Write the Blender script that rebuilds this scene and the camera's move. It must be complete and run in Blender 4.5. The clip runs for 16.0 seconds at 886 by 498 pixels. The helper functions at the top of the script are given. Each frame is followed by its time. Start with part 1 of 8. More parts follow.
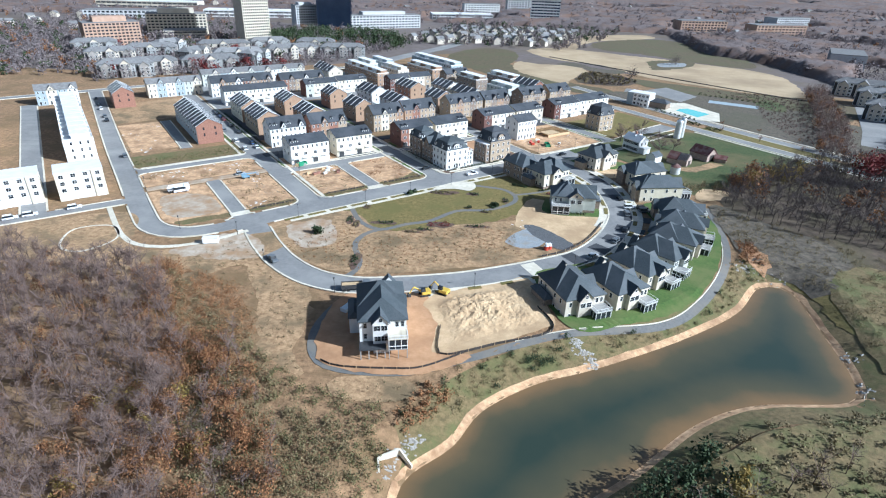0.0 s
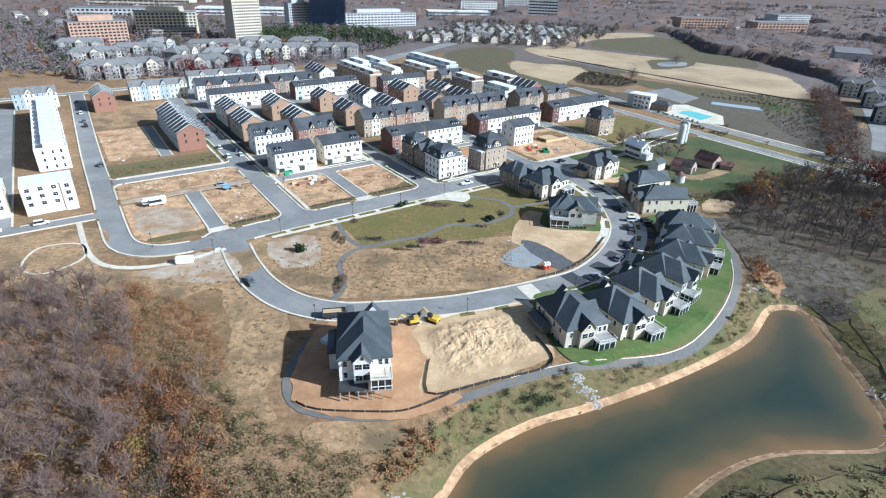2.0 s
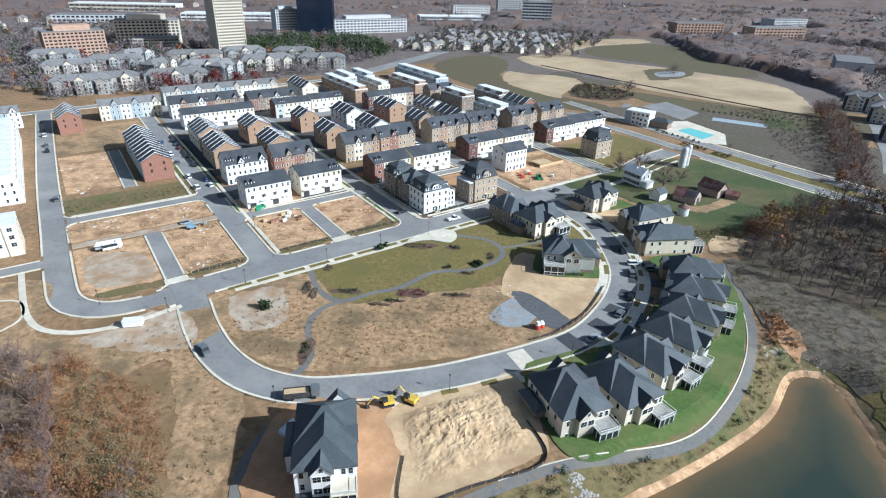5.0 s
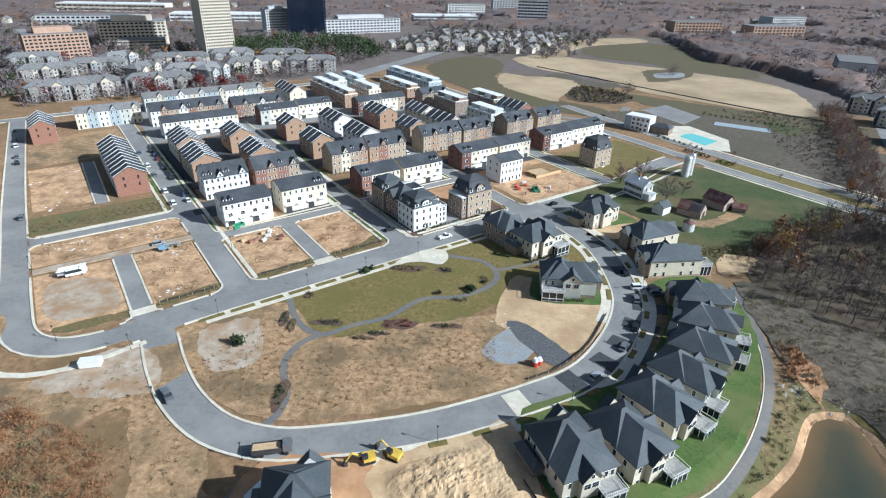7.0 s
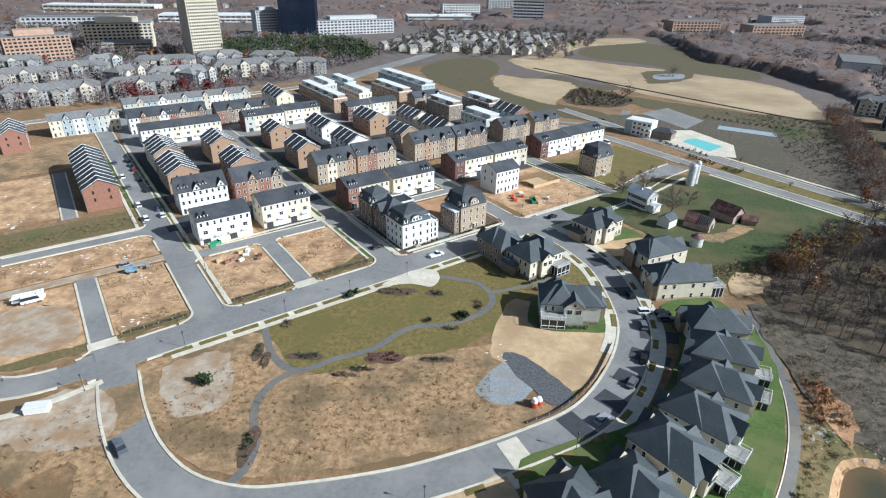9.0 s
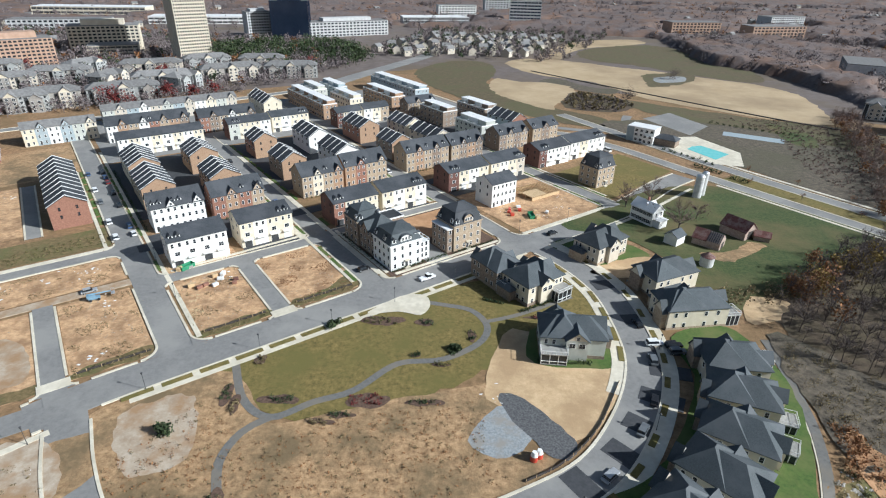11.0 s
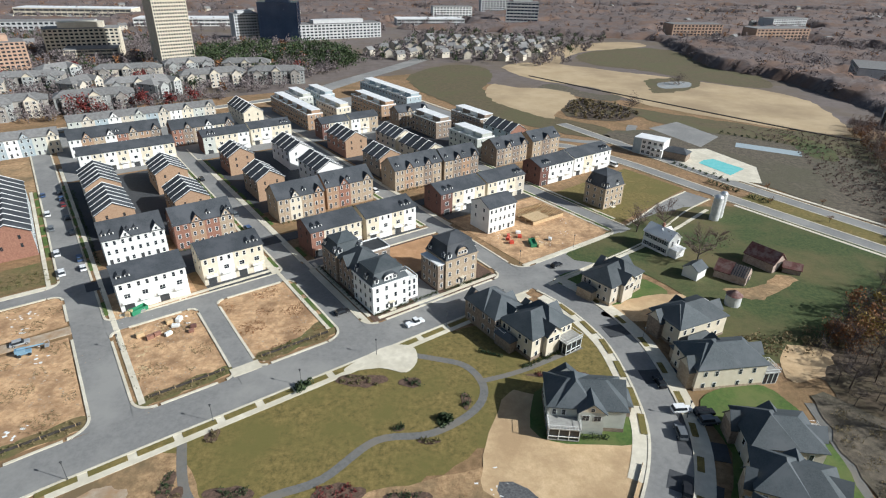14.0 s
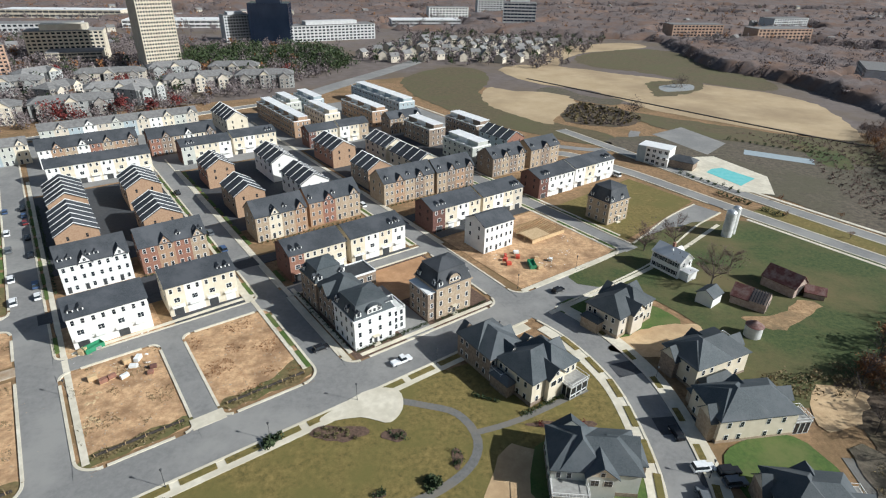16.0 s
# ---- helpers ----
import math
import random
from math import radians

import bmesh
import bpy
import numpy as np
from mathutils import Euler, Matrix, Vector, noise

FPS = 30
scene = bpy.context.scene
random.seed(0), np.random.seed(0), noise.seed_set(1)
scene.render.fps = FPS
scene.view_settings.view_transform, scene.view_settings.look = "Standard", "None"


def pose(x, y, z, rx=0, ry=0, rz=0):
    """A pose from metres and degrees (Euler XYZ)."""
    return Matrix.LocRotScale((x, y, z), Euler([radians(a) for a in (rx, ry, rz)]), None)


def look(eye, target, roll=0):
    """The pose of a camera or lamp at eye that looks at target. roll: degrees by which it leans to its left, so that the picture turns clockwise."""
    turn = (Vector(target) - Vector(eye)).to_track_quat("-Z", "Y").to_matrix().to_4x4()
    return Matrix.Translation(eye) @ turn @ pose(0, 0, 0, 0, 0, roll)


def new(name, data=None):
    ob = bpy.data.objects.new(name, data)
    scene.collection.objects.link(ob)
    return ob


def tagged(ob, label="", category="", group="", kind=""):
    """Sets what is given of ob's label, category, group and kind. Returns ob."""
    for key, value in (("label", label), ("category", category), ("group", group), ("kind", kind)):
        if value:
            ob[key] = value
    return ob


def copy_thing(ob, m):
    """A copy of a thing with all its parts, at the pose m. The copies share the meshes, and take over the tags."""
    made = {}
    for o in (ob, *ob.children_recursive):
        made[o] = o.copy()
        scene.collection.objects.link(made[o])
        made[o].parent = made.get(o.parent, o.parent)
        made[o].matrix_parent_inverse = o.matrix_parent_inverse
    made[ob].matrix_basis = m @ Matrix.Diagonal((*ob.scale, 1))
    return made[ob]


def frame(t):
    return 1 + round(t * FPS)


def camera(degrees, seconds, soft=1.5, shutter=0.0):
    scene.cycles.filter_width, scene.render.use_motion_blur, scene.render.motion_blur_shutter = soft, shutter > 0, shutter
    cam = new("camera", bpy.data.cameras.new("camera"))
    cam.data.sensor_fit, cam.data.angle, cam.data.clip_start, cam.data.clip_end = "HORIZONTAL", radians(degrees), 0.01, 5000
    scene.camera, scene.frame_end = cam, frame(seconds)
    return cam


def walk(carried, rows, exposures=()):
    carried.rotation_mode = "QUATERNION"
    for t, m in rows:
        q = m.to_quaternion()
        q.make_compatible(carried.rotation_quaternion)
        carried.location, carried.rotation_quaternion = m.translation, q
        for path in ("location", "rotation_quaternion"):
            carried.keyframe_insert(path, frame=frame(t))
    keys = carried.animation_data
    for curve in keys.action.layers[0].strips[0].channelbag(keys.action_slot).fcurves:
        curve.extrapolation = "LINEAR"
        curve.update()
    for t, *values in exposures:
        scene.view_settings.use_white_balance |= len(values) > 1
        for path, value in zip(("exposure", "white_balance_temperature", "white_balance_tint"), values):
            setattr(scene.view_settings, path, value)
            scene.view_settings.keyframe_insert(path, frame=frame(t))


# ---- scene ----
cam = camera(77, 16.0, soft=1.15)
PATH = [
    (0, (-0.00, 0.00, 86.62), (-0.00, 89.08, 41.19), 1.77),
    (0.5, (0.47, 3.63, 86.68), (0.53, 92.66, 41.12), 1.73),
    (1, (0.98, 7.28, 86.76), (1.11, 96.23, 41.08), 1.71),
    (1.5, (1.52, 10.97, 86.95), (1.74, 99.86, 41.14), 1.69),
    (2, (2.11, 14.76, 87.35), (2.44, 103.60, 41.44), 1.68),
    (2.5, (2.74, 18.67, 88.02), (3.21, 107.49, 42.08), 1.68),
    (3, (3.38, 22.74, 88.99), (4.00, 111.59, 43.11), 1.68),
    (3.5, (4.01, 26.90, 90.19), (4.75, 115.79, 44.37), 1.69),
    (4, (4.61, 31.10, 91.48), (5.47, 120.02, 45.73), 1.69),
    (6.5, (7.72, 51.37, 95.03), (9.29, 140.04, 48.82), 1.52),
    (7, (8.21, 55.45, 94.91), (9.91, 144.12, 48.69), 1.49),
    (7.5, (8.75, 59.52, 94.77), (10.59, 148.18, 48.57), 1.45),
    (8, (9.29, 63.54, 94.59), (11.26, 152.20, 48.39), 1.41),
    (8.5, (9.87, 67.56, 94.38), (11.96, 156.22, 48.16), 1.36),
    (9, (10.49, 71.63, 94.17), (12.69, 160.28, 47.95), 1.31),
    (11.5, (13.30, 92.32, 93.64), (16.00, 181.01, 47.54), 1.23),
    (12, (13.59, 96.74, 93.52), (16.39, 185.44, 47.43), 1.22),
    (12.5, (13.89, 101.15, 93.40), (16.77, 189.85, 47.32), 1.23),
    (13, (14.32, 105.57, 93.28), (17.30, 194.27, 47.21), 1.25),
    (13.5, (14.82, 110.03, 93.16), (17.91, 198.76, 47.13), 1.26),
    (14, (15.39, 114.48, 92.98), (18.59, 203.20, 46.97), 1.26),
    (14.5, (16.02, 118.92, 92.77), (19.32, 207.64, 46.74), 1.25),
    (15, (16.72, 123.37, 92.55), (20.10, 212.08, 46.52), 1.22),
    (15.5, (17.43, 127.83, 92.35), (20.90, 216.55, 46.35), 1.18),
    (16, (18.13, 132.32, 92.14), (21.67, 221.06, 46.19), 1.14),
]
walk(cam, [(t, look(e, g, roll)) for t, e, g, roll in PATH], [(0, 0.6, 5050, 5), (3.5, 0.48, 5180, 5), (8, 0.36, 5350, 5), (12.5, 0.25, 5750, 5.5), (16, 0.17, 5850, 5.5)])

# ---- light ----
SUN_AZ, SUN_EL = 108.0, 31.0   # compass angle from +y clockwise, height over the horizon
world = bpy.data.worlds.new("world")
scene.world = world
world.use_nodes = True
wn = world.node_tree
sky = wn.nodes.new("ShaderNodeTexSky")
sky.sky_type = "NISHITA"
sky.sun_disc = False
sky.sun_elevation = radians(SUN_EL)
sky.sun_rotation = radians(SUN_AZ)
sky.air_density, sky.dust_density, sky.ozone_density = 1.2, 2.5, 1.0
wn.links.new(sky.outputs[0], wn.nodes["Background"].inputs[0])
wn.nodes["Background"].inputs[1].default_value = 0.052
sun = new("sun", bpy.data.lights.new("sun", "SUN"))
sun.data.energy, sun.data.angle, sun.data.color = 5.0, radians(0.6), (1.0, 0.95, 0.88)
sd = Vector((math.sin(radians(SUN_AZ)) * math.cos(radians(SUN_EL)), math.cos(radians(SUN_AZ)) * math.cos(radians(SUN_EL)), math.sin(radians(SUN_EL))))
sun.matrix_world = look(sd * 300, (0, 0, 0))


# ---- materials ----
def mat(name, c1, c2=None, rough=0.85, scale=1.0, detail=6.0, c3=None, big=0.05, metal=0.0, bump=0.0, rnd=0.0, lo=0.35, hi=0.65):
    """Fine grain from c1 to c2, large stains to c3, both in metres; rnd: change from piece to piece."""
    m = bpy.data.materials.new(name)
    m.use_nodes = True
    nt = m.node_tree
    b = nt.nodes["Principled BSDF"]
    b.inputs["Roughness"].default_value, b.inputs["Metallic"].default_value = rough, metal
    geo = nt.nodes.new("ShaderNodeNewGeometry")
    n1 = nt.nodes.new("ShaderNodeTexNoise")
    n1.inputs["Scale"].default_value, n1.inputs["Detail"].default_value = scale, detail
    n1.inputs["Roughness"].default_value = 0.74 if detail > 7 else 0.55
    nt.links.new(geo.outputs["Position"], n1.inputs["Vector"])
    r1 = nt.nodes.new("ShaderNodeValToRGB")
    r1.color_ramp.elements[0].position, r1.color_ramp.elements[1].position = lo, hi
    r1.color_ramp.elements[0].color = (*c1, 1)
    r1.color_ramp.elements[1].color = (*(c2 or [min(1, v * 1.18) for v in c1]), 1)
    nt.links.new(n1.outputs["Fac"], r1.inputs["Fac"])
    col = r1.outputs[0]
    if c3:
        n2 = nt.nodes.new("ShaderNodeTexNoise")
        n2.inputs["Scale"].default_value, n2.inputs["Detail"].default_value = big, 8.0
        n2.inputs["Roughness"].default_value = 0.65
        nt.links.new(geo.outputs["Position"], n2.inputs["Vector"])
        r2 = nt.nodes.new("ShaderNodeValToRGB")
        r2.color_ramp.elements[0].position, r2.color_ramp.elements[1].position = 0.45, 0.62
        nt.links.new(n2.outputs["Fac"], r2.inputs["Fac"])
        mx = nt.nodes.new("ShaderNodeMixRGB")
        mx.inputs["Color2"].default_value = (*c3, 1)
        nt.links.new(r2.outputs[0], mx.inputs["Fac"])
        nt.links.new(col, mx.inputs["Color1"])
        col = mx.outputs[0]
    if rnd:
        oi = nt.nodes.new("ShaderNodeObjectInfo")
        hsv = nt.nodes.new("ShaderNodeHueSaturation")
        mr = nt.nodes.new("ShaderNodeMapRange")
        mr.inputs["To Min"].default_value, mr.inputs["To Max"].default_value = 1 - rnd, 1 + rnd
        nt.links.new(oi.outputs["Random"], mr.inputs["Value"])
        nt.links.new(mr.outputs[0], hsv.inputs["Value"])
        nt.links.new(col, hsv.inputs["Color"])
        col = hsv.outputs[0]
    nt.links.new(col, b.inputs["Base Color"])
    if bump:
        bp = nt.nodes.new("ShaderNodeBump")
        bp.inputs["Strength"].default_value, bp.inputs["Distance"].default_value = 0.6, bump
        nt.links.new(n1.outputs["Fac"], bp.inputs["Height"])
        nt.links.new(bp.outputs[0], b.inputs["Normal"])
    return m


def leaf_mat(name, c1, c2):
    """Leaves and twigs that change from clump to clump."""
    m = bpy.data.materials.new(name)
    m.use_nodes = True
    nt = m.node_tree
    geo = nt.nodes.new("ShaderNodeNewGeometry")
    r = nt.nodes.new("ShaderNodeValToRGB")
    r.color_ramp.elements[0].color, r.color_ramp.elements[1].color = (*c1, 1), (*c2, 1)
    nt.links.new(geo.outputs["Random Per Island"], r.inputs["Fac"])
    b = nt.nodes["Principled BSDF"]
    b.inputs["Roughness"].default_value = 0.9
    nt.links.new(r.outputs[0], b.inputs["Base Color"])
    return m


M = dict(
    ground=mat("dry_grass", (0.15, 0.088, 0.042), (0.42, 0.262, 0.135), 0.95, 0.5, 12, (0.2, 0.13, 0.06), 0.05, bump=0.35),
    bank_grass=mat("bank_grass", (0.1, 0.08, 0.032), (0.26, 0.185, 0.085), 0.95, 0.8, 12, (0.13, 0.13, 0.045), 0.09, bump=0.25),
    straw=mat("straw_soil", (0.22, 0.132, 0.064), (0.56, 0.37, 0.196), 0.95, 0.6, 12, (0.19, 0.135, 0.07), 0.07, bump=0.3),
    sand=mat("sandy_fill", (0.52, 0.355, 0.195), (0.66, 0.485, 0.285), 0.95, 0.5, 8, (0.44, 0.3, 0.165), 0.07, bump=0.2),
    clay=mat("orange_clay", (0.42, 0.23, 0.11), (0.54, 0.32, 0.17), 0.95, 0.35, 8, (0.36, 0.2, 0.1), 0.08, bump=0.1),
    lot=mat("graded_soil", (0.4, 0.225, 0.11), (0.74, 0.5, 0.285), 0.95, 0.6, 12, (0.3, 0.18, 0.095), 0.12, bump=0.2),
    pale=mat("pale_gravel_soil", (0.35, 0.26, 0.175), (0.54, 0.46, 0.36), 0.95, 0.25, 12, (0.36, 0.23, 0.125), 0.14, bump=0.15),
    lawn=mat("green_lawn", (0.048, 0.092, 0.017), (0.098, 0.155, 0.031), 0.95, 1.2, 8, (0.13, 0.15, 0.045), 0.08),
    park=mat("park_grass", (0.098, 0.083, 0.021), (0.27, 0.2, 0.066), 0.95, 0.7, 12, (0.15, 0.13, 0.036), 0.06, bump=0.12),
    meadow=mat("farm_meadow", (0.03, 0.056, 0.014), (0.09, 0.108, 0.032), 0.95, 0.8, 12, (0.135, 0.11, 0.045), 0.022, bump=0.15),
    field=mat("bare_field", (0.42, 0.31, 0.18), (0.52, 0.4, 0.25), 0.95, 0.04, 9, (0.34, 0.25, 0.15), 0.012),
    brush=mat("brush_ground", (0.09, 0.064, 0.042), (0.2, 0.145, 0.093), 0.95, 0.35, 10, (0.15, 0.115, 0.055), 0.03, bump=0.4),
    weedy=mat("weedy_field", (0.055, 0.046, 0.033), (0.18, 0.146, 0.105), 0.95, 0.45, 12, (0.1, 0.09, 0.055), 0.02, bump=0.4),
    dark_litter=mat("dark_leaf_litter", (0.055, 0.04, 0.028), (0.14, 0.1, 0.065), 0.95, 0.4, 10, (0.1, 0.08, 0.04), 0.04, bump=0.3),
    # brown litter far off, its colour lifted and greyed to carry haze
    hazed_floor=mat("hazed_wood_floor", (0.12, 0.096, 0.085), (0.19, 0.155, 0.14), 0.95, 0.1, 8, (0.15, 0.115, 0.08), 0.012),
    mound=mat("olive_mound", (0.085, 0.07, 0.035), (0.15, 0.115, 0.062), 0.95, 0.3, 10, (0.11, 0.1, 0.045), 0.03, bump=0.2),
    # brown and rusty crowns, toned towards grey in place of distance haze
    canopy=mat("hazed_canopy", (0.1, 0.078, 0.072), (0.19, 0.152, 0.142), 0.95, 0.2, 10, (0.17, 0.105, 0.075), 0.02, bump=0.8),
    mulch=mat("bark_mulch", (0.08, 0.05, 0.035), (0.16, 0.1, 0.07), 0.95, 2.0, 6),
    gravel=mat("blue_gravel", (0.24, 0.26, 0.27), (0.36, 0.38, 0.39), 0.9, 2.0, 6, (0.3, 0.28, 0.25), 0.2),
    coal=mat("dark_gravel", (0.07, 0.07, 0.075), (0.15, 0.15, 0.15), 0.9, 2.0, 6),
    asphalt=mat("grey_asphalt", (0.2, 0.196, 0.189), (0.262, 0.255, 0.245), 0.9, 0.8, 9, (0.3, 0.29, 0.272), 0.06),
    dark_asphalt=mat("new_asphalt", (0.045, 0.047, 0.052), (0.07, 0.072, 0.078), 0.85, 0.8, 8),
    concrete=mat("pale_concrete", (0.64, 0.58, 0.46), (0.76, 0.7, 0.57), 0.9, 0.6, 6, (0.58, 0.525, 0.41), 0.1),
    shingle=mat("charcoal_shingle", (0.035, 0.04, 0.047), (0.06, 0.066, 0.075), 0.8, 3.0, 6, (0.075, 0.08, 0.09), 0.15, rnd=0.12),
    shingle_grey=mat("grey_shingle", (0.04, 0.05, 0.056), (0.078, 0.092, 0.1), 0.75, 3.5, 8, (0.085, 0.095, 0.104), 0.15, rnd=0.18),
    grey_roof=mat("weathered_grey_roof", (0.17, 0.165, 0.16), (0.25, 0.245, 0.24), 0.9, 0.6, 6, rnd=0.15),
    flat_roof=mat("white_membrane", (0.72, 0.72, 0.72), (0.82, 0.82, 0.81), 0.7, 0.3, 6),
    white=mat("white_siding", (0.74, 0.73, 0.7), (0.82, 0.81, 0.78), 0.7, 0.5, 5),
    cream=mat("cream_siding", (0.62, 0.55, 0.42), (0.7, 0.63, 0.5), 0.75, 0.5, 5),
    taupe=mat("taupe_siding", (0.27, 0.25, 0.225), (0.35, 0.325, 0.295), 0.8, 0.5, 5, rnd=0.15),
    grey_siding=mat("grey_siding", (0.3, 0.31, 0.3), (0.38, 0.385, 0.375), 0.8, 0.5, 5, rnd=0.15),
    beige=mat("beige_siding", (0.52, 0.46, 0.37), (0.6, 0.54, 0.45), 0.75, 0.5, 5),
    tan=mat("tan_stone", (0.33, 0.25, 0.17), (0.46, 0.37, 0.27), 0.85, 1.6, 6),
    stone=mat("brown_stone", (0.19, 0.14, 0.105), (0.32, 0.25, 0.19), 0.85, 1.6, 6),
    brick=mat("red_brick", (0.235, 0.11, 0.078), (0.33, 0.175, 0.12), 0.85, 2.2, 6),
    brick_tan=mat("orange_brick", (0.32, 0.2, 0.125), (0.42, 0.285, 0.185), 0.85, 2.2, 6),
    dark_brick=mat("dark_brick", (0.12, 0.055, 0.045), (0.18, 0.09, 0.07), 0.85, 2.2, 6),
    blue=mat("blue_grey_siding", (0.32, 0.38, 0.41), (0.38, 0.44, 0.47), 0.75, 0.5, 5),
    sage=mat("sage_siding", (0.46, 0.47, 0.42), (0.53, 0.54, 0.49), 0.75, 0.5, 5),
    glass=mat("window_glass", (0.018, 0.022, 0.028), (0.035, 0.042, 0.05), 0.08, 0.4, 3),
    trim=mat("white_trim", (0.78, 0.78, 0.76), (0.84, 0.84, 0.82), 0.6, 1.0, 3),
    charcoal=mat("charcoal_trim", (0.04, 0.042, 0.045), (0.06, 0.062, 0.065), 0.6, 1.0, 3),
    wood=mat("raw_timber", (0.5, 0.35, 0.19), (0.62, 0.46, 0.27), 0.8, 1.5, 6),
    deck=mat("grey_deck", (0.3, 0.29, 0.27), (0.4, 0.39, 0.36), 0.8, 1.5, 6),
    bark=mat("bark", (0.1, 0.08, 0.065), (0.18, 0.15, 0.125), 0.95, 3.0, 6),
    red_roof=mat("rusty_red_roof", (0.09, 0.03, 0.026), (0.18, 0.07, 0.055), 0.7, 0.8, 8, (0.22, 0.15, 0.13), 0.4),
    weathered=mat("weathered_boards", (0.3, 0.22, 0.18), (0.5, 0.4, 0.34), 0.9, 1.0, 8),
    silo=mat("silo_concrete", (0.5, 0.5, 0.48), (0.66, 0.66, 0.64), 0.8, 0.7, 6),
    steel=mat("bright_metal", (0.6, 0.61, 0.62), (0.7, 0.71, 0.72), 0.35, 1.0, 4, metal=0.6),
    black=mat("black_fabric", (0.03, 0.025, 0.022), (0.06, 0.05, 0.045), 0.9, 1.0, 4),
    yellow=mat("machine_yellow", (0.6, 0.4, 0.05), (0.7, 0.48, 0.08), 0.5, 1.0, 4),
    red=mat("machine_red", (0.5, 0.06, 0.04), (0.6, 0.09, 0.05), 0.5, 1.0, 4),
    green=mat("bin_green", (0.03, 0.2, 0.1), (0.05, 0.26, 0.13), 0.6, 1.0, 4),
    sky_blue=mat("machine_blue", (0.16, 0.28, 0.38), (0.22, 0.34, 0.44), 0.5, 1.0, 4),
    tyre=mat("rubber", (0.015, 0.015, 0.015), (0.03, 0.03, 0.03), 0.9, 2.0, 3),
    pool=mat("pool_lining", (0.2, 0.62, 0.6), (0.26, 0.68, 0.66), 0.15, 0.5, 3),
    path=mat("worn_path_asphalt", (0.13, 0.128, 0.12), (0.19, 0.185, 0.175), 0.95, 1.0, 8, (0.2, 0.18, 0.15), 0.1),
    rock=mat("riprap", (0.3, 0.27, 0.23), (0.5, 0.47, 0.42), 0.9, 0.8, 6, rnd=0.2),
    twig=leaf_mat("bare_twigs", (0.118, 0.079, 0.063), (0.232, 0.166, 0.142)),
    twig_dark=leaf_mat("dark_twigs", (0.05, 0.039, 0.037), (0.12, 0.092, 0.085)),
    # distant bare twigs: haze is mixed into the colour, paler and greyer than twig
    twig_hazed=leaf_mat("hazed_far_twigs", (0.135, 0.112, 0.112), (0.215, 0.18, 0.178)),
    rust=leaf_mat("rust_leaves", (0.125, 0.056, 0.024), (0.32, 0.15, 0.058)),
    gold=leaf_mat("gold_leaves", (0.17, 0.12, 0.03), (0.34, 0.24, 0.055)),
    evergreen=leaf_mat("evergreen_leaves", (0.02, 0.035, 0.014), (0.06, 0.085, 0.03)),
    crimson=leaf_mat("crimson_leaves", (0.09, 0.015, 0.015), (0.22, 0.045, 0.04)),
    scrub=leaf_mat("scrub_leaves", (0.12, 0.095, 0.045), (0.26, 0.2, 0.1)),
    olive=leaf_mat("olive_leaves", (0.085, 0.08, 0.032), (0.19, 0.165, 0.065)),
    reed=leaf_mat("dry_reeds", (0.17, 0.076, 0.03), (0.37, 0.185, 0.076)),
)
# pond water: murky green body with a clear skin
wm = mat("pond_water", (0.03, 0.042, 0.03), (0.05, 0.06, 0.042), 0.07, 0.03, 6)
wd = wm.node_tree.nodes.new("ShaderNodeAttribute")
wd.attribute_name = "depth"
wr_ = wm.node_tree.nodes.new("ShaderNodeValToRGB")
wr_.color_ramp.elements[0].color, wr_.color_ramp.elements[1].color = (0.21, 0.13, 0.06, 1), (0.036, 0.05, 0.036, 1)
mid_el = wr_.color_ramp.elements.new(0.35)
mid_el.color = (0.09, 0.08, 0.045, 1)
wad = wm.node_tree.nodes.new("ShaderNodeMath")
wad.operation = "ADD"
wns = wm.node_tree.nodes.new("ShaderNodeTexNoise")
wns.inputs["Scale"].default_value, wns.inputs["Detail"].default_value = 0.06, 5.0
wgeo = wm.node_tree.nodes.new("ShaderNodeNewGeometry")
wmr = wm.node_tree.nodes.new("ShaderNodeMapRange")
wmr.inputs["To Min"].default_value, wmr.inputs["To Max"].default_value = -0.35, 0.35
wm.node_tree.links.new(wgeo.outputs["Position"], wns.inputs["Vector"])
wm.node_tree.links.new(wns.outputs["Fac"], wmr.inputs["Value"])
wm.node_tree.links.new(wd.outputs["Fac"], wad.inputs[0])
wm.node_tree.links.new(wmr.outputs[0], wad.inputs[1])
wm.node_tree.links.new(wad.outputs[0], wr_.inputs["Fac"])
wm.node_tree.links.new(wr_.outputs[0], wm.node_tree.nodes["Principled BSDF"].inputs["Base Color"])
wb = wm.node_tree.nodes["Principled BSDF"]
wnz = wm.node_tree.nodes.new("ShaderNodeTexNoise")
wnz.inputs["Scale"].default_value = 1.2
wbp = wm.node_tree.nodes.new("ShaderNodeBump")
wbp.inputs["Strength"].default_value, wbp.inputs["Distance"].default_value = 0.12, 0.05
wm.node_tree.links.new(wnz.outputs["Fac"], wbp.inputs["Height"])
wm.node_tree.links.new(wbp.outputs[0], wb.inputs["Normal"])
M["water"] = wm

# ---- shapes ----
TURN = 34.5                       # the street grid's turn from +x
CU, SU = math.cos(radians(TURN)), math.sin(radians(TURN))


def T(u, v):
    """World place of a point of the street grid: u along the main street, v along the cross streets."""
    return (u * CU - v * SU, u * SU + v * CU)


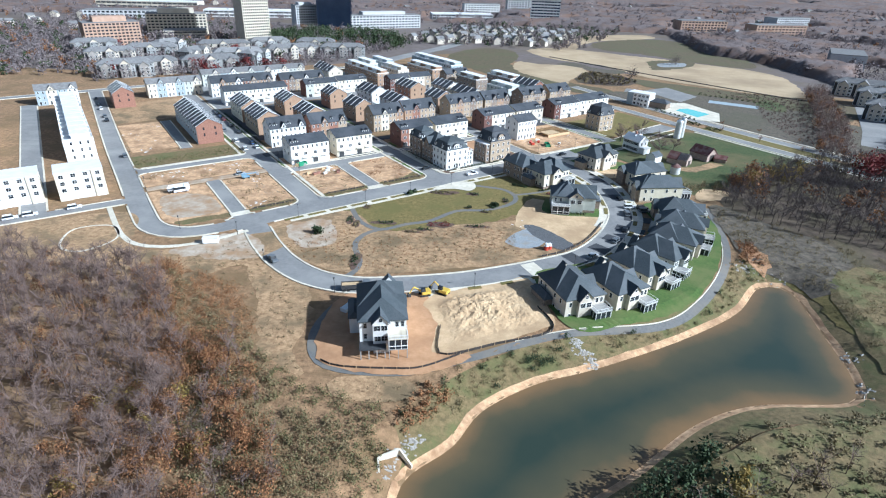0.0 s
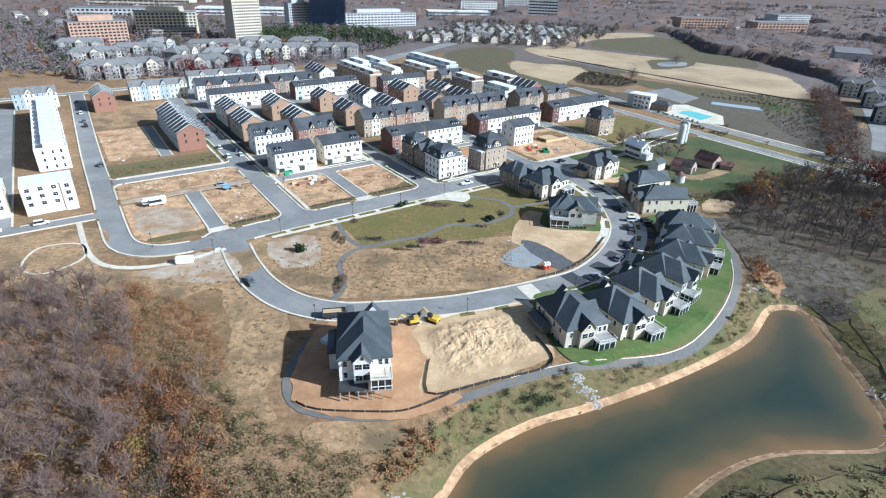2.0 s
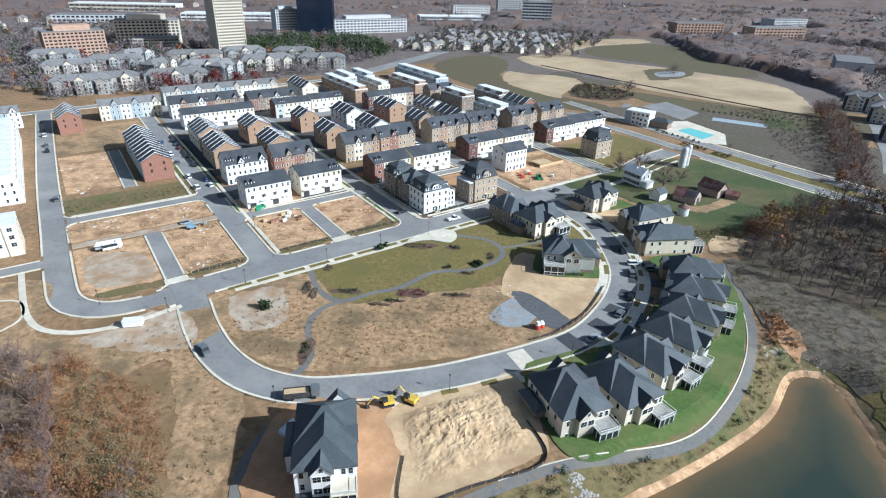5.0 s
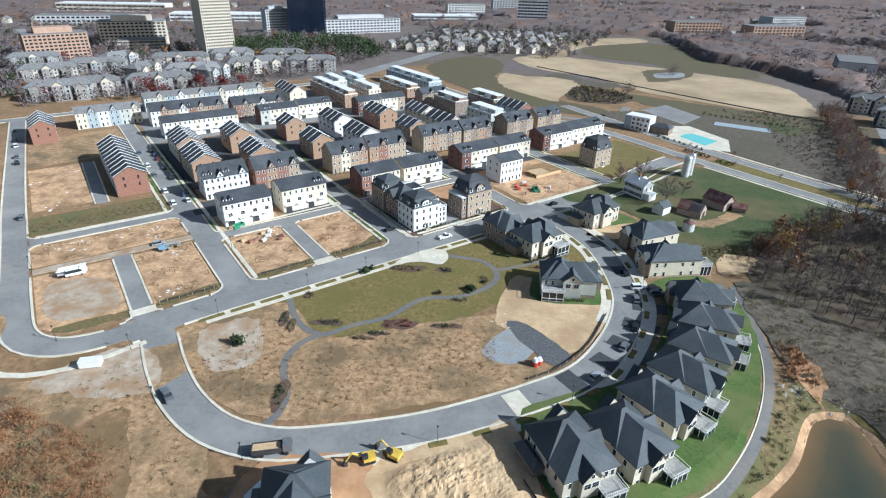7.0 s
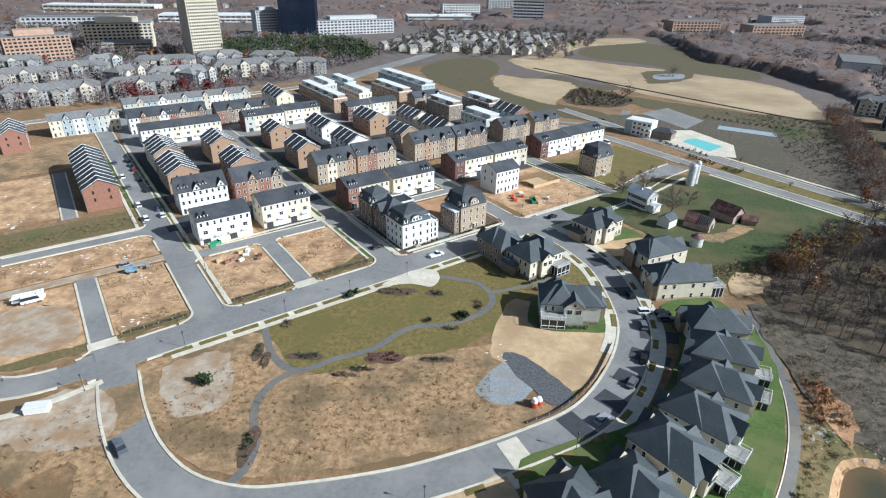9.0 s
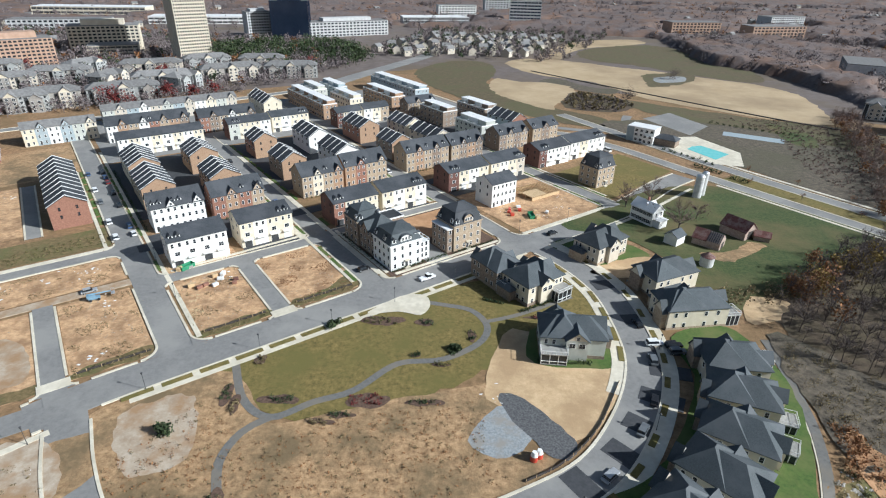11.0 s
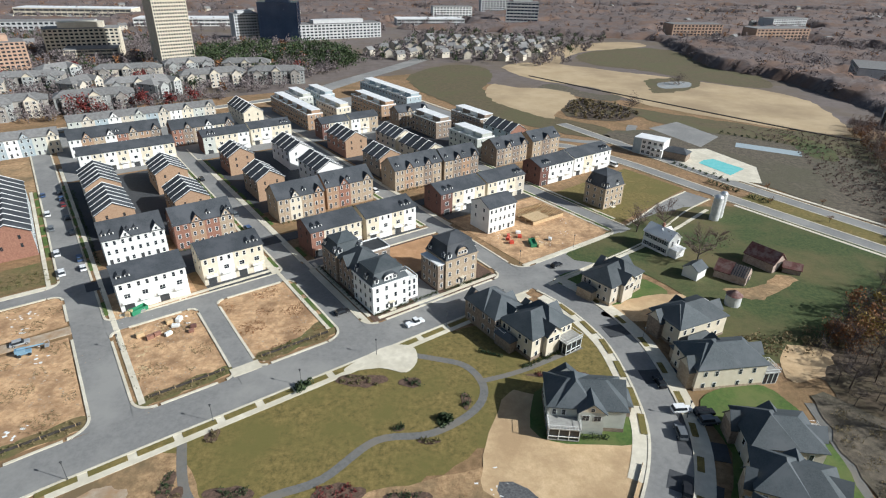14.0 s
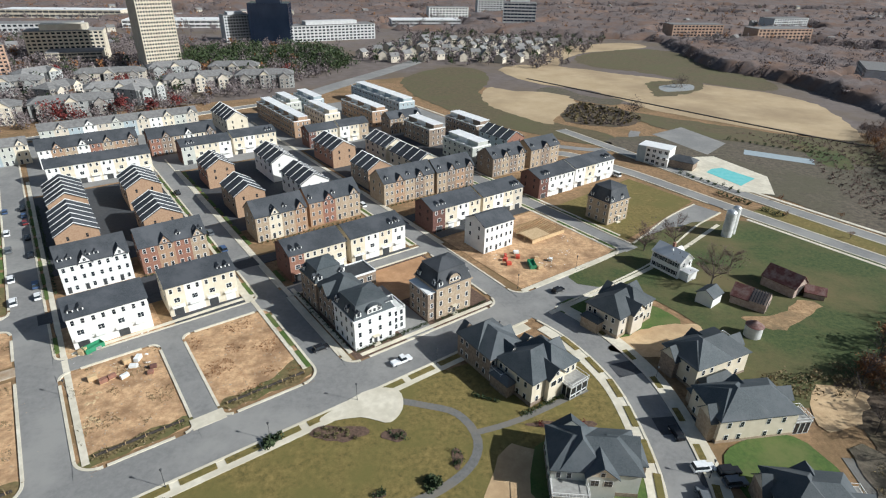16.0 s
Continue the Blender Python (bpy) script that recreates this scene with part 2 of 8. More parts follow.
def mesh_ob(name, bm, material, parent=None, label=""):
    me = bpy.data.meshes.new(name)
    bm.normal_update()
    bm.to_mesh(me)
    bm.free()
    for m in (material if isinstance(material, (list, tuple)) else [material]):
        me.materials.append(m)
    ob = new(name, me)
    if parent:
        ob.parent = parent
    if label:
        tagged(ob, label)
    return ob


def part(name, bm, material, parent, label=""):
    return mesh_ob(name, bm, material, parent, label)


def share(name, me, parent, m, label=""):
    """A part that shares a mesh, at the local pose m."""
    ob = new(name, me)
    ob.parent = parent
    ob.matrix_basis = m
    if label:
        tagged(ob, label)
    return ob


def thing(name, m, label, category, group=""):
    ob = new(name)
    ob.matrix_basis = m
    return tagged(ob, label, category, group)


def box(bm, x0, x1, y0, y1, z0, z1, mi=0):
    v = [bm.verts.new(p) for p in ((x0, y0, z0), (x1, y0, z0), (x1, y1, z0), (x0, y1, z0), (x0, y0, z1), (x1, y0, z1), (x1, y1, z1), (x0, y1, z1))]
    for f in ((3, 2, 1, 0), (4, 5, 6, 7), (0, 1, 5, 4), (1, 2, 6, 5), (2, 3, 7, 6), (3, 0, 4, 7)):
        bm.faces.new([v[i] for i in f]).material_index = mi
    return v


def solid(bm, pts, faces, mi=0):
    v = [bm.verts.new(p) for p in pts]
    for f in faces:
        bm.faces.new([v[i] for i in f]).material_index = mi


def tube(bm, p, q, r0, r1, n=6, mi=0, caps=True):
    p, q = Vector(p), Vector(q)
    d = (q - p).normalized()
    a = d.orthogonal().normalized()
    b = d.cross(a)
    ring = [[bm.verts.new(c + r * (math.cos(2 * math.pi * i / n) * a + math.sin(2 * math.pi * i / n) * b)) for i in range(n)] for c, r in ((p, r0), (q, r1))]
    for i in range(n):
        bm.faces.new([ring[0][i], ring[0][(i + 1) % n], ring[1][(i + 1) % n], ring[1][i]]).material_index = mi
    if caps:
        bm.faces.new(ring[0][::-1]).material_index = mi
        bm.faces.new(ring[1]).material_index = mi


def spline(pts, step=3.0, closed=False):
    """Catmull-Rom curve through the points, at even steps."""
    P = [Vector((*p, 0)) for p in pts]
    n = len(P)
    out = []
    for i in range(n if closed else n - 1):
        a, b, c, d = (P[(i + k) % n] if closed else P[min(max(i + k, 0), n - 1)] for k in (-1, 0, 1, 2))
        m = max(2, int((c - b).length / step))
        for j in range(m):
            t = j / m
            out.append(0.5 * ((2 * b) + (c - a) * t + (2 * a - 5 * b + 4 * c - d) * t * t + (3 * b - a - 3 * c + d) * t ** 3))
    if not closed:
        out.append(P[-1])
    return [(p.x, p.y) for p in out]


def edge(c, k):
    d = np.gradient(c, axis=0)
    d /= np.linalg.norm(d, axis=1)[:, None] + 1e-9
    return c + np.stack([-d[:, 1], d[:, 0]], 1) * k


# ---- ground ----
POND = spline([(-6, 62), (-7, 76), (3, 86), (10, 97), (24, 107), (39, 113), (65, 126), (88, 141), (103, 157), (112, 154), (109, 132), (105, 112), (98, 103), (75, 101), (58, 94), (41, 81), (25, 70), (8, 56)], 3.0, True)
PA = np.array(POND)
PB = np.roll(PA, -1, 0)
WATER = -4.0


def pond_gap(x, y):
    """Signed distance from the pond's shore, positive on land (arrays)."""
    x, y = np.asarray(x, float), np.asarray(y, float)
    p = np.stack([x, y], -1)[..., None, :]
    d = PB - PA
    t = np.clip(((p - PA) * d).sum(-1) / (d * d).sum(-1), 0, 1)
    gap = np.sqrt((((PA + t[..., None] * d) - p) ** 2).sum(-1)).min(-1)
    cross = ((PA[:, 1] > y[..., None]) != (PB[:, 1] > y[..., None])) & (x[..., None] < (PB[:, 0] - PA[:, 0]) * (y[..., None] - PA[:, 1]) / (PB[:, 1] - PA[:, 1] + 1e-9) + PA[:, 0])
    return np.where(cross.sum(-1) % 2 == 1, -gap, gap)


def height(x, y):
    x, y = np.asarray(x, float), np.asarray(y, float)
    g = pond_gap(x, y)
    near = np.where(g < 0, -4.0 + np.maximum(g * 0.25, -1.5), -4.0 + 4.0 * np.clip(g / 11.0, 0, 1) ** 0.9)
    return near


def gz(x, y):
    return float(height(np.array([x]), np.array([y]))[0])


def axis_lines(a, b, step, far):
    mid = list(np.arange(a, b + 0.1, step))
    out, s, p = [], step, b
    while p < far:
        s *= 1.25
        p += s
        out.append(p)
    low, s, p = [], step, a
    while p > -far:
        s *= 1.25
        p -= s
        low.append(p)
    return low[::-1] + mid + out


def build_ground():
    xs, ys = np.array(axis_lines(-60, 150, 2.5, 4700)), np.array(axis_lines(45, 210, 2.5, 4700))
    X, Y = np.meshgrid(xs, ys)
    Z = np.stack([height(X[i], Y[i]) for i in range(len(ys))])
    verts = np.stack([X.ravel(), Y.ravel(), Z.ravel()], 1).tolist()
    w = len(xs)
    faces = [(j * w + i, j * w + i + 1, (j + 1) * w + i + 1, (j + 1) * w + i) for j in range(len(ys) - 1) for i in range(w - 1)]
    me = bpy.data.meshes.new("ground")
    me.from_pydata(verts, [], faces)
    me.materials.append(M["ground"])
    me.shade_smooth()
    tagged(new("ground", me), "dry brown grass and soil reaching to the horizon", "ground", kind="structure")


build_ground()


def build_pond():
    """Water sheet; its depth tells how much of the sandy bed shows through."""
    xs, ys = np.arange(-20, 128, 2.0), np.arange(46, 176, 2.0)
    X, Y = np.meshgrid(xs, ys)
    G = np.stack([pond_gap(X[i], Y[i]) for i in range(len(ys))])
    w = len(xs)
    me = bpy.data.meshes.new("pond_water")
    me.from_pydata(np.stack([X.ravel(), Y.ravel(), np.full(X.size, WATER)], 1).tolist(), [], [(j * w + i, j * w + i + 1, (j + 1) * w + i + 1, (j + 1) * w + i) for j in range(len(ys) - 1) for i in range(w - 1)])
    at = me.attributes.new("depth", "FLOAT", "POINT")
    at.data.foreach_set("value", np.clip(-G.ravel() / 14.0, 0, 1))
    me.materials.append(M["water"])
    return new("pond_water", me)


tagged(build_pond(), "murky green pond water, smooth, brown at the shore", "water", kind="structure")

# sandy beach round the water
bm = bmesh.new()
ring = np.array(POND + POND[:1])
rows = []
for k in (-3.0, -1.5, -0.6, 0.1, 0.5, 1.0, 1.5):
    c = edge(ring, k)
    c[-1] = c[0] = (c[-1] + c[0]) / 2
    w = np.array([noise.noise(Vector((x * 0.2, y * 0.2, k))) for x, y in c]) * 0.8
    rows.append(c + np.stack([w, w], 1) * (1 if k > 1.4 else 0))
hs = [height(r[:, 0], r[:, 1]) + 0.07 for r in rows]
vs = [[bm.verts.new((*p, h)) for p, h in zip(r, q)] for r, q in zip(rows, hs)]
for r, q in zip(vs, vs[1:]):
    for i in range(len(r) - 1):
        bm.faces.new([r[i], r[i + 1], q[i + 1], q[i]])
bmesh.ops.recalc_face_normals(bm, faces=bm.faces)
for f in bm.faces:
    if f.normal.z < 0:
        f.normal_flip()
tagged(mesh_ob("beach", bm, M["lot"]), "tan sandy beach round the pond", "beach", kind="structure")

# grassy bank above the beach
bm = bmesh.new()
prev = None
for k in (1.1, 4.0, 7.0, 9.5):
    c = edge(ring, k)
    row = [bm.verts.new((*p, h + 0.06)) for p, h in zip(c, height(c[:, 0], c[:, 1]))]
    if prev:
        for i in range(4, len(row) - 5):
            bm.faces.new([prev[i], prev[i + 1], row[i + 1], row[i]])
    prev = row
bmesh.ops.recalc_face_normals(bm, faces=bm.faces)
for f in bm.faces:
    if f.normal.z < 0:
        f.normal_flip()
tagged(mesh_ob("bank", bm, M["bank_grass"]), "grassy tan and olive bank above the pond", "bank", kind="structure")

PATCHES = []
CORNERS = []
for cu, cv, su, sv, rad in ((70, 202.3, -1, 1, 5), (78, 202.3, 1, 1, 5), (131.2, 202.4, -1, 1, 5), (137.8, 202.4, 1, 1, 4), (189.6, 202.4, -1, 1, 4), (196.6, 202.4, 1, 1, 5), (249.7, 202.8, -1, 1, 5), (70, 269.7, -1, -1, 4), (70, 275.3, -1, 1, 4),
                            (19.3, 269.7, 1, -1, 4), (19.3, 275.3, 1, 1, 4), (78, 240.2, 1, -1, 3), (78, 245.8, 1, 1, 3), (131.2, 240.2, -1, -1, 3), (131.2, 245.8, -1, 1, 3), (101.3, 202.3, -1, 1, 2.5), (106.7, 202.3, 1, 1, 2.5), (43.4, 201, -1, 1, 2.5), (48.6, 201.8, 1, 1, 2.5), (101.3, 240.2, -1, -1, 2.5), (106.7, 240.2, 1, -1, 2.5)):
    CORNERS.append((cu, cv, su, sv, rad))


def patch(name, pts, material, label, step=2.0, rough=0.5, lift=0.04, smooth=True, category="ground"):
    """A sheet of other ground with an uneven edge, laid over the earth."""
    c = spline(pts, step, True) if smooth else pts
    n = len(c)
    out = []
    for i, (x, y) in enumerate(c):
        k = rough * noise.noise(Vector((x * 0.35, y * 0.35, len(PATCHES)))) * 2
        ax, ay = c[i - 1]
        bx, by = c[(i + 1) % n]
        dx, dy = bx - ax, by - ay
        q = math.hypot(dx, dy) + 1e-6
        out.append((x + dy / q * k, y - dx / q * k))
    bm = bmesh.new()
    f = bm.faces.new([bm.verts.new((x, y, 0)) for x, y in out])
    bmesh.ops.triangulate(bm, faces=[f])
    cx, cy = np.array([v.co.x for v in bm.verts]), np.array([v.co.y for v in bm.verts])
    if pond_gap(cx, cy).min() < 14:
        for _ in range(6):
            es = [e for e in bm.edges if e.calc_length() > 3.5]
            if not es:
                break
            bmesh.ops.subdivide_edges(bm, edges=es, cuts=1)
            bmesh.ops.triangulate(bm, faces=bm.faces)
        lift += 0.1
    z = height(np.array([v.co.x for v in bm.verts]), np.array([v.co.y for v in bm.verts]))
    for v, h in zip(bm.verts, z):
        v.co.z = h + lift + 0.002 * len(PATCHES)
    bm.normal_update()
    for fc in bm.faces:
        if fc.normal.z < 0:
            fc.normal_flip()
    PATCHES.append(name)
    return tagged(mesh_ob(name, bm, material), label, category, kind="structure")


def uvp(*pts):
    return [T(*p) for p in pts]


# ---- roads ----
ROADS = []


def road(name, pts, width, material, label, grid=True, kerb=True, step=3.0, lift=0.12):
    c = spline([T(*p) for p in pts] if grid else pts, step)
    ROADS.append((name, np.array(c), width, material, label, kerb, lift))


def strip(bm, a, b, za, zb, z0):
    """A band between two lines, za and zb over the ground, with sides down to z0."""
    ha, hb = height(a[:, 0], a[:, 1]), height(b[:, 0], b[:, 1])
    rows = [[bm.verts.new((*p, h + z)) for p, h in zip(l, hh)] for l, hh, z in ((a, ha, z0), (a, ha, za), (b, hb, zb), (b, hb, z0))]
    for r, s in zip(rows, rows[1:]):
        for i in range(len(r) - 1):
            bm.faces.new([r[i], r[i + 1], s[i + 1], s[i]])


def ribbon(name, c, width, material, label, lift, category="path"):
    bm = bmesh.new()
    c = np.array(c)
    strip(bm, edge(c, width / 2), edge(c, -width / 2), lift, lift, -0.1)
    bmesh.ops.recalc_face_normals(bm, faces=bm.faces)
    return tagged(mesh_ob(name, bm, material), label, category, kind="structure")


def inside_road(p, skip, slack):
    for n, c, w, *_ in ROADS:
        if n != skip:
            a, b = c[:-1], c[1:]
            d = b - a
            t = np.clip(((p - a) * d).sum(1) / ((d * d).sum(1) + 1e-9), 0, 1)
            if np.sqrt((((a + t[:, None] * d) - p) ** 2).sum(1)).min() < w / 2 + slack:
                return True
    return False


def at_corner(p):
    u, v = p[0] * CU + p[1] * SU, -p[0] * SU + p[1] * CU
    return any(-0.8 < (u - a) * s < r and -0.8 < (v - b) * t < r for a, b, s, t, r in CORNERS)


def rounded_corner(cu, cv, su, sv, r):
    """Asphalt fillet and kerb arc where two streets meet."""
    arc = [(cu + su * (r - r * math.sin(a)), cv + sv * (r - r * math.cos(a))) for a in np.linspace(0, math.pi / 2, 9)]
    bm = bmesh.new()
    f = bm.faces.new([bm.verts.new((*T(*p), 0.23)) for p in [(cu - su * 0.3, cv - sv * 0.3)] + arc])
    bmesh.ops.triangulate(bm, faces=[f])
    bm.normal_update()
    for f in bm.faces:
        if f.normal.z < 0:
            f.normal_flip()
    tagged(mesh_ob("street_corner", bm, M["asphalt"]), "rounded asphalt street corner", "road", kind="structure")
    a = np.array([T(*p) for p in arc])
    c = np.array(T(cu + su * r, cv + sv * r))
    bm = bmesh.new()
    strip(bm, a, c + (a - c) * (1 - 0.65 / r), 0.32, 0.32, -0.1)
    bmesh.ops.recalc_face_normals(bm, faces=bm.faces)
    tagged(mesh_ob("kerb", bm, M["concrete"]), "pale concrete kerb round the corner", "kerb", kind="structure")


def build_roads():
    for q in CORNERS:
        rounded_corner(*q)
    for k, (name, c, w, m, label, kerb, lift) in enumerate(ROADS):
        ribbon(name, c, w, m, label, lift + 0.006 * k, "road")
        if not kerb:
            continue
        bm = bmesh.new()
        for side in (1, -1):
            inner, outer = edge(c, side * w / 2), edge(c, side * (w / 2 + 0.65))
            run = []
            for i in range(len(c) + 1):
                ok = i < len(c) and not inside_road(inner[i], name, 0.4) and not at_corner(inner[i])
                if ok:
                    run.append(i)
                elif run:
                    if len(run) > 1:
                        strip(bm, inner[run], outer[run], 0.3, 0.3, -0.1)
                    run = []
        if len(bm.verts):
            bmesh.ops.recalc_face_normals(bm, faces=bm.faces)
            tagged(mesh_ob("kerb", bm, M["concrete"]), "pale concrete kerb along the road", "kerb", kind="structure")
        else:
            bm.free()


A1 = "grey asphalt street with pale worn patches"
road("main_street", [(40, 194.5), (60, 196.5), (120, 196.8), (190, 197), (240, 197), (262, 200), (290, 206), (312, 208)], 11.0, M["asphalt"], A1)
road("west_street", [(20, 470), (18, 400), (16, 320), (15.5, 265), (15, 225), (16, 208), (22, 199), (31, 195.5), (42, 195)], 7.6, M["asphalt"], A1)
road("loop_street", [(43, 274), (52, 270.5), (61, 260), (67.5, 247), (71, 233), (71, 210), (67, 195), (58.5, 180), (48, 168), (34, 160), (15, 152), (2, 148), (-14, 145), (-27, 144), (-40, 148), (-51, 157), (-60, 169), (-67, 181), (-71, 187)], 8.6, M["asphalt"], A1, grid=False)
road("cross_street_a", [(74, 200), (74, 300), (74, 400), (74, 450)], 8.0, M["asphalt"], A1)
road("cross_street_b", [(134.5, 200), (134.5, 300), (134.5, 400)], 6.6, M["asphalt"], A1)
road("cross_street_c", [(193, 200), (194, 240), (194.5, 300), (196, 450)], 7.0, M["asphalt"], A1)
road("cross_street_d", [(253, 202), (253, 260), (253, 390)], 6.5, M["asphalt"], A1)
road("north_street", [(20, 272.5), (50, 272.5), (74, 272.5)], 5.5, M["asphalt"], A1)
road("service_lane", [(76, 243), (104, 243), (134, 243)], 5.5, M["asphalt"], "grey asphalt lane behind the houses")
road("court_lane", [(137, 245), (160, 245), (192, 245)], 4.6, M["asphalt"], "grey asphalt lane behind the mansion houses")
road("mews", [(76, 270), (134, 270), (194, 270), (253, 272), (300, 272)], 6.0, M["dark_asphalt"], "dark asphalt mews between house rows", kerb=False)
road("alley_a", [(104, 199), (104, 241)], 5.4, M["asphalt"], "grey asphalt alley between building lots")
road("alley_b", [(46, 197), (46, 248)], 5.2, M["asphalt"], "grey asphalt alley between building lots")
road("alley_c", [(46.5, 300), (47, 362)], 4.6, M["asphalt"], "grey asphalt alley beside a bare lot")
road("alley_d", [(20, 247.5), (70, 247.5)], 4.0, M["pale"], "unpaved stony lane", kerb=False)
road("west_lane", [(-70, 238), (12, 238)], 5.5, M["asphalt"], "grey asphalt lane")
road("far_west_street", [(-19, 240), (-19, 330), (-19, 440)], 8.0, M["asphalt"], A1)
road("town_lane", [(-40, 470), (60, 476), (140, 484), (230, 492)], 7.0, M["asphalt"], A1)
road("avenue_near", [(322, 20), (321, 120), (321, 200), (322, 262), (312, 300), (262, 300)], 7.0, M["asphalt"], "grey divided avenue")
road("avenue_far", [(338, 10), (339, 120), (341, 200), (346, 262), (352, 330)], 7.0, M["asphalt"], "grey divided avenue")
build_roads()
for n, q, w in (("main_walk", [(60, 189.0), (120, 189.0), (188, 189.4)], 3.4), ("west_walk", [(5, 236), (6, 205), (12, 192), (26, 186), (44, 187.5)], 1.8),
                ("lane_walk", [(22, 277), (70, 277)], 1.5), ("cross_walk_a", [(80.2, 205), (80.2, 400)], 1.4), ("cross_walk_b", [(139.3, 204), (139.3, 380)], 1.5),
                ("cross_walk_c", [(199, 245), (200, 400)], 1.5), ("north_walk", [(200, 204), (250, 204)], 1.5), ("field_walk", [(312, 300), (312, 470)], 1.5),
                ("avenue_walk", [(346, 10), (346.5, 120), (348, 200), (352, 262)], 2.0), ("meadow_walk", [(316, 20), (315, 120), (315, 192)], 1.6), ("east_walk", [(198, 190), (250, 190), (300, 196)], 1.5),
                ("row_walk", [(82, 247.5), (131, 249)], 1.2)):
    ribbon(n, spline([T(*p) for p in q], 4.0), w, M["concrete"], "pale concrete footway", 0.2)
LOOP = np.array([c for n, c, *_ in ROADS if n == "loop_street"][0])
ribbon("loop_walk_outer", edge(LOOP, 6.7)[4:58], 3.5, M["concrete"], "pale concrete footway round the loop", 0.19)
ribbon("loop_walk_inner", edge(LOOP, -6.6)[5:30], 3.2, M["concrete"], "pale concrete footway round the loop", 0.19)
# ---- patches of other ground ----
patch("far_litter", [(-1400, 560), (-500, 500), (-250, 470), (-90, 560), (-40, 620), (0, 640), (330, 450), (420, 380), (900, 420), (1400, 1000), (1400, 2600), (-1400, 2600)], M["hazed_floor"], "brown leaf litter of the distant woods, greyed for haze", smooth=False, rough=0)
patch("woodland_floor", [(-420, 40), (-420, 150), (-250, 172), (-144, 160), (-112, 152), (-84, 150), (-58, 130), (-48, 108), (-34, 86), (-26, 62), (-24, -60), (-400, -60)], M["ground"], "brown leaf litter under the wood", 6, 1.5)
patch("rust_soil", [(-96, 160), (-62, 144), (-50, 122), (-52, 104), (-70, 104), (-86, 134)], M["ground"], "orange-brown soil under the brush", 3, 1.5)
patch("slope_grass", [(-46, 108), (-36, 104), (-20, 93), (-9, 87), (-8, 78), (-14, 66), (-26, 50), (-36, 70)], M["ground"], "dry grassy slope with brush", 3, 1.0)
patch("worn_track", [(-64, 160), (-50, 150), (-40, 142), (-36, 128), (-36, 112), (-32, 102), (-40, 103), (-47, 116), (-52, 134), (-60, 148)], M["straw"], "worn bare track down the slope", 2, 1.2)
patch("bare_clearing", [(-24, 102), (-10, 102.5), (-5, 99), (-8, 95), (-18, 94), (-25, 97)], M["straw"], "bare trodden soil below the path", 2, 0.3)
patch("green_strip", [(110, 166), (120, 170), (124, 150), (118, 128), (113, 132), (115, 148)], M["park"], "green grass strip by the dam", 2, 0.8)
patch("graded_lot", uvp((79.5, 204), (101, 204), (101, 239.5), (79.5, 239.5)), M["lot"], "graded bare soil building lot", smooth=False, rough=0.0)
patch("graded_lot", uvp((107, 204.5), (129, 204.5), (130.5, 215), (130.5, 239.5), (107, 239.5)), M["lot"], "graded bare soil building lot", smooth=False, rough=0.0)
patch("graded_lot", uvp((49.5, 204), (69, 204), (69, 244), (49.5, 244)), M["lot"], "graded bare soil building lot", smooth=False, rough=0.0)
patch("graded_lot", uvp((27, 203), (43, 203), (43, 244), (20, 244), (20, 210)), M["lot"], "graded bare soil building lot with dry patches", smooth=False, rough=0.0)
patch("stony_ground", uvp((25, 212), (40, 210), (41, 224), (36, 234), (24, 236), (22, 222)), M["pale"], "pale stony ground in the bare lot", 1.5, 0.7)
patch("weedy_edge", uvp((28, 203.3), (43, 203.3), (43, 207), (24, 208)), M["bank_grass"], "weedy edge of the bare lot", 1.5, 0.5)
patch("graded_lot", uvp((20, 250.5), (69.5, 250.5), (69.5, 268.5), (20, 268.5)), M["lot"], "graded bare soil building lot", smooth=False, rough=0.0)
patch("graded_lot", uvp((22, 304), (43.5, 304), (43.5, 362), (22, 362)), M["lot"], "graded bare soil building lot", smooth=False, rough=0.0)
patch("parking_apron", uvp((107, 246), (127, 246), (127, 250.8), (107, 250.8)), M["dark_asphalt"], "dark asphalt apron before the garages", smooth=False, rough=0.0)
patch("parking_apron", uvp((143, 247.6), (187, 247.6), (187, 249.8), (143, 249.8)), M["dark_asphalt"], "dark asphalt apron before the garages", smooth=False, rough=0.0)
patch("parking_apron", uvp((201, 249), (247, 249), (247, 253.8), (201, 253.8)), M["dark_asphalt"], "dark asphalt apron before the garages", smooth=False, rough=0.0)
patch("site_soil", uvp((80.5, 246), (104, 246), (104, 263), (80.5, 263)), M["lot"], "churned soil round the unfinished row", smooth=False, rough=0.0)
patch("weedy_edge", uvp((108, 204.8), (129, 204.8), (130.4, 214), (127, 212), (118, 208.5), (109, 208.5)), M["bank_grass"], "weedy edge of the bare lot", 1.5, 0.6)
patch("weedy_edge", uvp((80, 204.3), (100.5, 204.3), (100.5, 207.6), (80, 207.6)), M["bank_grass"], "weedy edge of the bare lot", 1.5, 0.5)
patch("weedy_edge", uvp((50, 204.3), (68.6, 204.3), (68.6, 208.5), (50, 207.2)), M["bank_grass"], "weedy edge of the bare lot", 1.5, 0.5)
patch("verge", uvp((20, 279), (69, 279), (69, 297), (20, 297)), M["bank_grass"], "weedy verge with low dry plants", smooth=False, rough=0.0)
patch("soil_strip", uvp((22, 366), (69, 370), (69, 422), (24, 420)), M["straw"], "bare straw-coloured soil", smooth=False, rough=0.0)
patch("dark_court", uvp((81, 262), (130, 262), (130, 280), (81, 280)), M["dark_asphalt"], "dark paved court", smooth=False, rough=0.0)
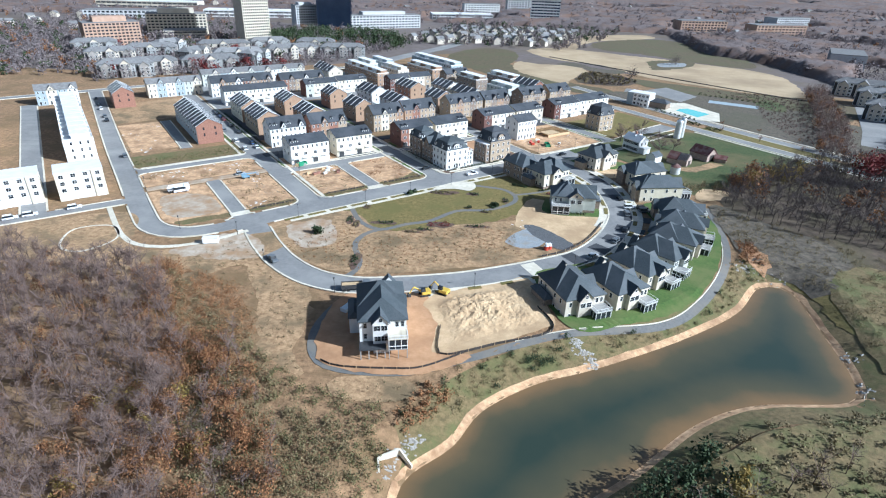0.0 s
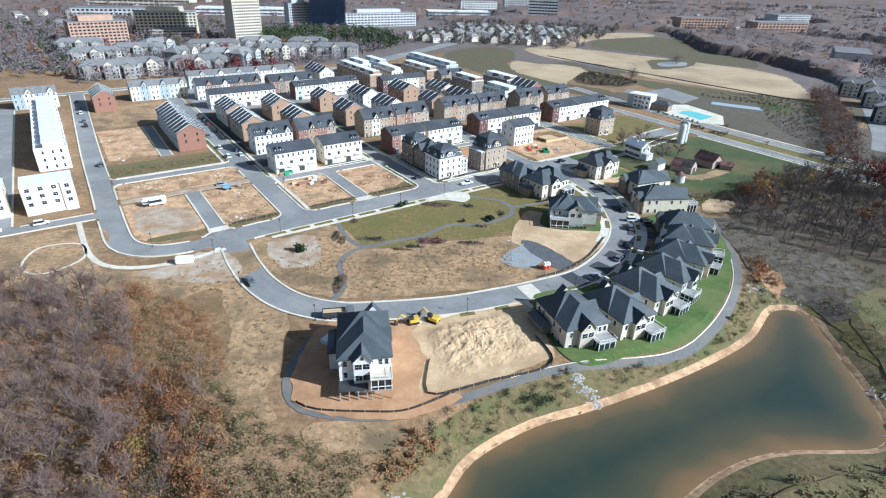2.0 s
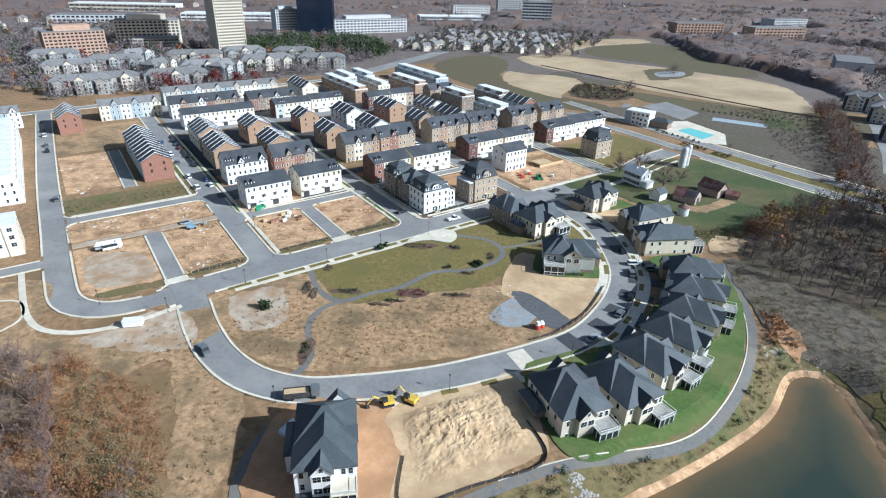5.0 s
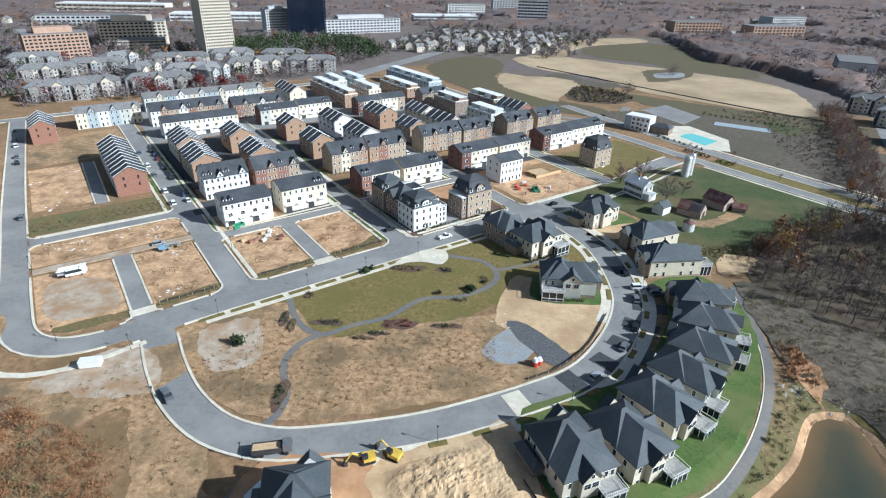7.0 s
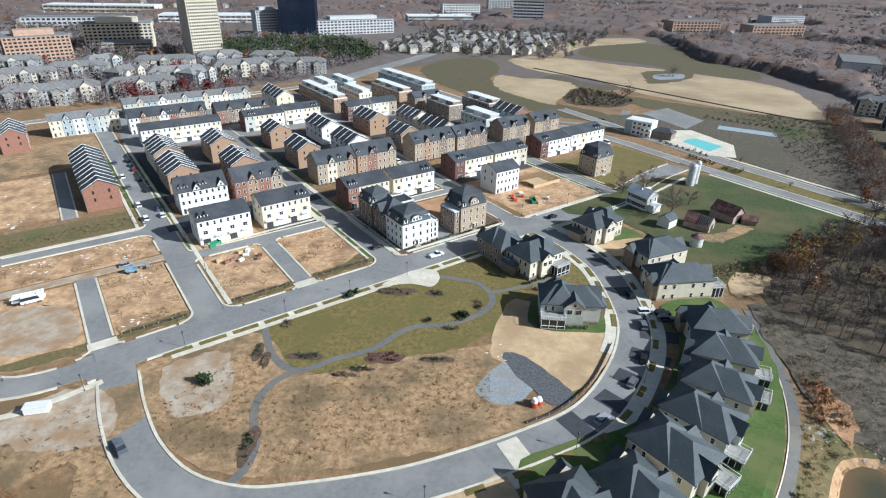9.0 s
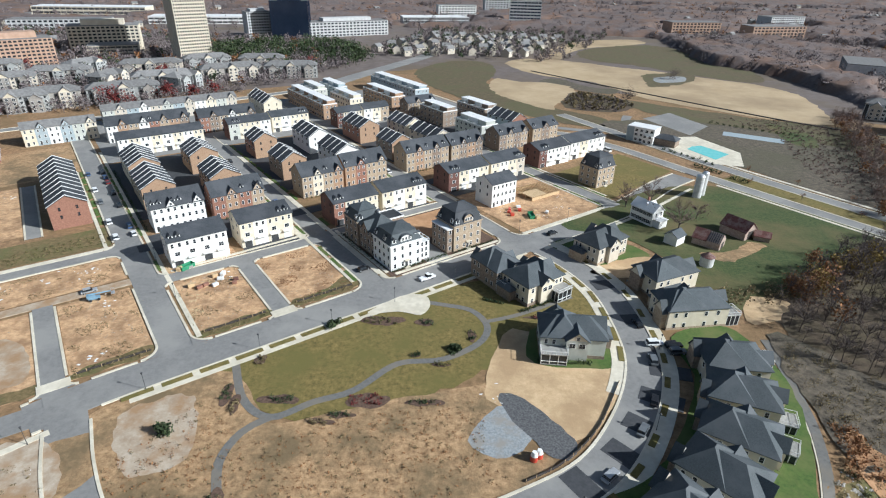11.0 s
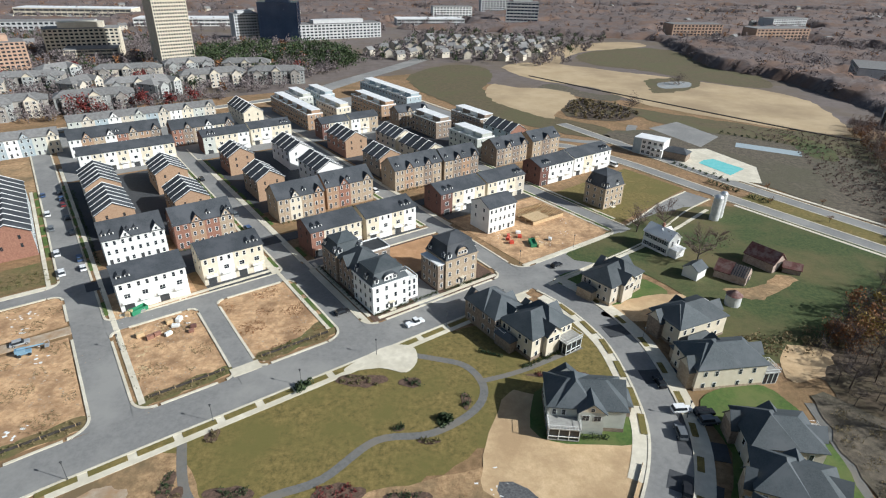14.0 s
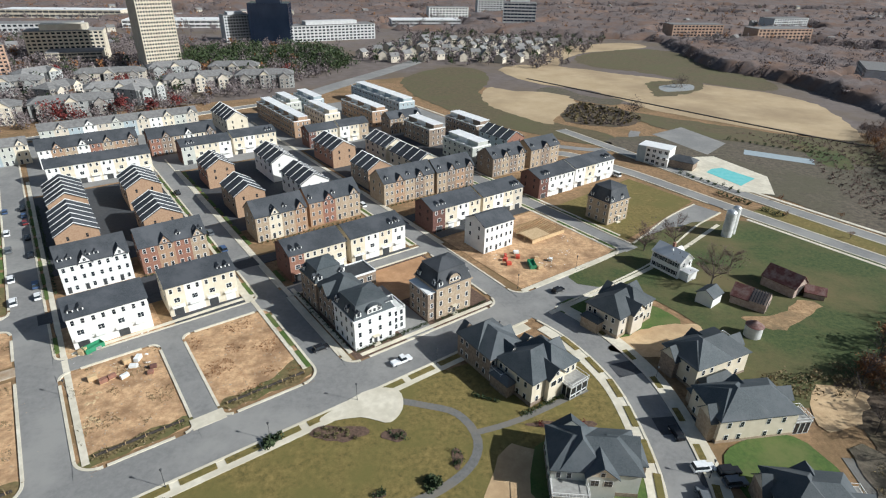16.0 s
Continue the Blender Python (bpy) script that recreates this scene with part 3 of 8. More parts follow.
for a, b in ((81, 130), (141, 190), (202, 250), (257, 310)):
    patch("row_ground", uvp((a, 296), (b, 296), (b, 376), (a, 376)), M["dark_asphalt"], "dark paved alleys between house rows", smooth=False, rough=0.0)
patch("town_ground", uvp((81, 378), (190, 378), (310, 372), (310, 470), (81, 470)), M["asphalt"], "grey paving round the far rows", smooth=False, rough=0.0)
patch("building_site", uvp((201, 205), (248, 205), (248, 248), (201, 248)), M["lot"], "bare soil of a building site", smooth=False, rough=0.0)
patch("front_lawn", uvp((141, 203), (188, 203), (188, 242), (141, 242)), M["mulch"], "planting beds round the mansion houses", smooth=False, rough=0.0)
patch("court_soil", uvp((164, 221), (187, 221), (187, 241), (164, 241)), M["clay"], "bare brown soil behind the mansion houses", smooth=False, rough=0.0)
patch("drive", uvp((156.5, 203), (165.6, 203), (165.6, 232), (156.5, 232)), M["asphalt"], "grey asphalt drive between the mansion houses", smooth=False, rough=0.0)
patch("park_green", uvp((72, 187), (110, 187.5), (160, 187), (168, 174), (160, 160), (150, 150), (120, 150), (98, 152), (84, 168)), M["park"], "park lawn, dry olive green", 3, 0.8)
patch("park_meadow", [(-64, 185), (-40, 200), (-28, 190), (-22, 182), (5, 190), (28, 196), (36, 205), (38, 190), (24, 178), (40, 172), (30, 164), (0, 155), (-25, 151), (-42, 156), (-56, 170)], M["straw"], "dry straw-coloured meadow", 3, 0.6)
patch("stony_ground", [(-57, 184), (-46, 192), (-40, 186), (-38, 172), (-48, 168)], M["pale"], "pale stony ground", 1.2, 0.8)
patch("sand_lot", [(30, 205), (38, 220), (55, 214), (64, 206), (63, 196), (53, 182), (42, 176), (34, 186), (27, 190)], M["sand"], "levelled sand building lot", 3, 0.6)
patch("gravel_pad", [(22, 177), (31, 188), (37, 180), (30, 172)], M["gravel"], "blue-grey gravel pad", 2, 0.5)
patch("dark_gravel", [(30, 190), (36, 190), (46, 176), (40, 172)], M["coal"], "strip of dark gravel", 2, 0.6)
patch("clay_lot", [(-31, 112), (-32, 124), (-27, 139), (-6, 140), (0, 125), (2, 114), (8, 111), (-4, 104), (-20, 104), (-28, 107)], M["clay"], "orange clay round the new house", 2, 0.5)
patch("sand_fill", [(-4, 138), (18, 148), (27, 151), (31, 130), (28, 124), (0, 112), (-1, 125)], M["sand"], "heaped pale sand fill", 2, 0.5)
patch("rear_lawn", [(29, 152), (40, 160), (60, 168), (80, 195), (82, 215), (100, 220), (104.6, 200), (99.6, 180), (87, 156), (70, 137.5), (50, 128), (35, 125)], M["lawn"], "fresh green mown lawn behind the houses", 3, 0.3)
patch("house_grass", [(28, 226), (42, 250), (62, 250), (66, 232), (64, 216), (40, 218)], M["park"], "dry olive grass round the houses", 3, 0.5)
patch("house_lawn", [(41, 203.5), (42, 218), (48, 219.5), (62, 218), (65, 210), (64, 202)], M["lawn"], "green lawn beside the houses", 3, 0.3)
patch("house_lawn", [(58, 268), (66, 278), (86, 274), (92, 262), (72, 250)], M["lawn"], "green lawn beside the houses", 3, 0.5)
patch("clay_track", [(68, 252), (84, 262), (100, 262), (96, 252), (80, 248)], M["sand"], "bare sandy ground", 2, 0.5)
patch("farm_meadow", [(66, 290), (120, 330), (160, 330), (215, 270), (200, 240), (140, 232), (112, 228), (94, 240), (98, 262), (86, 280)], M["meadow"], "short green farm meadow", 6, 1.5)
patch("lot_soil", uvp((-70, 228), (8, 228), (8, 192), (30, 184), (52, 182), (40, 165), (-70, 160)), M["straw"], "bare straw-coloured soil", 3, 0.5)
patch("work_yard", [(-90, 162), (-74, 178), (-62, 170), (-60, 160), (-70, 158)], M["pale"], "pale work yard", 2, 1.0)
patch("bare_field", [(90, 683), (115, 620), (156, 590), (179, 532), (202, 507), (232, 478), (263, 459), (281, 452), (302, 492), (316, 550), (302, 590), (264, 623), (232, 652), (201, 672), (160, 705), (120, 717)], M["field"], "bare tan field stripped of topsoil", 6, 1.5)
patch("bare_field", [(128, 712), (150, 775), (204, 865), (284, 901), (300, 867), (261, 836), (206, 806), (168, 752), (150, 708)], M["field"], "bare tan arm of the stripped field", 6, 1.0)
patch("field_grass", [(202, 795), (296, 844), (334, 744), (331, 636), (307, 599), (266, 629), (231, 676), (182, 722)], M["mound"], "weedy olive grass beyond the bare field", 6, 3)
patch("field_grass", [(205, 596), (218, 632), (262, 640), (254, 606), (228, 582), (202, 572)], M["mound"], "weedy grass round the settling basin", 4, 2)
patch("hollow", [(150, 566), (170, 560), (158, 540), (128, 560), (110, 590), (128, 604)], M["weedy"], "dark weedy hollow beside the field", 3, 1.5)
patch("field_basin", [(221, 615), (250, 624), (243, 600), (217, 592)], M["gravel"], "pale grey settling basin in the field", 3, 0.6)
patch("field_mound", [(-1, 617), (31, 687), (66, 690), (76, 640), (62, 560), (98, 496), (132, 458), (112, 440), (40, 512)], M["mound"], "weedy olive-brown mound beside the field", 6, 2)
patch("soil_heap", [(62, 560), (72, 600), (89, 588), (121, 581), (132, 550), (109, 506), (98, 486), (71, 523)], M["field"], "bare tan soil with a pushed-up bank", 4, 2)
patch("red_brush_ground", [(112, 506), (132, 546), (158, 530), (166, 501), (145, 481), (118, 486)], M["dark_litter"], "dark red-brown brushy ground", 4, 2)
# the slope's darker weedy colour stands in for a cloud's shadow
patch("brown_slope", [(110, 216), (106, 192), (104, 168), (112, 160), (118, 148), (134, 160), (140, 180), (126, 200), (118, 214)], M["weedy"], "brown bare slope above the pond, darkened for cloud shade", 3, 1.2)
patch("pond_bank", [(120, 150), (116, 130), (112, 112), (124, 100), (150, 120), (150, 160), (134, 164)], M["bank_grass"], "grassy strip along the pond dam", 4, 1.0)
patch("far_lawn", [(36, 62), (60, 84), (80, 92), (98, 94), (120, 80), (120, 30), (60, 30)], M["bank_grass"], "grassy shore with scrub", 4, 1.0)
patch("green_strip", uvp((324, 120), (336, 120), (336, 195), (324, 195)), M["park"], "grassy median", smooth=False, rough=0)
patch("green_strip", uvp((256, 208), (314, 216), (314, 250), (256, 246)), M["park"], "rough grass beside the avenue", smooth=False, rough=0)
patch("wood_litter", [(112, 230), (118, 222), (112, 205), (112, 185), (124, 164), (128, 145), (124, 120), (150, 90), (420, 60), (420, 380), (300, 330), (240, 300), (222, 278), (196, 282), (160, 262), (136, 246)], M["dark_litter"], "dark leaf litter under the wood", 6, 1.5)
patch("brown_scrubland", [(168, 480), (160, 520), (196, 496), (250, 462), (300, 436), (300, 400), (240, 350), (212, 300), (206, 336), (204, 380), (206, 430), (190, 460)], M["mound"], "brown rough scrubland beside the field", 5, 2)
patch("bare_clearing", [(114, 236), (126, 234), (118, 224), (108, 222)], M["sand"], "bare sandy clearing", 2, 0.8)
patch("plaza", [(-5, 226), (0, 232), (6, 236.5), (12, 236), (13.5, 231), (11, 225.5), (4, 227)], M["concrete"], "pale paved plaza in the park", 1.5, 0.1, lift=0.16)
patch("path_soil", [(104, 165), (107, 178), (111, 178), (110, 163)], M["clay"], "orange-brown bare soil by the pond", 3, 1.5)
patch("wet_soil", uvp((350, 120), (420, 130), (430, 240), (360, 300), (352, 200)), M["weedy"], "brown rough ground", 4, 2)

# footpaths
P1 = "grey asphalt footpath"
ribbon("pond_path", spline([(-20, 142), (-29, 134), (-33, 121), (-31, 110), (-24, 105), (-8, 104.5), (6, 110), (20, 117), (34, 122.5), (62, 130), (78, 142), (92, 160), (101, 179), (106, 200), (108, 214)], 2.5), 2.3, M["path"], P1, 0.12)
ribbon("park_path", spline([(-37, 204), (-31, 190), (-23, 184), (-14, 189), (-5, 193), (5, 203), (17, 205), (27, 212), (30, 220), (26, 228), (18, 231), (10, 233)], 2.0), 2.0, M["path"], P1, 0.14)
ribbon("park_path", spline([(-23, 184), (-28.2, 179.3), (-30.3, 170.8), (-27.0, 159.2), (-27.5, 152.6), (-29.7, 149.0)], 2.0), 2.0, M["path"], P1, 0.15)
ring = spline([(-127, 163), (-130, 176), (-119, 180), (-112, 170), (-118, 160)], 2.0, True)
ribbon("turning_ring", ring + ring[:1], 0.7, M["concrete"], "pale kerb ring on bare soil", 0.2, "kerb")
ribbon("pond_path_edge", edge(np.array(spline([(20, 117), (34, 122.5), (62, 130), (78, 142), (92, 160), (101, 179), (106, 200)], 2.5)), 1.4), 0.3, M["concrete"], "pale edging of the footpath", 0.14)
ribbon("park_path", spline([(29, 222), (40, 226), (58, 236)], 2.0), 1.6, M["path"], P1, 0.16)

# ---- windows and doors, shared meshes ----
def window_mesh(name, w, h, bars=1):
    bm = bmesh.new()
    box(bm, -w / 2 - 0.1, w / 2 + 0.1, -0.05, 0.06, -h / 2 - 0.1, h / 2 + 0.1, 0)
    n = bars + 1
    for i in range(n):
        a = -w / 2 + i * w / n
        box(bm, a + 0.03, a + w / n - 0.03, -0.08, -0.03, -h / 2, -0.03, 1)
        box(bm, a + 0.03, a + w / n - 0.03, -0.08, -0.03, 0.03, h / 2, 1)
    me = bpy.data.meshes.new(name)
    bm.to_mesh(me)
    bm.free()
    me.materials.append(M["trim"])
    me.materials.append(M["glass"])
    return me


def door_mesh(name, w, h, m):
    bm = bmesh.new()
    box(bm, -w / 2 - 0.1, w / 2 + 0.1, -0.05, 0.06, 0, h + 0.1, 0)
    box(bm, -w / 2, w / 2, -0.08, -0.03, 0, h, 1)
    for k in range(1, 4):
        box(bm, -w / 2 + 0.06, w / 2 - 0.06, -0.1, -0.07, h * k / 4 - 0.4, h * k / 4 + 0.12, 1)
    me = bpy.data.meshes.new(name)
    bm.to_mesh(me)
    bm.free()
    me.materials.append(M["trim"])
    me.materials.append(M[m])
    return me


WIN = window_mesh("window", 0.85, 1.4, 0)
WIN2 = window_mesh("window", 1.55, 1.35, 1)
WINS = window_mesh("window", 0.8, 0.9, 0)
DOOR = door_mesh("door", 1.0, 2.1, "charcoal")
GARAGE = door_mesh("garage_door", 2.6, 2.2, "charcoal")
GARAGE_W = door_mesh("garage_door", 2.6, 2.2, "trim")


def place_on(parent, me, name, side, a, z, L, D):
    """Puts a shared window or door on a wall: side f (front), b (back), l, r; a along that wall."""
    m = {"f": pose(a, 0, z), "b": pose(L - a, D, z, 0, 0, 180), "l": pose(0, D - a, z, 0, 0, -90), "r": pose(L, a, z, 0, 0, 90)}[side]
    share(name, me, parent, m)


def gable_roof(L, D, h, rh, over=0.35, th=0.22, mid=0.5):
    bm = bmesh.new()
    y0, y1, yr = -over, D + over, D * mid
    s0, s1 = rh / yr, rh / (D - yr)
    for a, b, za, zb in ((y0, yr, h - over * s0, h + rh), (yr, y1, h + rh, h - over * s1)):
        solid(bm, [(-over, a, za), (L + over, a, za), (L + over, b, zb), (-over, b, zb), (-over, a, za + th), (L + over, a, za + th), (L + over, b, zb + th), (-over, b, zb + th)],
              [(3, 2, 1, 0), (4, 5, 6, 7), (0, 1, 5, 4), (1, 2, 6, 5), (2, 3, 7, 6), (3, 0, 4, 7)])
    return bm


def wall_prism(x0, x1, D, h, rh, mid=0.5):
    """A house body with gabled ends."""
    bm = bmesh.new()
    p = [(0, 0), (D, 0), (D, h), (D * mid, h + rh), (0, h)]
    solid(bm, [(x0, *q) for q in p] + [(x1, *q) for q in p], [(4, 3, 2, 1, 0), (5, 6, 7, 8, 9), (0, 1, 6, 5), (1, 2, 7, 6), (2, 3, 8, 7), (3, 4, 9, 8), (4, 0, 5, 9)])
    return bm


def front_gable(parent, x, w, h, rise, D, wall, roofm, deep=3.0):
    """A cross gable over the front wall."""
    bm = bmesh.new()
    solid(bm, [(x - w / 2, -0.25, h - 0.3), (x + w / 2, -0.25, h - 0.3), (x, -0.25, h + rise), (x - w / 2, deep, h - 0.3), (x + w / 2, deep, h - 0.3), (x, deep, h + rise)],
          [(0, 1, 2), (5, 4, 3), (0, 3, 4, 1)])
    part("gable_wall", bm, wall, parent)
    bm = bmesh.new()
    for s in (-1, 1):
        e = x + s * (w / 2 + 0.25)
        z = h - 0.3 - 0.25 * (rise + 0.3) / (w / 2)
        solid(bm, [(e, -0.5, z), (x, -0.5, h + rise + 0.02), (x, deep, h + rise + 0.02), (e, deep, z), (e, -0.5, z + 0.2), (x, -0.5, h + rise + 0.22), (x, deep, h + rise + 0.22), (e, deep, z + 0.2)],
              [(0, 1, 2, 3), (7, 6, 5, 4), (0, 4, 5, 1), (1, 5, 6, 2), (2, 6, 7, 3), (3, 7, 4, 0)])
    bmesh.ops.recalc_face_normals(bm, faces=bm.faces)
    part("gable_roof", bm, roofm, parent)
    share("window", WINS, parent, pose(x, -0.27, h + rise * 0.3))


def dormer_mesh():
    bm = bmesh.new()
    box(bm, -0.7, 0.7, 0, 2.2, 0, 1.35, 0)
    solid(bm, [(-0.85, -0.15, 1.3), (0.85, -0.15, 1.3), (0, -0.15, 1.95), (-0.85, 2.4, 1.3), (0.85, 2.4, 1.3), (0, 2.4, 1.95)], [(0, 1, 2), (5, 4, 3), (0, 3, 4, 1), (1, 4, 5, 2), (2, 5, 3, 0)], 1)
    box(bm, -0.42, 0.42, -0.06, 0.02, 0.2, 1.2, 2)
    me = bpy.data.meshes.new("dormer")
    bm.to_mesh(me)
    bm.free()
    for m in ("trim", "shingle", "glass"):
        me.materials.append(M[m])
    return me


DORMER = dormer_mesh()
COLOUR = dict(white="white", cream="cream", beige="beige", tan="tan stone", stone="brown stone", brick="red brick", brick_tan="orange brick", dark_brick="dark brick", blue="blue-grey", sage="sage", weathered="weathered board")


def row_block(u0, u1, v0, v1, h, rh, units, axis="u", front="plain", roofm="shingle", dormers=(), party=False, mid=0.5, levels=3, end_wall=None, label="", back=True):
    """A row of town houses. axis u: the long front faces the main street; v: the gable end does."""
    if axis == "u":
        L, D, m = u1 - u0, v1 - v0, pose(*T(u0, v0), 0, 0, 0, TURN)
    else:
        L, D, m = v1 - v0, u1 - u0, pose(*T(u1, v0), 0, 0, 0, TURN + 90)
    n = len(units)
    names = " and ".join(list(dict.fromkeys(COLOUR[k] for k in units))[:2])
    top = thing("townhouse_row", m, label or f"{names} town house row with dark roof", "townhouses", "town house rows")
    w = L / n
    for i, k in enumerate(units):
        off = 0.0 if i % 2 == 0 else 0.004
        part("wall", wall_prism(i * w, (i + 1) * w, D, h - off, rh - 0.05, mid), M[k], top)
    if end_wall:
        bm = wall_prism(-0.06, -0.003, D - 0.01, h - 0.02, rh - 0.12, mid)
        part("end_wall", bm, M[end_wall], top)
    part("roof", gable_roof(L, D, h, rh, mid=mid), M[roofm], top)
    if party:
        for i in range(n + 1):
            bm = bmesh.new()
            x = min(max(i * w, 0.1), L - 0.1)
            p = [(-0.4, h - 0.35), (D * mid, h + rh + 0.02), (D + 0.4, h - 0.35)]
            solid(bm, [(x - 0.13, y, z + e) for e in (0, 0.45) for y, z in p] + [(x + 0.13, y, z + e) for e in (0, 0.45) for y, z in p],
                  [(0, 1, 4, 3), (1, 2, 5, 4), (6, 9, 10, 7), (7, 10, 11, 8), (3, 4, 10, 9), (4, 5, 11, 10), (0, 3, 9, 6), (2, 8, 11, 5)])
            part("party_parapet", bm, M["trim"], top)
    st = h / levels
    for i in range(n):
        cx = (i + 0.5) * w
        g = front == "gables" and i % 2 == 1
        for s in range(levels):
            z = st * s + st * 0.55
            if s == 0 and front == "garage":
                share("garage_door", GARAGE_W if units[i] in ("white", "cream") and i % 2 else GARAGE, top, pose(cx, 0, 0.02))
                continue
            if s == 0 and front != "garage":
                place_on(top, DOOR, "door", "f", cx - w * 0.22, 0.3, L, D)
                place_on(top, WIN, "window", "f", cx + w * 0.2, z, L, D)
                continue
            if front == "garage" and s == 1:
                place_on(top, WIN2, "window", "f", cx, z, L, D)
            else:
                for q in (-0.24, 0.24):
                    place_on(top, WIN, "window", "f", cx + q * w, z, L, D)
        if g:
            front_gable(top, cx, w * 0.8, h, 2.6, D, M[units[i]], M[roofm])
        elif front == "garage" and units[i] in ("white", "cream"):
            bm = bmesh.new()
            box(bm, cx - w * 0.36, cx + w * 0.36, -1.3, 0.0, st - 0.15, st, 0)
            for x in (cx - w * 0.36, cx + w * 0.36 - 0.06):
                box(bm, x, x + 0.06, -1.3, 0, st + 0.9, st + 0.98, 0)
            box(bm, cx - w * 0.36, cx + w * 0.36, -1.3, -1.24, st + 0.9, st + 0.98, 0)
            for k in range(7):
                x = cx - w * 0.36 + k * w * 0.12
                box(bm, x - 0.02, x + 0.02, -1.29, -1.25, st, st + 0.92, 0)
            part("balcony", bm, M["trim"], top)
    for x in dormers:
        share("dormer", DORMER, top, pose(x * L, D * mid * 0.22, h + rh * 0.22 - 0.35))
    for s in range(1, levels):
        z = st * s + st * 0.55
        for a in (0.28, 0.72):
            place_on(top, WIN, "window", "l", D * a, z, L, D)
            place_on(top, WIN, "window", "r", D * a, z, L, D)
        if back and axis == "v":
            for i in range(n):
                place_on(top, WIN2, "window", "b", (i + 0.5) * w, z, L, D)
    return top


def flat_block(u0, u1, v0, v1, h, units, levels=3, label=""):
    """A modern row with a white membrane roof behind a parapet."""
    L, D = v1 - v0, u1 - u0
    top = thing("townhouse_row", pose(*T(u1, v0), 0, 0, 0, TURN + 90), label or f"flat-roofed {COLOUR[units[0]]} town house row with white roof", "townhouses", "flat-roofed rows")
    n = len(units)
    for i, k in enumerate(units):
        bm = bmesh.new()
        box(bm, i * L / n, (i + 1) * L / n, 0, D, 0, h - 0.004 * (i % 2))
        part("wall", bm, M[k], top)
        bm = bmesh.new()
        box(bm, i * L / n + 0.4, (i + 1) * L / n - 0.4, D * 0.15, D * 0.7, h, h + 2.4)
        part("roof_storey", bm, M["white" if i % 2 else k], top)
        bm = bmesh.new()
        box(bm, i * L / n + 0.25, (i + 1) * L / n - 0.25, D * 0.12, D * 0.73, h + 2.4, h + 2.65)
        part("roof", bm, M["flat_roof"], top)
        bm = bmesh.new()
        x0, x1 = i * L / n + 0.05, (i + 1) * L / n - 0.05
        for b in ((x0, x1, 0.02, 0.22), (x0, x1, D - 0.22, D - 0.02), (x0, x0 + 0.2, 0.22, D - 0.22), (x1 - 0.2, x1, 0.22, D - 0.22)):
            box(bm, *b, h - 0.02, h + 0.6)
        part("parapet", bm, M["trim"], top)
        for s in range(levels):
            z = h / levels * (s + 0.55)
            for q in (0.27, 0.73):
                place_on(top, WIN2, "window", "f", (i + q) * L / n, z, L, D)
                place_on(top, WIN2, "window", "b", L - (i + q) * L / n, z, L, D)
    for s in range(levels):
        for a in (0.25, 0.55, 0.8):
            place_on(top, WIN, "window", "l", D * a, h / levels * (s + 0.55), L, D)
    return top


def hip_roof(x0, x1, y0, y1, h, rise, over=0.5):
    """Hip roof with its ridge along the longer side."""
    bm = bmesh.new()
    a0, a1, b0, b1 = x0 - over, x1 + over, y0 - over, y1 + over
    if y1 - y0 >= x1 - x0:
        k = (a1 - a0) / 2 * 0.8
        r = [((a0 + a1) / 2, b0 + k, h + rise), ((a0 + a1) / 2, b1 - k, h + rise)]
        f = [(0, 1, 4), (1, 2, 5, 4), (2, 3, 5), (3, 0, 4, 5)]
    else:
        k = (b1 - b0) / 2 * 0.8
        r = [(a0 + k, (b0 + b1) / 2, h + rise), (a1 - k, (b0 + b1) / 2, h + rise)]
        f = [(0, 1, 5, 4), (1, 2, 5), (2, 3, 4, 5), (3, 0, 4)]
    solid(bm, [(a0, b0, h), (a1, b0, h), (a1, b1, h), (a0, b1, h)] + r, f + [(3, 2, 1, 0)])
    box(bm, a0 + 0.02, a1 - 0.02, b0 + 0.02, b1 - 0.02, h - 0.22, h - 0.004)
    return bm


def gable_over(x0, x1, y0, y1, h, rise, over=0.4, th=0.2):
    """Gabled roof slabs with the ridge along y; returns roof and gable wall."""
    bm, xm = bmesh.new(), (x0 + x1) / 2
    s = rise / (xm - x0)
    for e, sg in ((x0, -1), (x1, 1)):
        q = e + sg * over
        solid(bm, [(q, y0 - over, h - over * s), (xm, y0 - over, h + rise), (xm, y1, h + rise), (q, y1, h - over * s), (q, y0 - over, h - over * s + th), (xm, y0 - over, h + rise + th), (xm, y1, h + rise + th), (q, y1, h - over * s + th)],
              [(0, 1, 2, 3), (7, 6, 5, 4), (0, 4, 5, 1), (1, 5, 6, 2), (2, 6, 7, 3), (3, 7, 4, 0)])
    bmesh.ops.recalc_face_normals(bm, faces=bm.faces)
    w = bmesh.new()
    solid(w, [(x0, y0, h - 0.01), (x1, y0, h - 0.01), (xm, y0, h + rise - 0.02), (x0, y1, h - 0.01), (x1, y1, h - 0.01), (xm, y1, h + rise - 0.02)], [(0, 1, 2), (5, 4, 3), (0, 3, 4, 1), (1, 4, 5, 2), (2, 5, 3, 0)])
    return bm, w


# rows by the service lane: garage side to the main street
row_block(83, 102, 249, 261, 9.5, 2.6, ["white"] * 4, front="garage", dormers=(0.08, 0.2), mid=0.62, label="white row of town houses with garages below, under construction")
row_block(107, 126.5, 251, 263, 9.5, 2.6, ["cream", "white", "cream", "cream"], front="garage", dormers=(0.8, 0.92), mid=0.62)
row_block(143, 162.5, 250, 262, 9.3, 2.6, ["brick", "cream", "cream", "cream"], front="garage", dormers=(0.1, 0.22), mid=0.62, end_wall="dark_brick")
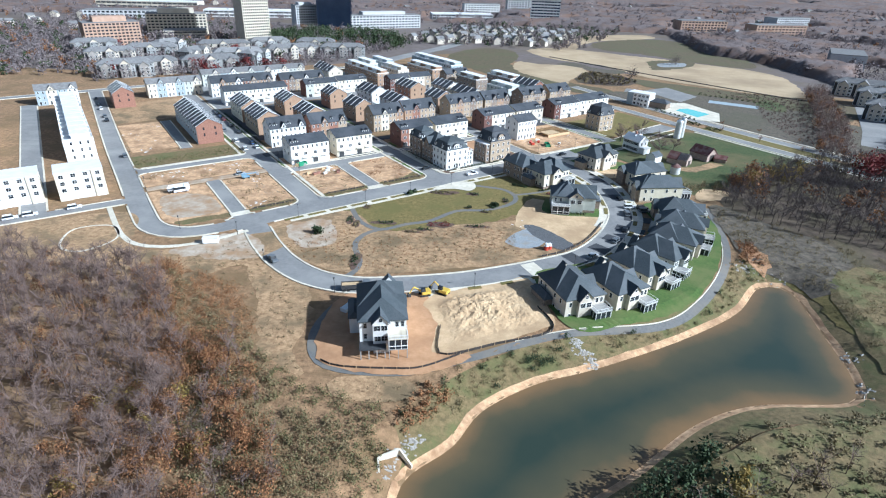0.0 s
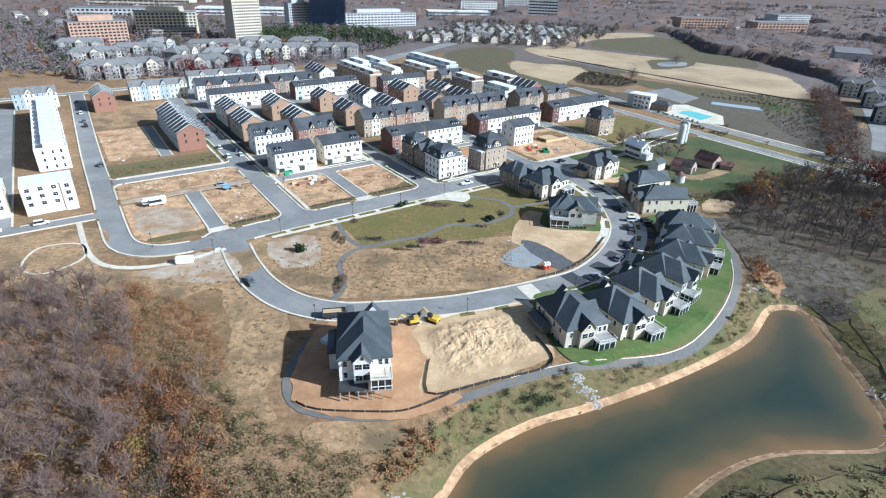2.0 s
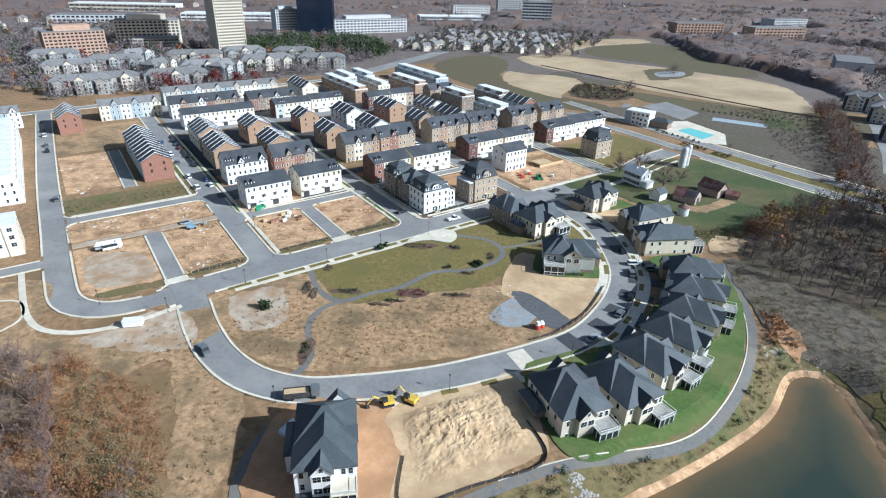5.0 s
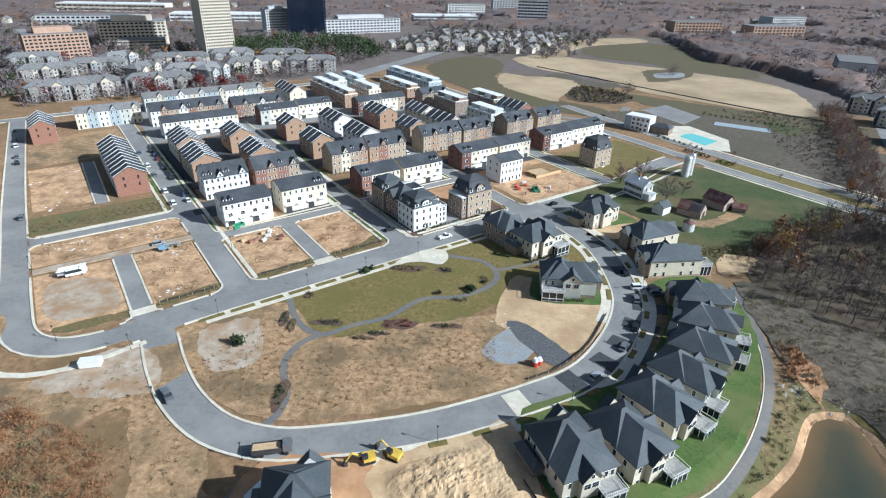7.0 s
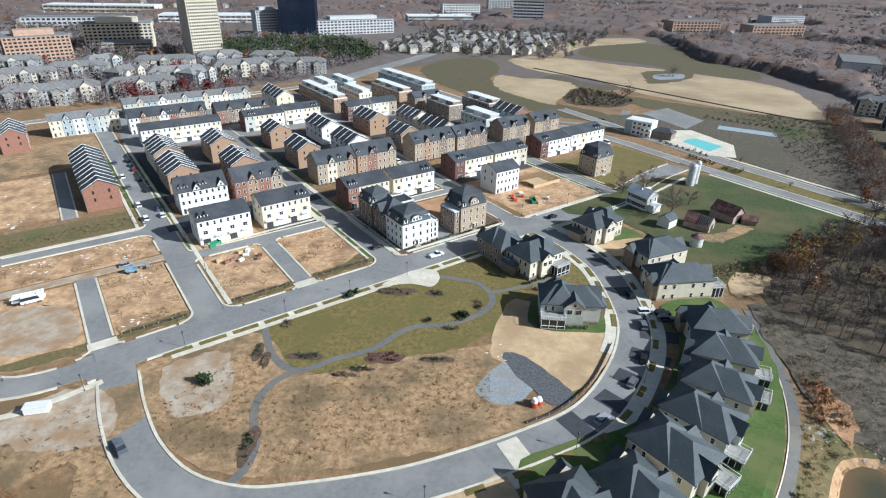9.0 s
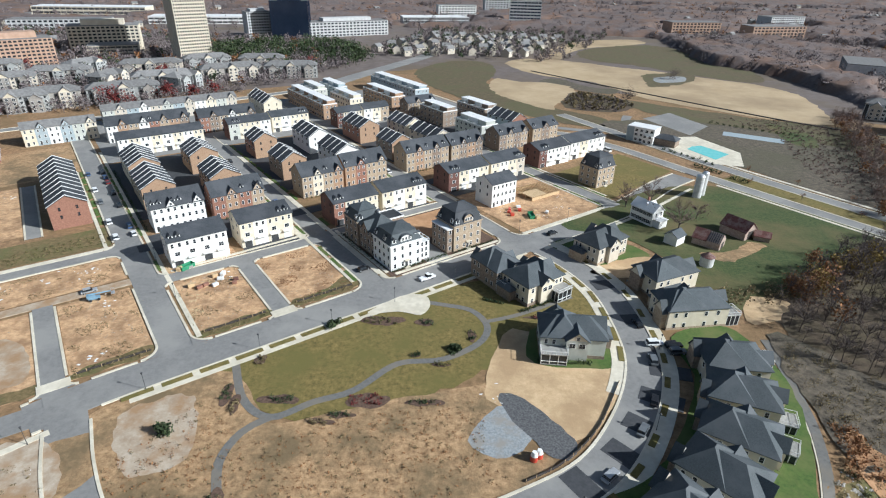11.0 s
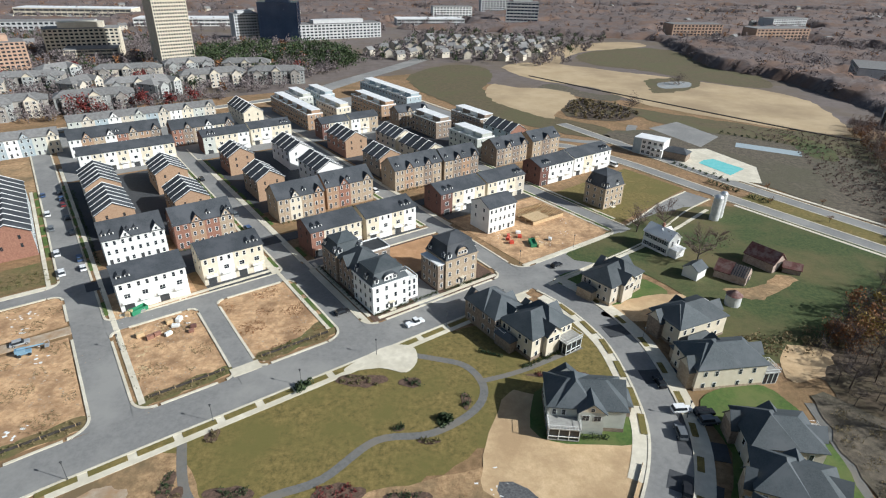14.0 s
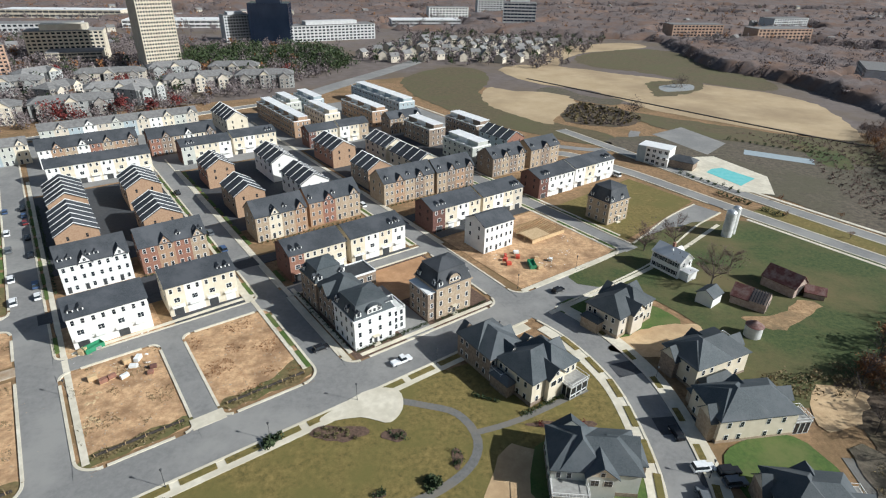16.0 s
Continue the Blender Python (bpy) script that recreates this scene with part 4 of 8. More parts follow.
row_block(164.5, 186, 250, 262, 9.3, 2.6, ["cream", "white", "cream", "white"], front="garage", dormers=(0.78, 0.9), mid=0.62)
row_block(201, 224, 254, 266, 9.2, 2.5, ["dark_brick", "cream", "white", "cream"], front="garage", dormers=(0.15, 0.27), mid=0.62, end_wall="dark_brick")
row_block(225.5, 247, 254, 266, 9.2, 2.5, ["cream", "white", "cream", "beige"], front="garage", dormers=(0.82, 0.92), mid=0.62)
row_block(259, 281, 256, 268, 9.2, 2.5, ["dark_brick", "white", "white", "white"], front="garage", dormers=(0.2, 0.3), mid=0.62, end_wall="dark_brick")
row_block(283, 310, 257, 269, 9.2, 2.5, ["white", "cream", "white", "white"], front="garage", dormers=(0.8, 0.9), mid=0.62)
# second rows, fronts with gables
row_block(84, 103, 281, 293, 9.6, 4.4, ["white"] * 4, front="gables", dormers=(0.06, 0.18, 0.44, 0.56))
row_block(106, 126.5, 281, 293, 9.6, 4.4, ["brick", "brick_tan", "brick", "tan"], front="gables", dormers=(0.6, 0.86, 0.94))
row_block(144, 163.5, 283, 295, 9.8, 4.4, ["tan", "cream", "tan", "brick_tan"], front="gables", dormers=(0.36, 0.6))
row_block(165.5, 187, 285, 297, 9.8, 4.4, ["brick_tan", "brick", "tan", "tan"], front="gables", dormers=(0.05, 0.5))
row_block(199.5, 225, 287, 299, 9.8, 4.4, ["tan", "brick_tan", "tan", "stone", "tan"], front="gables", dormers=(0.08, 0.5, 0.9))
row_block(226, 246.5, 286, 298, 9.8, 4.4, ["tan", "stone", "brick_tan", "stone"], front="gables", dormers=(0.1, 0.6))
row_block(260, 281, 288, 300, 9.4, 4.0, ["stone", "tan", "stone", "tan"], front="gables", dormers=(0.1, 0.55))
row_block(285, 305, 288, 300, 9.4, 4.0, ["tan", "stone", "tan"], front="gables", dormers=(0.1, 0.9))
# rows end-on to the camera, parapets between the roofs
for u0, u1, v0, v1, k, e in ((85, 98, 305.5, 330.5, "tan", "brick_tan"), (85.5, 98.5, 337.5, 362.5, "cream", "brick_tan"), (111.5, 124.5, 303.5, 323.5, "brick_tan", "brick_tan"), (112, 125, 339.5, 359, "brick_tan", "brick_tan"),
                             (145, 157, 308.5, 326.5, "stone", "brick_tan"), (145, 157, 346.5, 362, "brick", "brick_tan"), (171.5, 184, 306.5, 328, "white", "white"), (171.5, 184, 339, 362, "white", "white"),
                             (203, 215.5, 306.5, 323, "stone", "brick_tan"), (203, 215.5, 341.5, 363.5, "brick", "brick_tan"), (226.5, 239, 303, 327, "cream", "cream"), (227, 239.5, 331.5, 352, "cream", "cream"),
                             (287, 299, 308, 331, "blue", "brick"), (53, 66, 304, 360, "blue", "brick"), (26, 38, 408, 432, "brick", "brick")):
    row_block(u0, u1, v0, v1, 9.2, 3.6, [k] * max(3, round((v1 - v0) / 5.5)), axis="v", party=True, end_wall=e, label=f"row of {COLOUR[k]} town houses with parapets between the roofs")
# far rows
row_block(88, 130, 385, 396, 9.2, 2.6, ["white", "cream"] * 4, front="garage")
row_block(87, 130, 415, 426, 9.4, 4.0, ["white", "brick_tan", "tan", "white", "brick", "tan", "brick_tan", "stone"], front="gables", dormers=(0.45, 0.52))
row_block(90, 170, 455, 466, 9.0, 2.6, ["sage", "beige", "blue", "white", "beige", "sage", "blue", "beige", "white", "cream", "sage", "beige"], front="gables", roofm="grey_roof", label="row of pale town houses with grey roofs")
row_block(134, 167, 408, 419, 9.4, 4.0, ["brick", "stone", "tan", "white", "cream", "stone"], front="gables")
row_block(144, 168, 386, 397, 9.2, 2.5, ["sage", "cream", "cream", "white"], front="garage", dormers=(0.15, 0.25), end_wall="dark_brick")
row_block(170, 193, 389, 400, 9.2, 2.5, ["cream", "white", "cream", "cream"], front="garage", dormers=(0.8, 0.9))
row_block(207, 224, 378, 388, 9.2, 2.5, ["dark_brick", "cream", "white", "cream"], front="garage")
row_block(226, 244, 379, 389, 9.2, 2.5, ["white", "cream", "tan"], front="garage")
row_block(258, 280, 378, 388, 9.2, 3.2, ["stone", "tan", "beige", "white"], front="gables")
row_block(178, 190, 425, 455, 9.2, 4.0, ["beige"] * 5, axis="v", party=True, end_wall="cream")
row_block(49, 84, 430, 441, 9.4, 2.8, ["cream", "blue", "white", "blue", "sage", "cream"], front="gables", roofm="grey_roof", label="row of pale blue and cream town houses with grey roof")
row_block(-14, 9, 436, 447, 9.4, 2.8, ["blue", "cream", "blue", "white"], front="gables", roofm="grey_roof", label="row of pale blue and cream town houses with grey roof")
for a in ((208, 218, 400, 460, "brick_tan"), (230, 240, 406, 436, "cream"), (257, 268, 397, 438, "brick_tan"), (284, 296, 409, 475, "blue"), (263, 274, 345, 371, "stone"), (262, 274, 306, 331, "sage"), (289.5, 301, 337, 366, "stone"),
          (222, 232, 445, 470, "sage"), (238, 248, 445, 472, "blue")):
    flat_block(*a[:4], 9.4, [a[4]] * max(3, round((a[3] - a[2]) / 8)))
flat_block(-5, 7.5, 303, 410, 9.8, ["white"] * 12, label="white row of flat-roofed town houses")
flat_block(-46, -34, 300, 390, 9.8, ["white", "cream"] * 5, label="white row of flat-roofed town houses")


def white_block(u0, u1, v0, v1, h):
    L, D = u1 - u0, v1 - v0
    top = thing("apartment_house", pose(*T(u0, v0), 0, 0, 0, TURN), "white and cream flat-roofed apartment house with garages", "apartment house", "white apartment houses")
    for i, k in enumerate(("cream", "white", "white", "cream")):
        bm = bmesh.new()
        box(bm, i * L / 4, (i + 1) * L / 4, 0.0 if k == "cream" else 0.5, D, 0, h - 0.01 * (i % 2))
        part("wall", bm, M[k], top)
        for s in (1, 2, 3):
            share("window", WIN2, top, pose((i + 0.5) * L / 4, 0.0 if k == "cream" else 0.5, s * h / 4 + h * 0.13))
        share("garage_door", GARAGE_W, top, pose((i + 0.5) * L / 4, 0.0 if k == "cream" else 0.5, 0.02))
    bm = bmesh.new()
    box(bm, -0.1, L + 0.1, -0.1, D + 0.1, h, h + 0.3)
    part("roof", bm, M["flat_roof"], top)
    for s in range(1, 4):
        for a in (0.3, 0.7):
            place_on(top, WIN, "window", "l", D * a, s * h / 4 + h * 0.13, L, D)
            place_on(top, WIN, "window", "r", D * a, s * h / 4 + h * 0.13, L, D)


white_block(-10, 6.5, 250, 263, 11.0)
white_block(-31, -15, 252, 265, 11.0)


def mansard(name, u0, u1, v0, v1, h, wall, label, roofm="shingle_grey", mh=4.2, group=""):
    """Three storeys of masonry under a steep mansard roof with dormers."""
    L, D = u1 - u0, v1 - v0
    top = thing(name, pose(*T(u0, v0), 0, 0, 0, TURN), label, "mansion house", group)
    bm = bmesh.new()
    box(bm, 0, L, 0, D, 0, h)
    part("wall", bm, M[wall], top)
    bm = bmesh.new()
    box(bm, -0.35, L + 0.35, -0.35, D + 0.35, h, h + 0.35)
    box(bm, -0.06, L + 0.06, -0.06, D + 0.06, h * 0.34, h * 0.34 + 0.25)
    part("cornice", bm, M["trim" if wall == "white" else "tan"], top)
    bm = bmesh.new()
    i0, i1 = 0.1, 1.5
    r = [(-i0, -i0), (L + i0, -i0), (L + i0, D + i0), (-i0, D + i0)]
    q = [(i1, i1), (L - i1, i1), (L - i1, D - i1), (i1, D - i1)]
    solid(bm, [(*p, h + 0.35) for p in r] + [(*p, h + 0.35 + mh) for p in q], [(3, 2, 1, 0), (4, 5, 6, 7), (0, 1, 5, 4), (1, 2, 6, 5), (2, 3, 7, 6), (3, 0, 4, 7)])
    box(bm, i1 - 0.2, L - i1 + 0.2, i1 - 0.2, D - i1 + 0.2, h + 0.35 + mh, h + 0.55 + mh)
    part("roof", bm, M[roofm], top)
    bm = bmesh.new()
    zt = h + 0.56 + mh
    e, c = i1 - 0.1, min(L, D) / 2 - 0.4
    q = [(e, e), (L - e, e), (L - e, D - e), (e, D - e)]
    rdg = [(L / 2, c + 0.6), (L / 2, D - c - 0.6)] if D > L else [(c + 0.6, D / 2), (L - c - 0.6, D / 2)]
    fc = [(0, 1, 4), (1, 2, 5, 4), (2, 3, 5), (3, 0, 4, 5)] if D > L else [(0, 1, 5, 4), (1, 2, 5), (2, 3, 4, 5), (3, 0, 4)]
    solid(bm, [(*p, zt) for p in q] + [(*p, zt + 1.9) for p in rdg], fc)
    part("upper_roof", bm, M[roofm], top)
    nx, ny = max(2, round(L / 3.2)), max(2, round(D / 3.2))
    for s in range(3):
        z = h / 3 * (s + 0.55)
        for i in range(nx):
            place_on(top, WIN, "window", "f", (i + 0.5) * L / nx, z, L, D)
            place_on(top, WIN, "window", "b", (i + 0.5) * L / nx, z, L, D)
        for i in range(ny):
            place_on(top, WIN, "window", "l", (i + 0.5) * D / ny, z, L, D)
            place_on(top, WIN, "window", "r", (i + 0.5) * D / ny, z, L, D)
    for i in range(0, nx, 2):
        share("dormer", DORMER, top, pose((i + 0.5) * L / nx, 0.1, h + 1.0))
    for i in range(0, ny, 2):
        share("dormer", DORMER, top, pose(0.1, D - (i + 0.5) * D / ny, h + 1.0, 0, 0, -90))
        share("dormer", DORMER, top, pose(L - 0.1, (i + 0.5) * D / ny, h + 1.0, 0, 0, 90))
    bm = bmesh.new()
    box(bm, L / 2 - 1.0, L / 2 + 1.0, -1.2, 0.0, 0, 0.5)
    box(bm, L / 2 - 0.9, L / 2 + 0.9, -1.1, 0.0, 2.9, 3.1)
    part("porch", bm, M["concrete"], top)
    share("door", DOOR, top, pose(L / 2, -0.01, 0.5))
    return top


def arch_dormer(parent, m, w=4.2, h=1.5, wall="white", roofm="shingle_grey"):
    """A wide dormer with an arched roof and three windows."""
    bm = bmesh.new()
    n = 10
    ring = [(math.cos(math.pi * i / n) * w / 2, h * 0.5 + math.sin(math.pi * i / n) * h * 0.75) for i in range(n + 1)]
    pts = [(w / 2, 0.0)] + ring + [(-w / 2, 0.0)]
    k = len(pts)
    solid(bm, [(x, -0.15, z) for x, z in pts] + [(x, 2.2, z) for x, z in pts], [tuple(range(k))[::-1], tuple(range(k, 2 * k))] + [(i, (i + 1) % k, k + (i + 1) % k, k + i) for i in range(k)])
    bmesh.ops.recalc_face_normals(bm, faces=bm.faces)
    part("dormer_wall", bm, M[wall], parent).matrix_basis = m
    bm = bmesh.new()
    arc = [(x * 1.1, (z - h * 0.5) * 1.15 + h * 0.5) for x, z in ring]
    c = len(arc)
    solid(bm, [(x, y, z + e) for y, e in ((-0.4, 0.05), (-0.4, 0.22), (2.3, 0.22), (2.3, 0.05)) for x, z in arc],
          [(r * c + i, r * c + i + 1, ((r + 1) % 4) * c + i + 1, ((r + 1) % 4) * c + i) for r in range(4) for i in range(c - 1)])
    bmesh.ops.recalc_face_normals(bm, faces=bm.faces)
    part("dormer_roof", bm, M[roofm], parent).matrix_basis = m
    for x in (-0.3, 0.0, 0.3):
        share("window", WINS, parent, m @ pose(x * w, -0.16, h * 0.5))


def parapet_terrace(parent, x0, x1, y0, y1, h, wall):
    """A lower wing with a railed roof terrace."""
    bm = bmesh.new()
    box(bm, x0, x1, y0, y1, 0, h)
    part("terrace_wall", bm, M[wall], parent)
    bm = bmesh.new()
    for b in ((x0, x1, y0, y0 + 0.15), (x0, x1, y1 - 0.15, y1), (x1 - 0.15, x1, y0 + 0.15, y1 - 0.15)):
        box(bm, *b, h + 0.9, h + 1.05)
    for i in range(5):
        for y in (y0, y1 - 0.15):
            x = x0 + (x1 - x0 - 0.15) * i / 4
            box(bm, x, x + 0.15, y, y + 0.15, h, h + 0.9)
    part("terrace_rail", bm, M["trim"], parent)
    for s in (0.2, 0.52, 0.84):
        for q in (0.3, 0.7):
            share("window", WIN, parent, pose(x0 + (x1 - x0) * q, y0, h * s + 0.4))
            share("window", WIN, parent, pose(x1, y0 + (y1 - y0) * q, h * s + 0.4, 0, 0, 90))


mh_ = mansard("mansion", 142.6, 154.8, 206.8, 218.5, 9.2, "white", "cream-fronted mansion flats with grey mansard roof", mh=3.2)
arch_dormer(mh_, pose(6.1, 0.2, 10.2))
parapet_terrace(mh_, 12.2, 16.6, 1.6, 8.5, 6.6, "white")
mid_ = thing("mansion", pose(*T(143, 218.6), 0, 0, 0, TURN), "brown stone mansion flats with tall grey hipped roof", "mansion house")
bm = bmesh.new()
box(bm, 0, 10.5, 0, 10.8, 0, 9.4)
part("wall", bm, M["stone"], mid_)
part("roof", hip_roof(0, 10.5, 0, 10.8, 9.4, 4.4, 0.4), M["shingle_grey"], mid_)
r_, w_ = gable_over(0, 4.6, -0.6, 5.2, 9.4, 2.8)
part("side_roof", r_, M["shingle_grey"], mid_).matrix_basis = pose(0, 7.6, 0, 0, 0, -90)
part("side_gable", w_, M["stone"], mid_).matrix_basis = pose(0, 7.6, 0, 0, 0, -90)
for s_ in range(3):
    for q_ in (1.4, 4.0, 6.6, 9.4):
        share("window", WIN, mid_, pose(0, q_, 3.1 * s_ + 1.8, 0, 0, -90))
        share("window", WIN, mid_, pose(10.5, q_, 3.1 * s_ + 1.8, 0, 0, 90))
end_ = mansard("mansion", 142.4, 152.5, 229.6, 240, 9.2, "stone", "brown stone mansion flats with grey mansard roof", mh=3.2)
gw_ = thing("garage_wing", pose(*T(152.7, 231.5), 0, 0, 0, TURN), "flat-roofed brown stone garage wing with dark roof", "garage")
bm = bmesh.new()
box(bm, 0, 10.5, 0, 8, 0, 6.2)
part("wall", bm, M["stone"], gw_)
bm = bmesh.new()
for b_ in ((-0.0, 10.6, -0.1, 0.2), (-0.0, 10.6, 7.8, 8.1), (10.3, 10.6, 0.2, 7.8)):
    box(bm, *b_, 6.2, 6.75)
part("parapet", bm, M["trim"], gw_)
bm = bmesh.new()
box(bm, 0.0, 10.29, 0.21, 7.79, 6.2, 6.4)
part("roof", bm, M["charcoal"], gw_)
for q_ in (2.2, 5.2, 8.2):
    share("garage_door", GARAGE_W, gw_, pose(q_, 0, 0.02))
    share("window", WIN2, gw_, pose(q_, 0, 4.4))
tm_ = mansard("mansion", 168.6, 181, 206.6, 217.5, 9.8, "tan", "tan stone mansion flats with dark mansard roof", "shingle", mh=4.4)
arch_dormer(tm_, pose(6.2, 0.1, 10.6), 3.8, 2.2, "tan", "shingle")
bm = bmesh.new()
box(bm, -2.6, -0.01, 0.6, 10.0, 0, 9.0)
part("brick_bay", bm, M["stone"], tm_)
bm = bmesh.new()
box(bm, -2.75, 0.0, 0.45, 10.15, 9.0, 9.35)
part("bay_roof", bm, M["trim"], tm_)
for s_ in (1.8, 4.9, 8.0):
    share("window", WIN, tm_, pose(-1.3, 0.6, s_))
    for q_ in (2.5, 5.3, 8.2):
        share("window", WIN, tm_, pose(-2.6, q_, s_, 0, 0, -90))
mansard("mansion", 262, 274, 221, 232, 9.0, "tan", "tan and dark brick mansion flats with dark mansard roof", "shingle", 4.8)
top = row_block(206, 219.5, 230, 241, 10.4, 2.6, ["white"] * 3, front="plain", label="white wrapped town house block under construction")
# ---- detached houses ----
def house(x, y, turn, W=12.0, D=16.0, h=8.4, wall="beige", base="stone", roofm="shingle_grey", flip=False, deck=True, label="", stilts=False, lift=0.0):
    """A large detached house; its garden side faces -y, its street side +y."""
    m = pose(x, y, lift, 0, 0, turn) @ pose(-W / 2, -D / 2, 0)
    top = thing("house", m, label or f"large {COLOUR.get(wall, wall)} house with slate-grey hipped roof", "house", "detached houses")
    lv = 3 if h > 7.5 else 2
    st = h / lv
    bm = bmesh.new()
    box(bm, 0, W, 0, D, st * 0.35 if base else 0, h)
    part("wall", bm, M[wall], top)
    if base:
        bm = bmesh.new()
        box(bm, -0.08, W + 0.08, -0.08, D + 0.08, -0.3, st * 0.35)
        part("plinth", bm, M[base], top)
    q = min(W, D)
    part("roof", hip_roof(0, W, 0, D, h, q * 0.32), M[roofm], top)
    bm = bmesh.new()
    y0, ya = D * 0.34, D * 0.68
    if W <= D:
        solid(bm, [(-0.52, y0, h + 0.01), (W + 0.52, y0, h + 0.01), (W + 0.52, D + 0.52, h + 0.01), (-0.52, D + 0.52, h + 0.01), (W * 0.45, ya, h + W * 0.37), (W * 0.55, ya, h + W * 0.37)], [(0, 1, 5, 4), (1, 2, 5), (2, 3, 4, 5), (3, 0, 4), (3, 2, 1, 0)])
    else:
        x0, x1 = (W * 0.08, W * 0.62) if flip else (W * 0.38, W * 0.92)
        solid(bm, [(x0, -0.52, h + 0.01), (x1, -0.52, h + 0.01), (x1, D + 0.52, h + 0.01), (x0, D + 0.52, h + 0.01), ((x0 + x1) / 2, D * 0.36, h + D * 0.37), ((x0 + x1) / 2, D * 0.68, h + D * 0.37)], [(0, 1, 4), (1, 2, 5, 4), (2, 3, 5), (3, 0, 4, 5), (3, 2, 1, 0)])
    part("peak_roof", bm, M[roofm], top)
    fx = (lambda a, b: (W - b, W - a)) if flip else (lambda a, b: (a, b))
    # garden-side bay under its own gable
    a, b = fx(W * 0.28, W * 0.62)
    bm = bmesh.new()
    box(bm, a, b, -1.3, 0.0, 0, h - 0.012)
    part("bay_wall", bm, M[wall], top)
    r, w = gable_over(a, b, -1.3, q * 0.36, h, (b - a) * (0.55 if W <= D else 0.42))
    part("bay_roof", r, M[roofm], top)
    part("bay_gable", w, M["white" if wall == "white" else "cream"], top)
    for s in range(1, lv):
        for q in (0.28, 0.72):
            share("window", WIN2, top, pose(a + (b - a) * q, -1.3, st * (s + 0.5)))
    share("window", WINS, top, pose((a + b) / 2, -1.32, h + 0.7))
    # street-side gable
    a, b = fx(W * 0.5, W * 0.92)
    bm = bmesh.new()
    box(bm, a, b, D, D + 1.5, 0, h - 1.0)
    part("front_wall", bm, M[base or wall], top)
    bm, w = gable_over(W - b, W - a, -1.5, q * 0.3, h - 1.0, (b - a) * (0.6 if W <= D else 0.42))
    for k, q, mm in (("front_roof", bm, roofm), ("front_gable", w, wall)):
        ob = part(k, q, M[mm], top)
        ob.matrix_basis = pose(W, D, 0, 0, 0, 180)
    # side gable dormer
    bm, w = gable_over(0, W * 0.34, -0.3, W * 0.35, h, W * 0.17)
    for k, q, mm in (("side_roof", bm, roofm), ("side_gable", w, wall)):
        ob = part(k, q, M[mm], top)
        ob.matrix_basis = pose(W, D * 0.35, 0, 0, 0, 90)
    # lower wing beside the street, with garage
    a, b = fx(-2.6, 0.0)
    bm = bmesh.new()
    box(bm, a, b, D * 0.45, D * 0.95, 0, h * 0.55)
    part("wing_wall", bm, M[base or wall], top)
    part("wing_roof", hip_roof(a, b, D * 0.45, D * 0.95, h * 0.55, 1.3, 0.35), M[roofm], top)
    for s in range(lv):
        z = st * (s + 0.52)
        for q in (0.12, 0.8, 0.92):
            if not (flip and q < 0.5):
                share("window", WIN, top, pose(*( (W * (1 - q)) if flip else W * q, 0), z))
        for q in (0.12, 0.28, 0.62, 0.82):
            place_on(top, WIN, "window", "l", D * q, z, W, D)
            place_on(top, WIN, "window", "r", D * q, z, W, D)
        for q in (0.2, 0.75):
            place_on(top, WIN, "window", "b", W * q, z, W, D)
    if deck:
        a, b = fx(W * 0.6, W * 1.0)
        zf = st if lv == 3 else 0.5
        zd = zf + st
        for i in range(3):
            bm = bmesh.new()
            px = a + 0.05 + (b - a - 0.25) * i / 2
            box(bm, px, px + 0.16, -3.9, -3.74, -0.3, zf - 0.2)
            part("post", bm, M["deck"], top)
        bm = bmesh.new()
        box(bm, a, b, -4.0, 0.0, zf - 0.2, zf)
        part("porch_floor", bm, M["deck"], top)
        bm = bmesh.new()
        box(bm, a + 0.1, b - 0.1, -3.85, -0.01, zf, zd - 0.2)
        part("insect_screen", bm, M["glass"], top)
        bm = bmesh.new()
        for i in range(4):
            px = a + (b - a - 0.14) * i / 3
            box(bm, px, px + 0.14, -4.0, -3.84, zf, zd - 0.2)
        for i in range(1, 4):
            for px in (a - 0.02, b - 0.12):
                box(bm, px, px + 0.14, -4.0 + i * 1.3, -3.86 + i * 1.3, zf, zd - 0.2)
        box(bm, a - 0.01, b + 0.01, -4.02, -3.86, zf + 0.85, zf + 0.97)
        part("porch_frame", bm, M["trim"], top)
        bm = bmesh.new()
        box(bm, a - 0.15, b + 0.15, -4.15, 0.0, zd - 0.2, zd)
        part("deck", bm, M["cream" if wall == "white" else "deck"], top)
        bm = bmesh.new()
        for zz in (zd + 0.12, zd + 1.0):
            box(bm, a - 0.1, b + 0.1, -4.12, -4.04, zz - 0.04, zz + 0.04)
            for xx in (a - 0.1, b + 0.02):
                box(bm, xx, xx + 0.08, -4.04, 0, zz - 0.04, zz + 0.04)
        for i in range(12):
            px = a - 0.1 + (b - a + 0.14) * i / 11
            box(bm, px, px + 0.06, -4.11, -4.05, zd, zd + 1.0)
        part("railing", bm, M["trim"], top)
    if stilts:
        bm = bmesh.new()
        box(bm, -0.2, W * 0.55, -3.6, 0.0, st - 0.2, st + 0.02)
        part("veranda", bm, M["charcoal"], top)
        for i in range(4):
            bm = bmesh.new()
            px = i * W * 0.17
            box(bm, px, px + 0.25, -3.5, -3.25, -0.3, st - 0.2)
            part("post", bm, M["deck"], top)
    return top


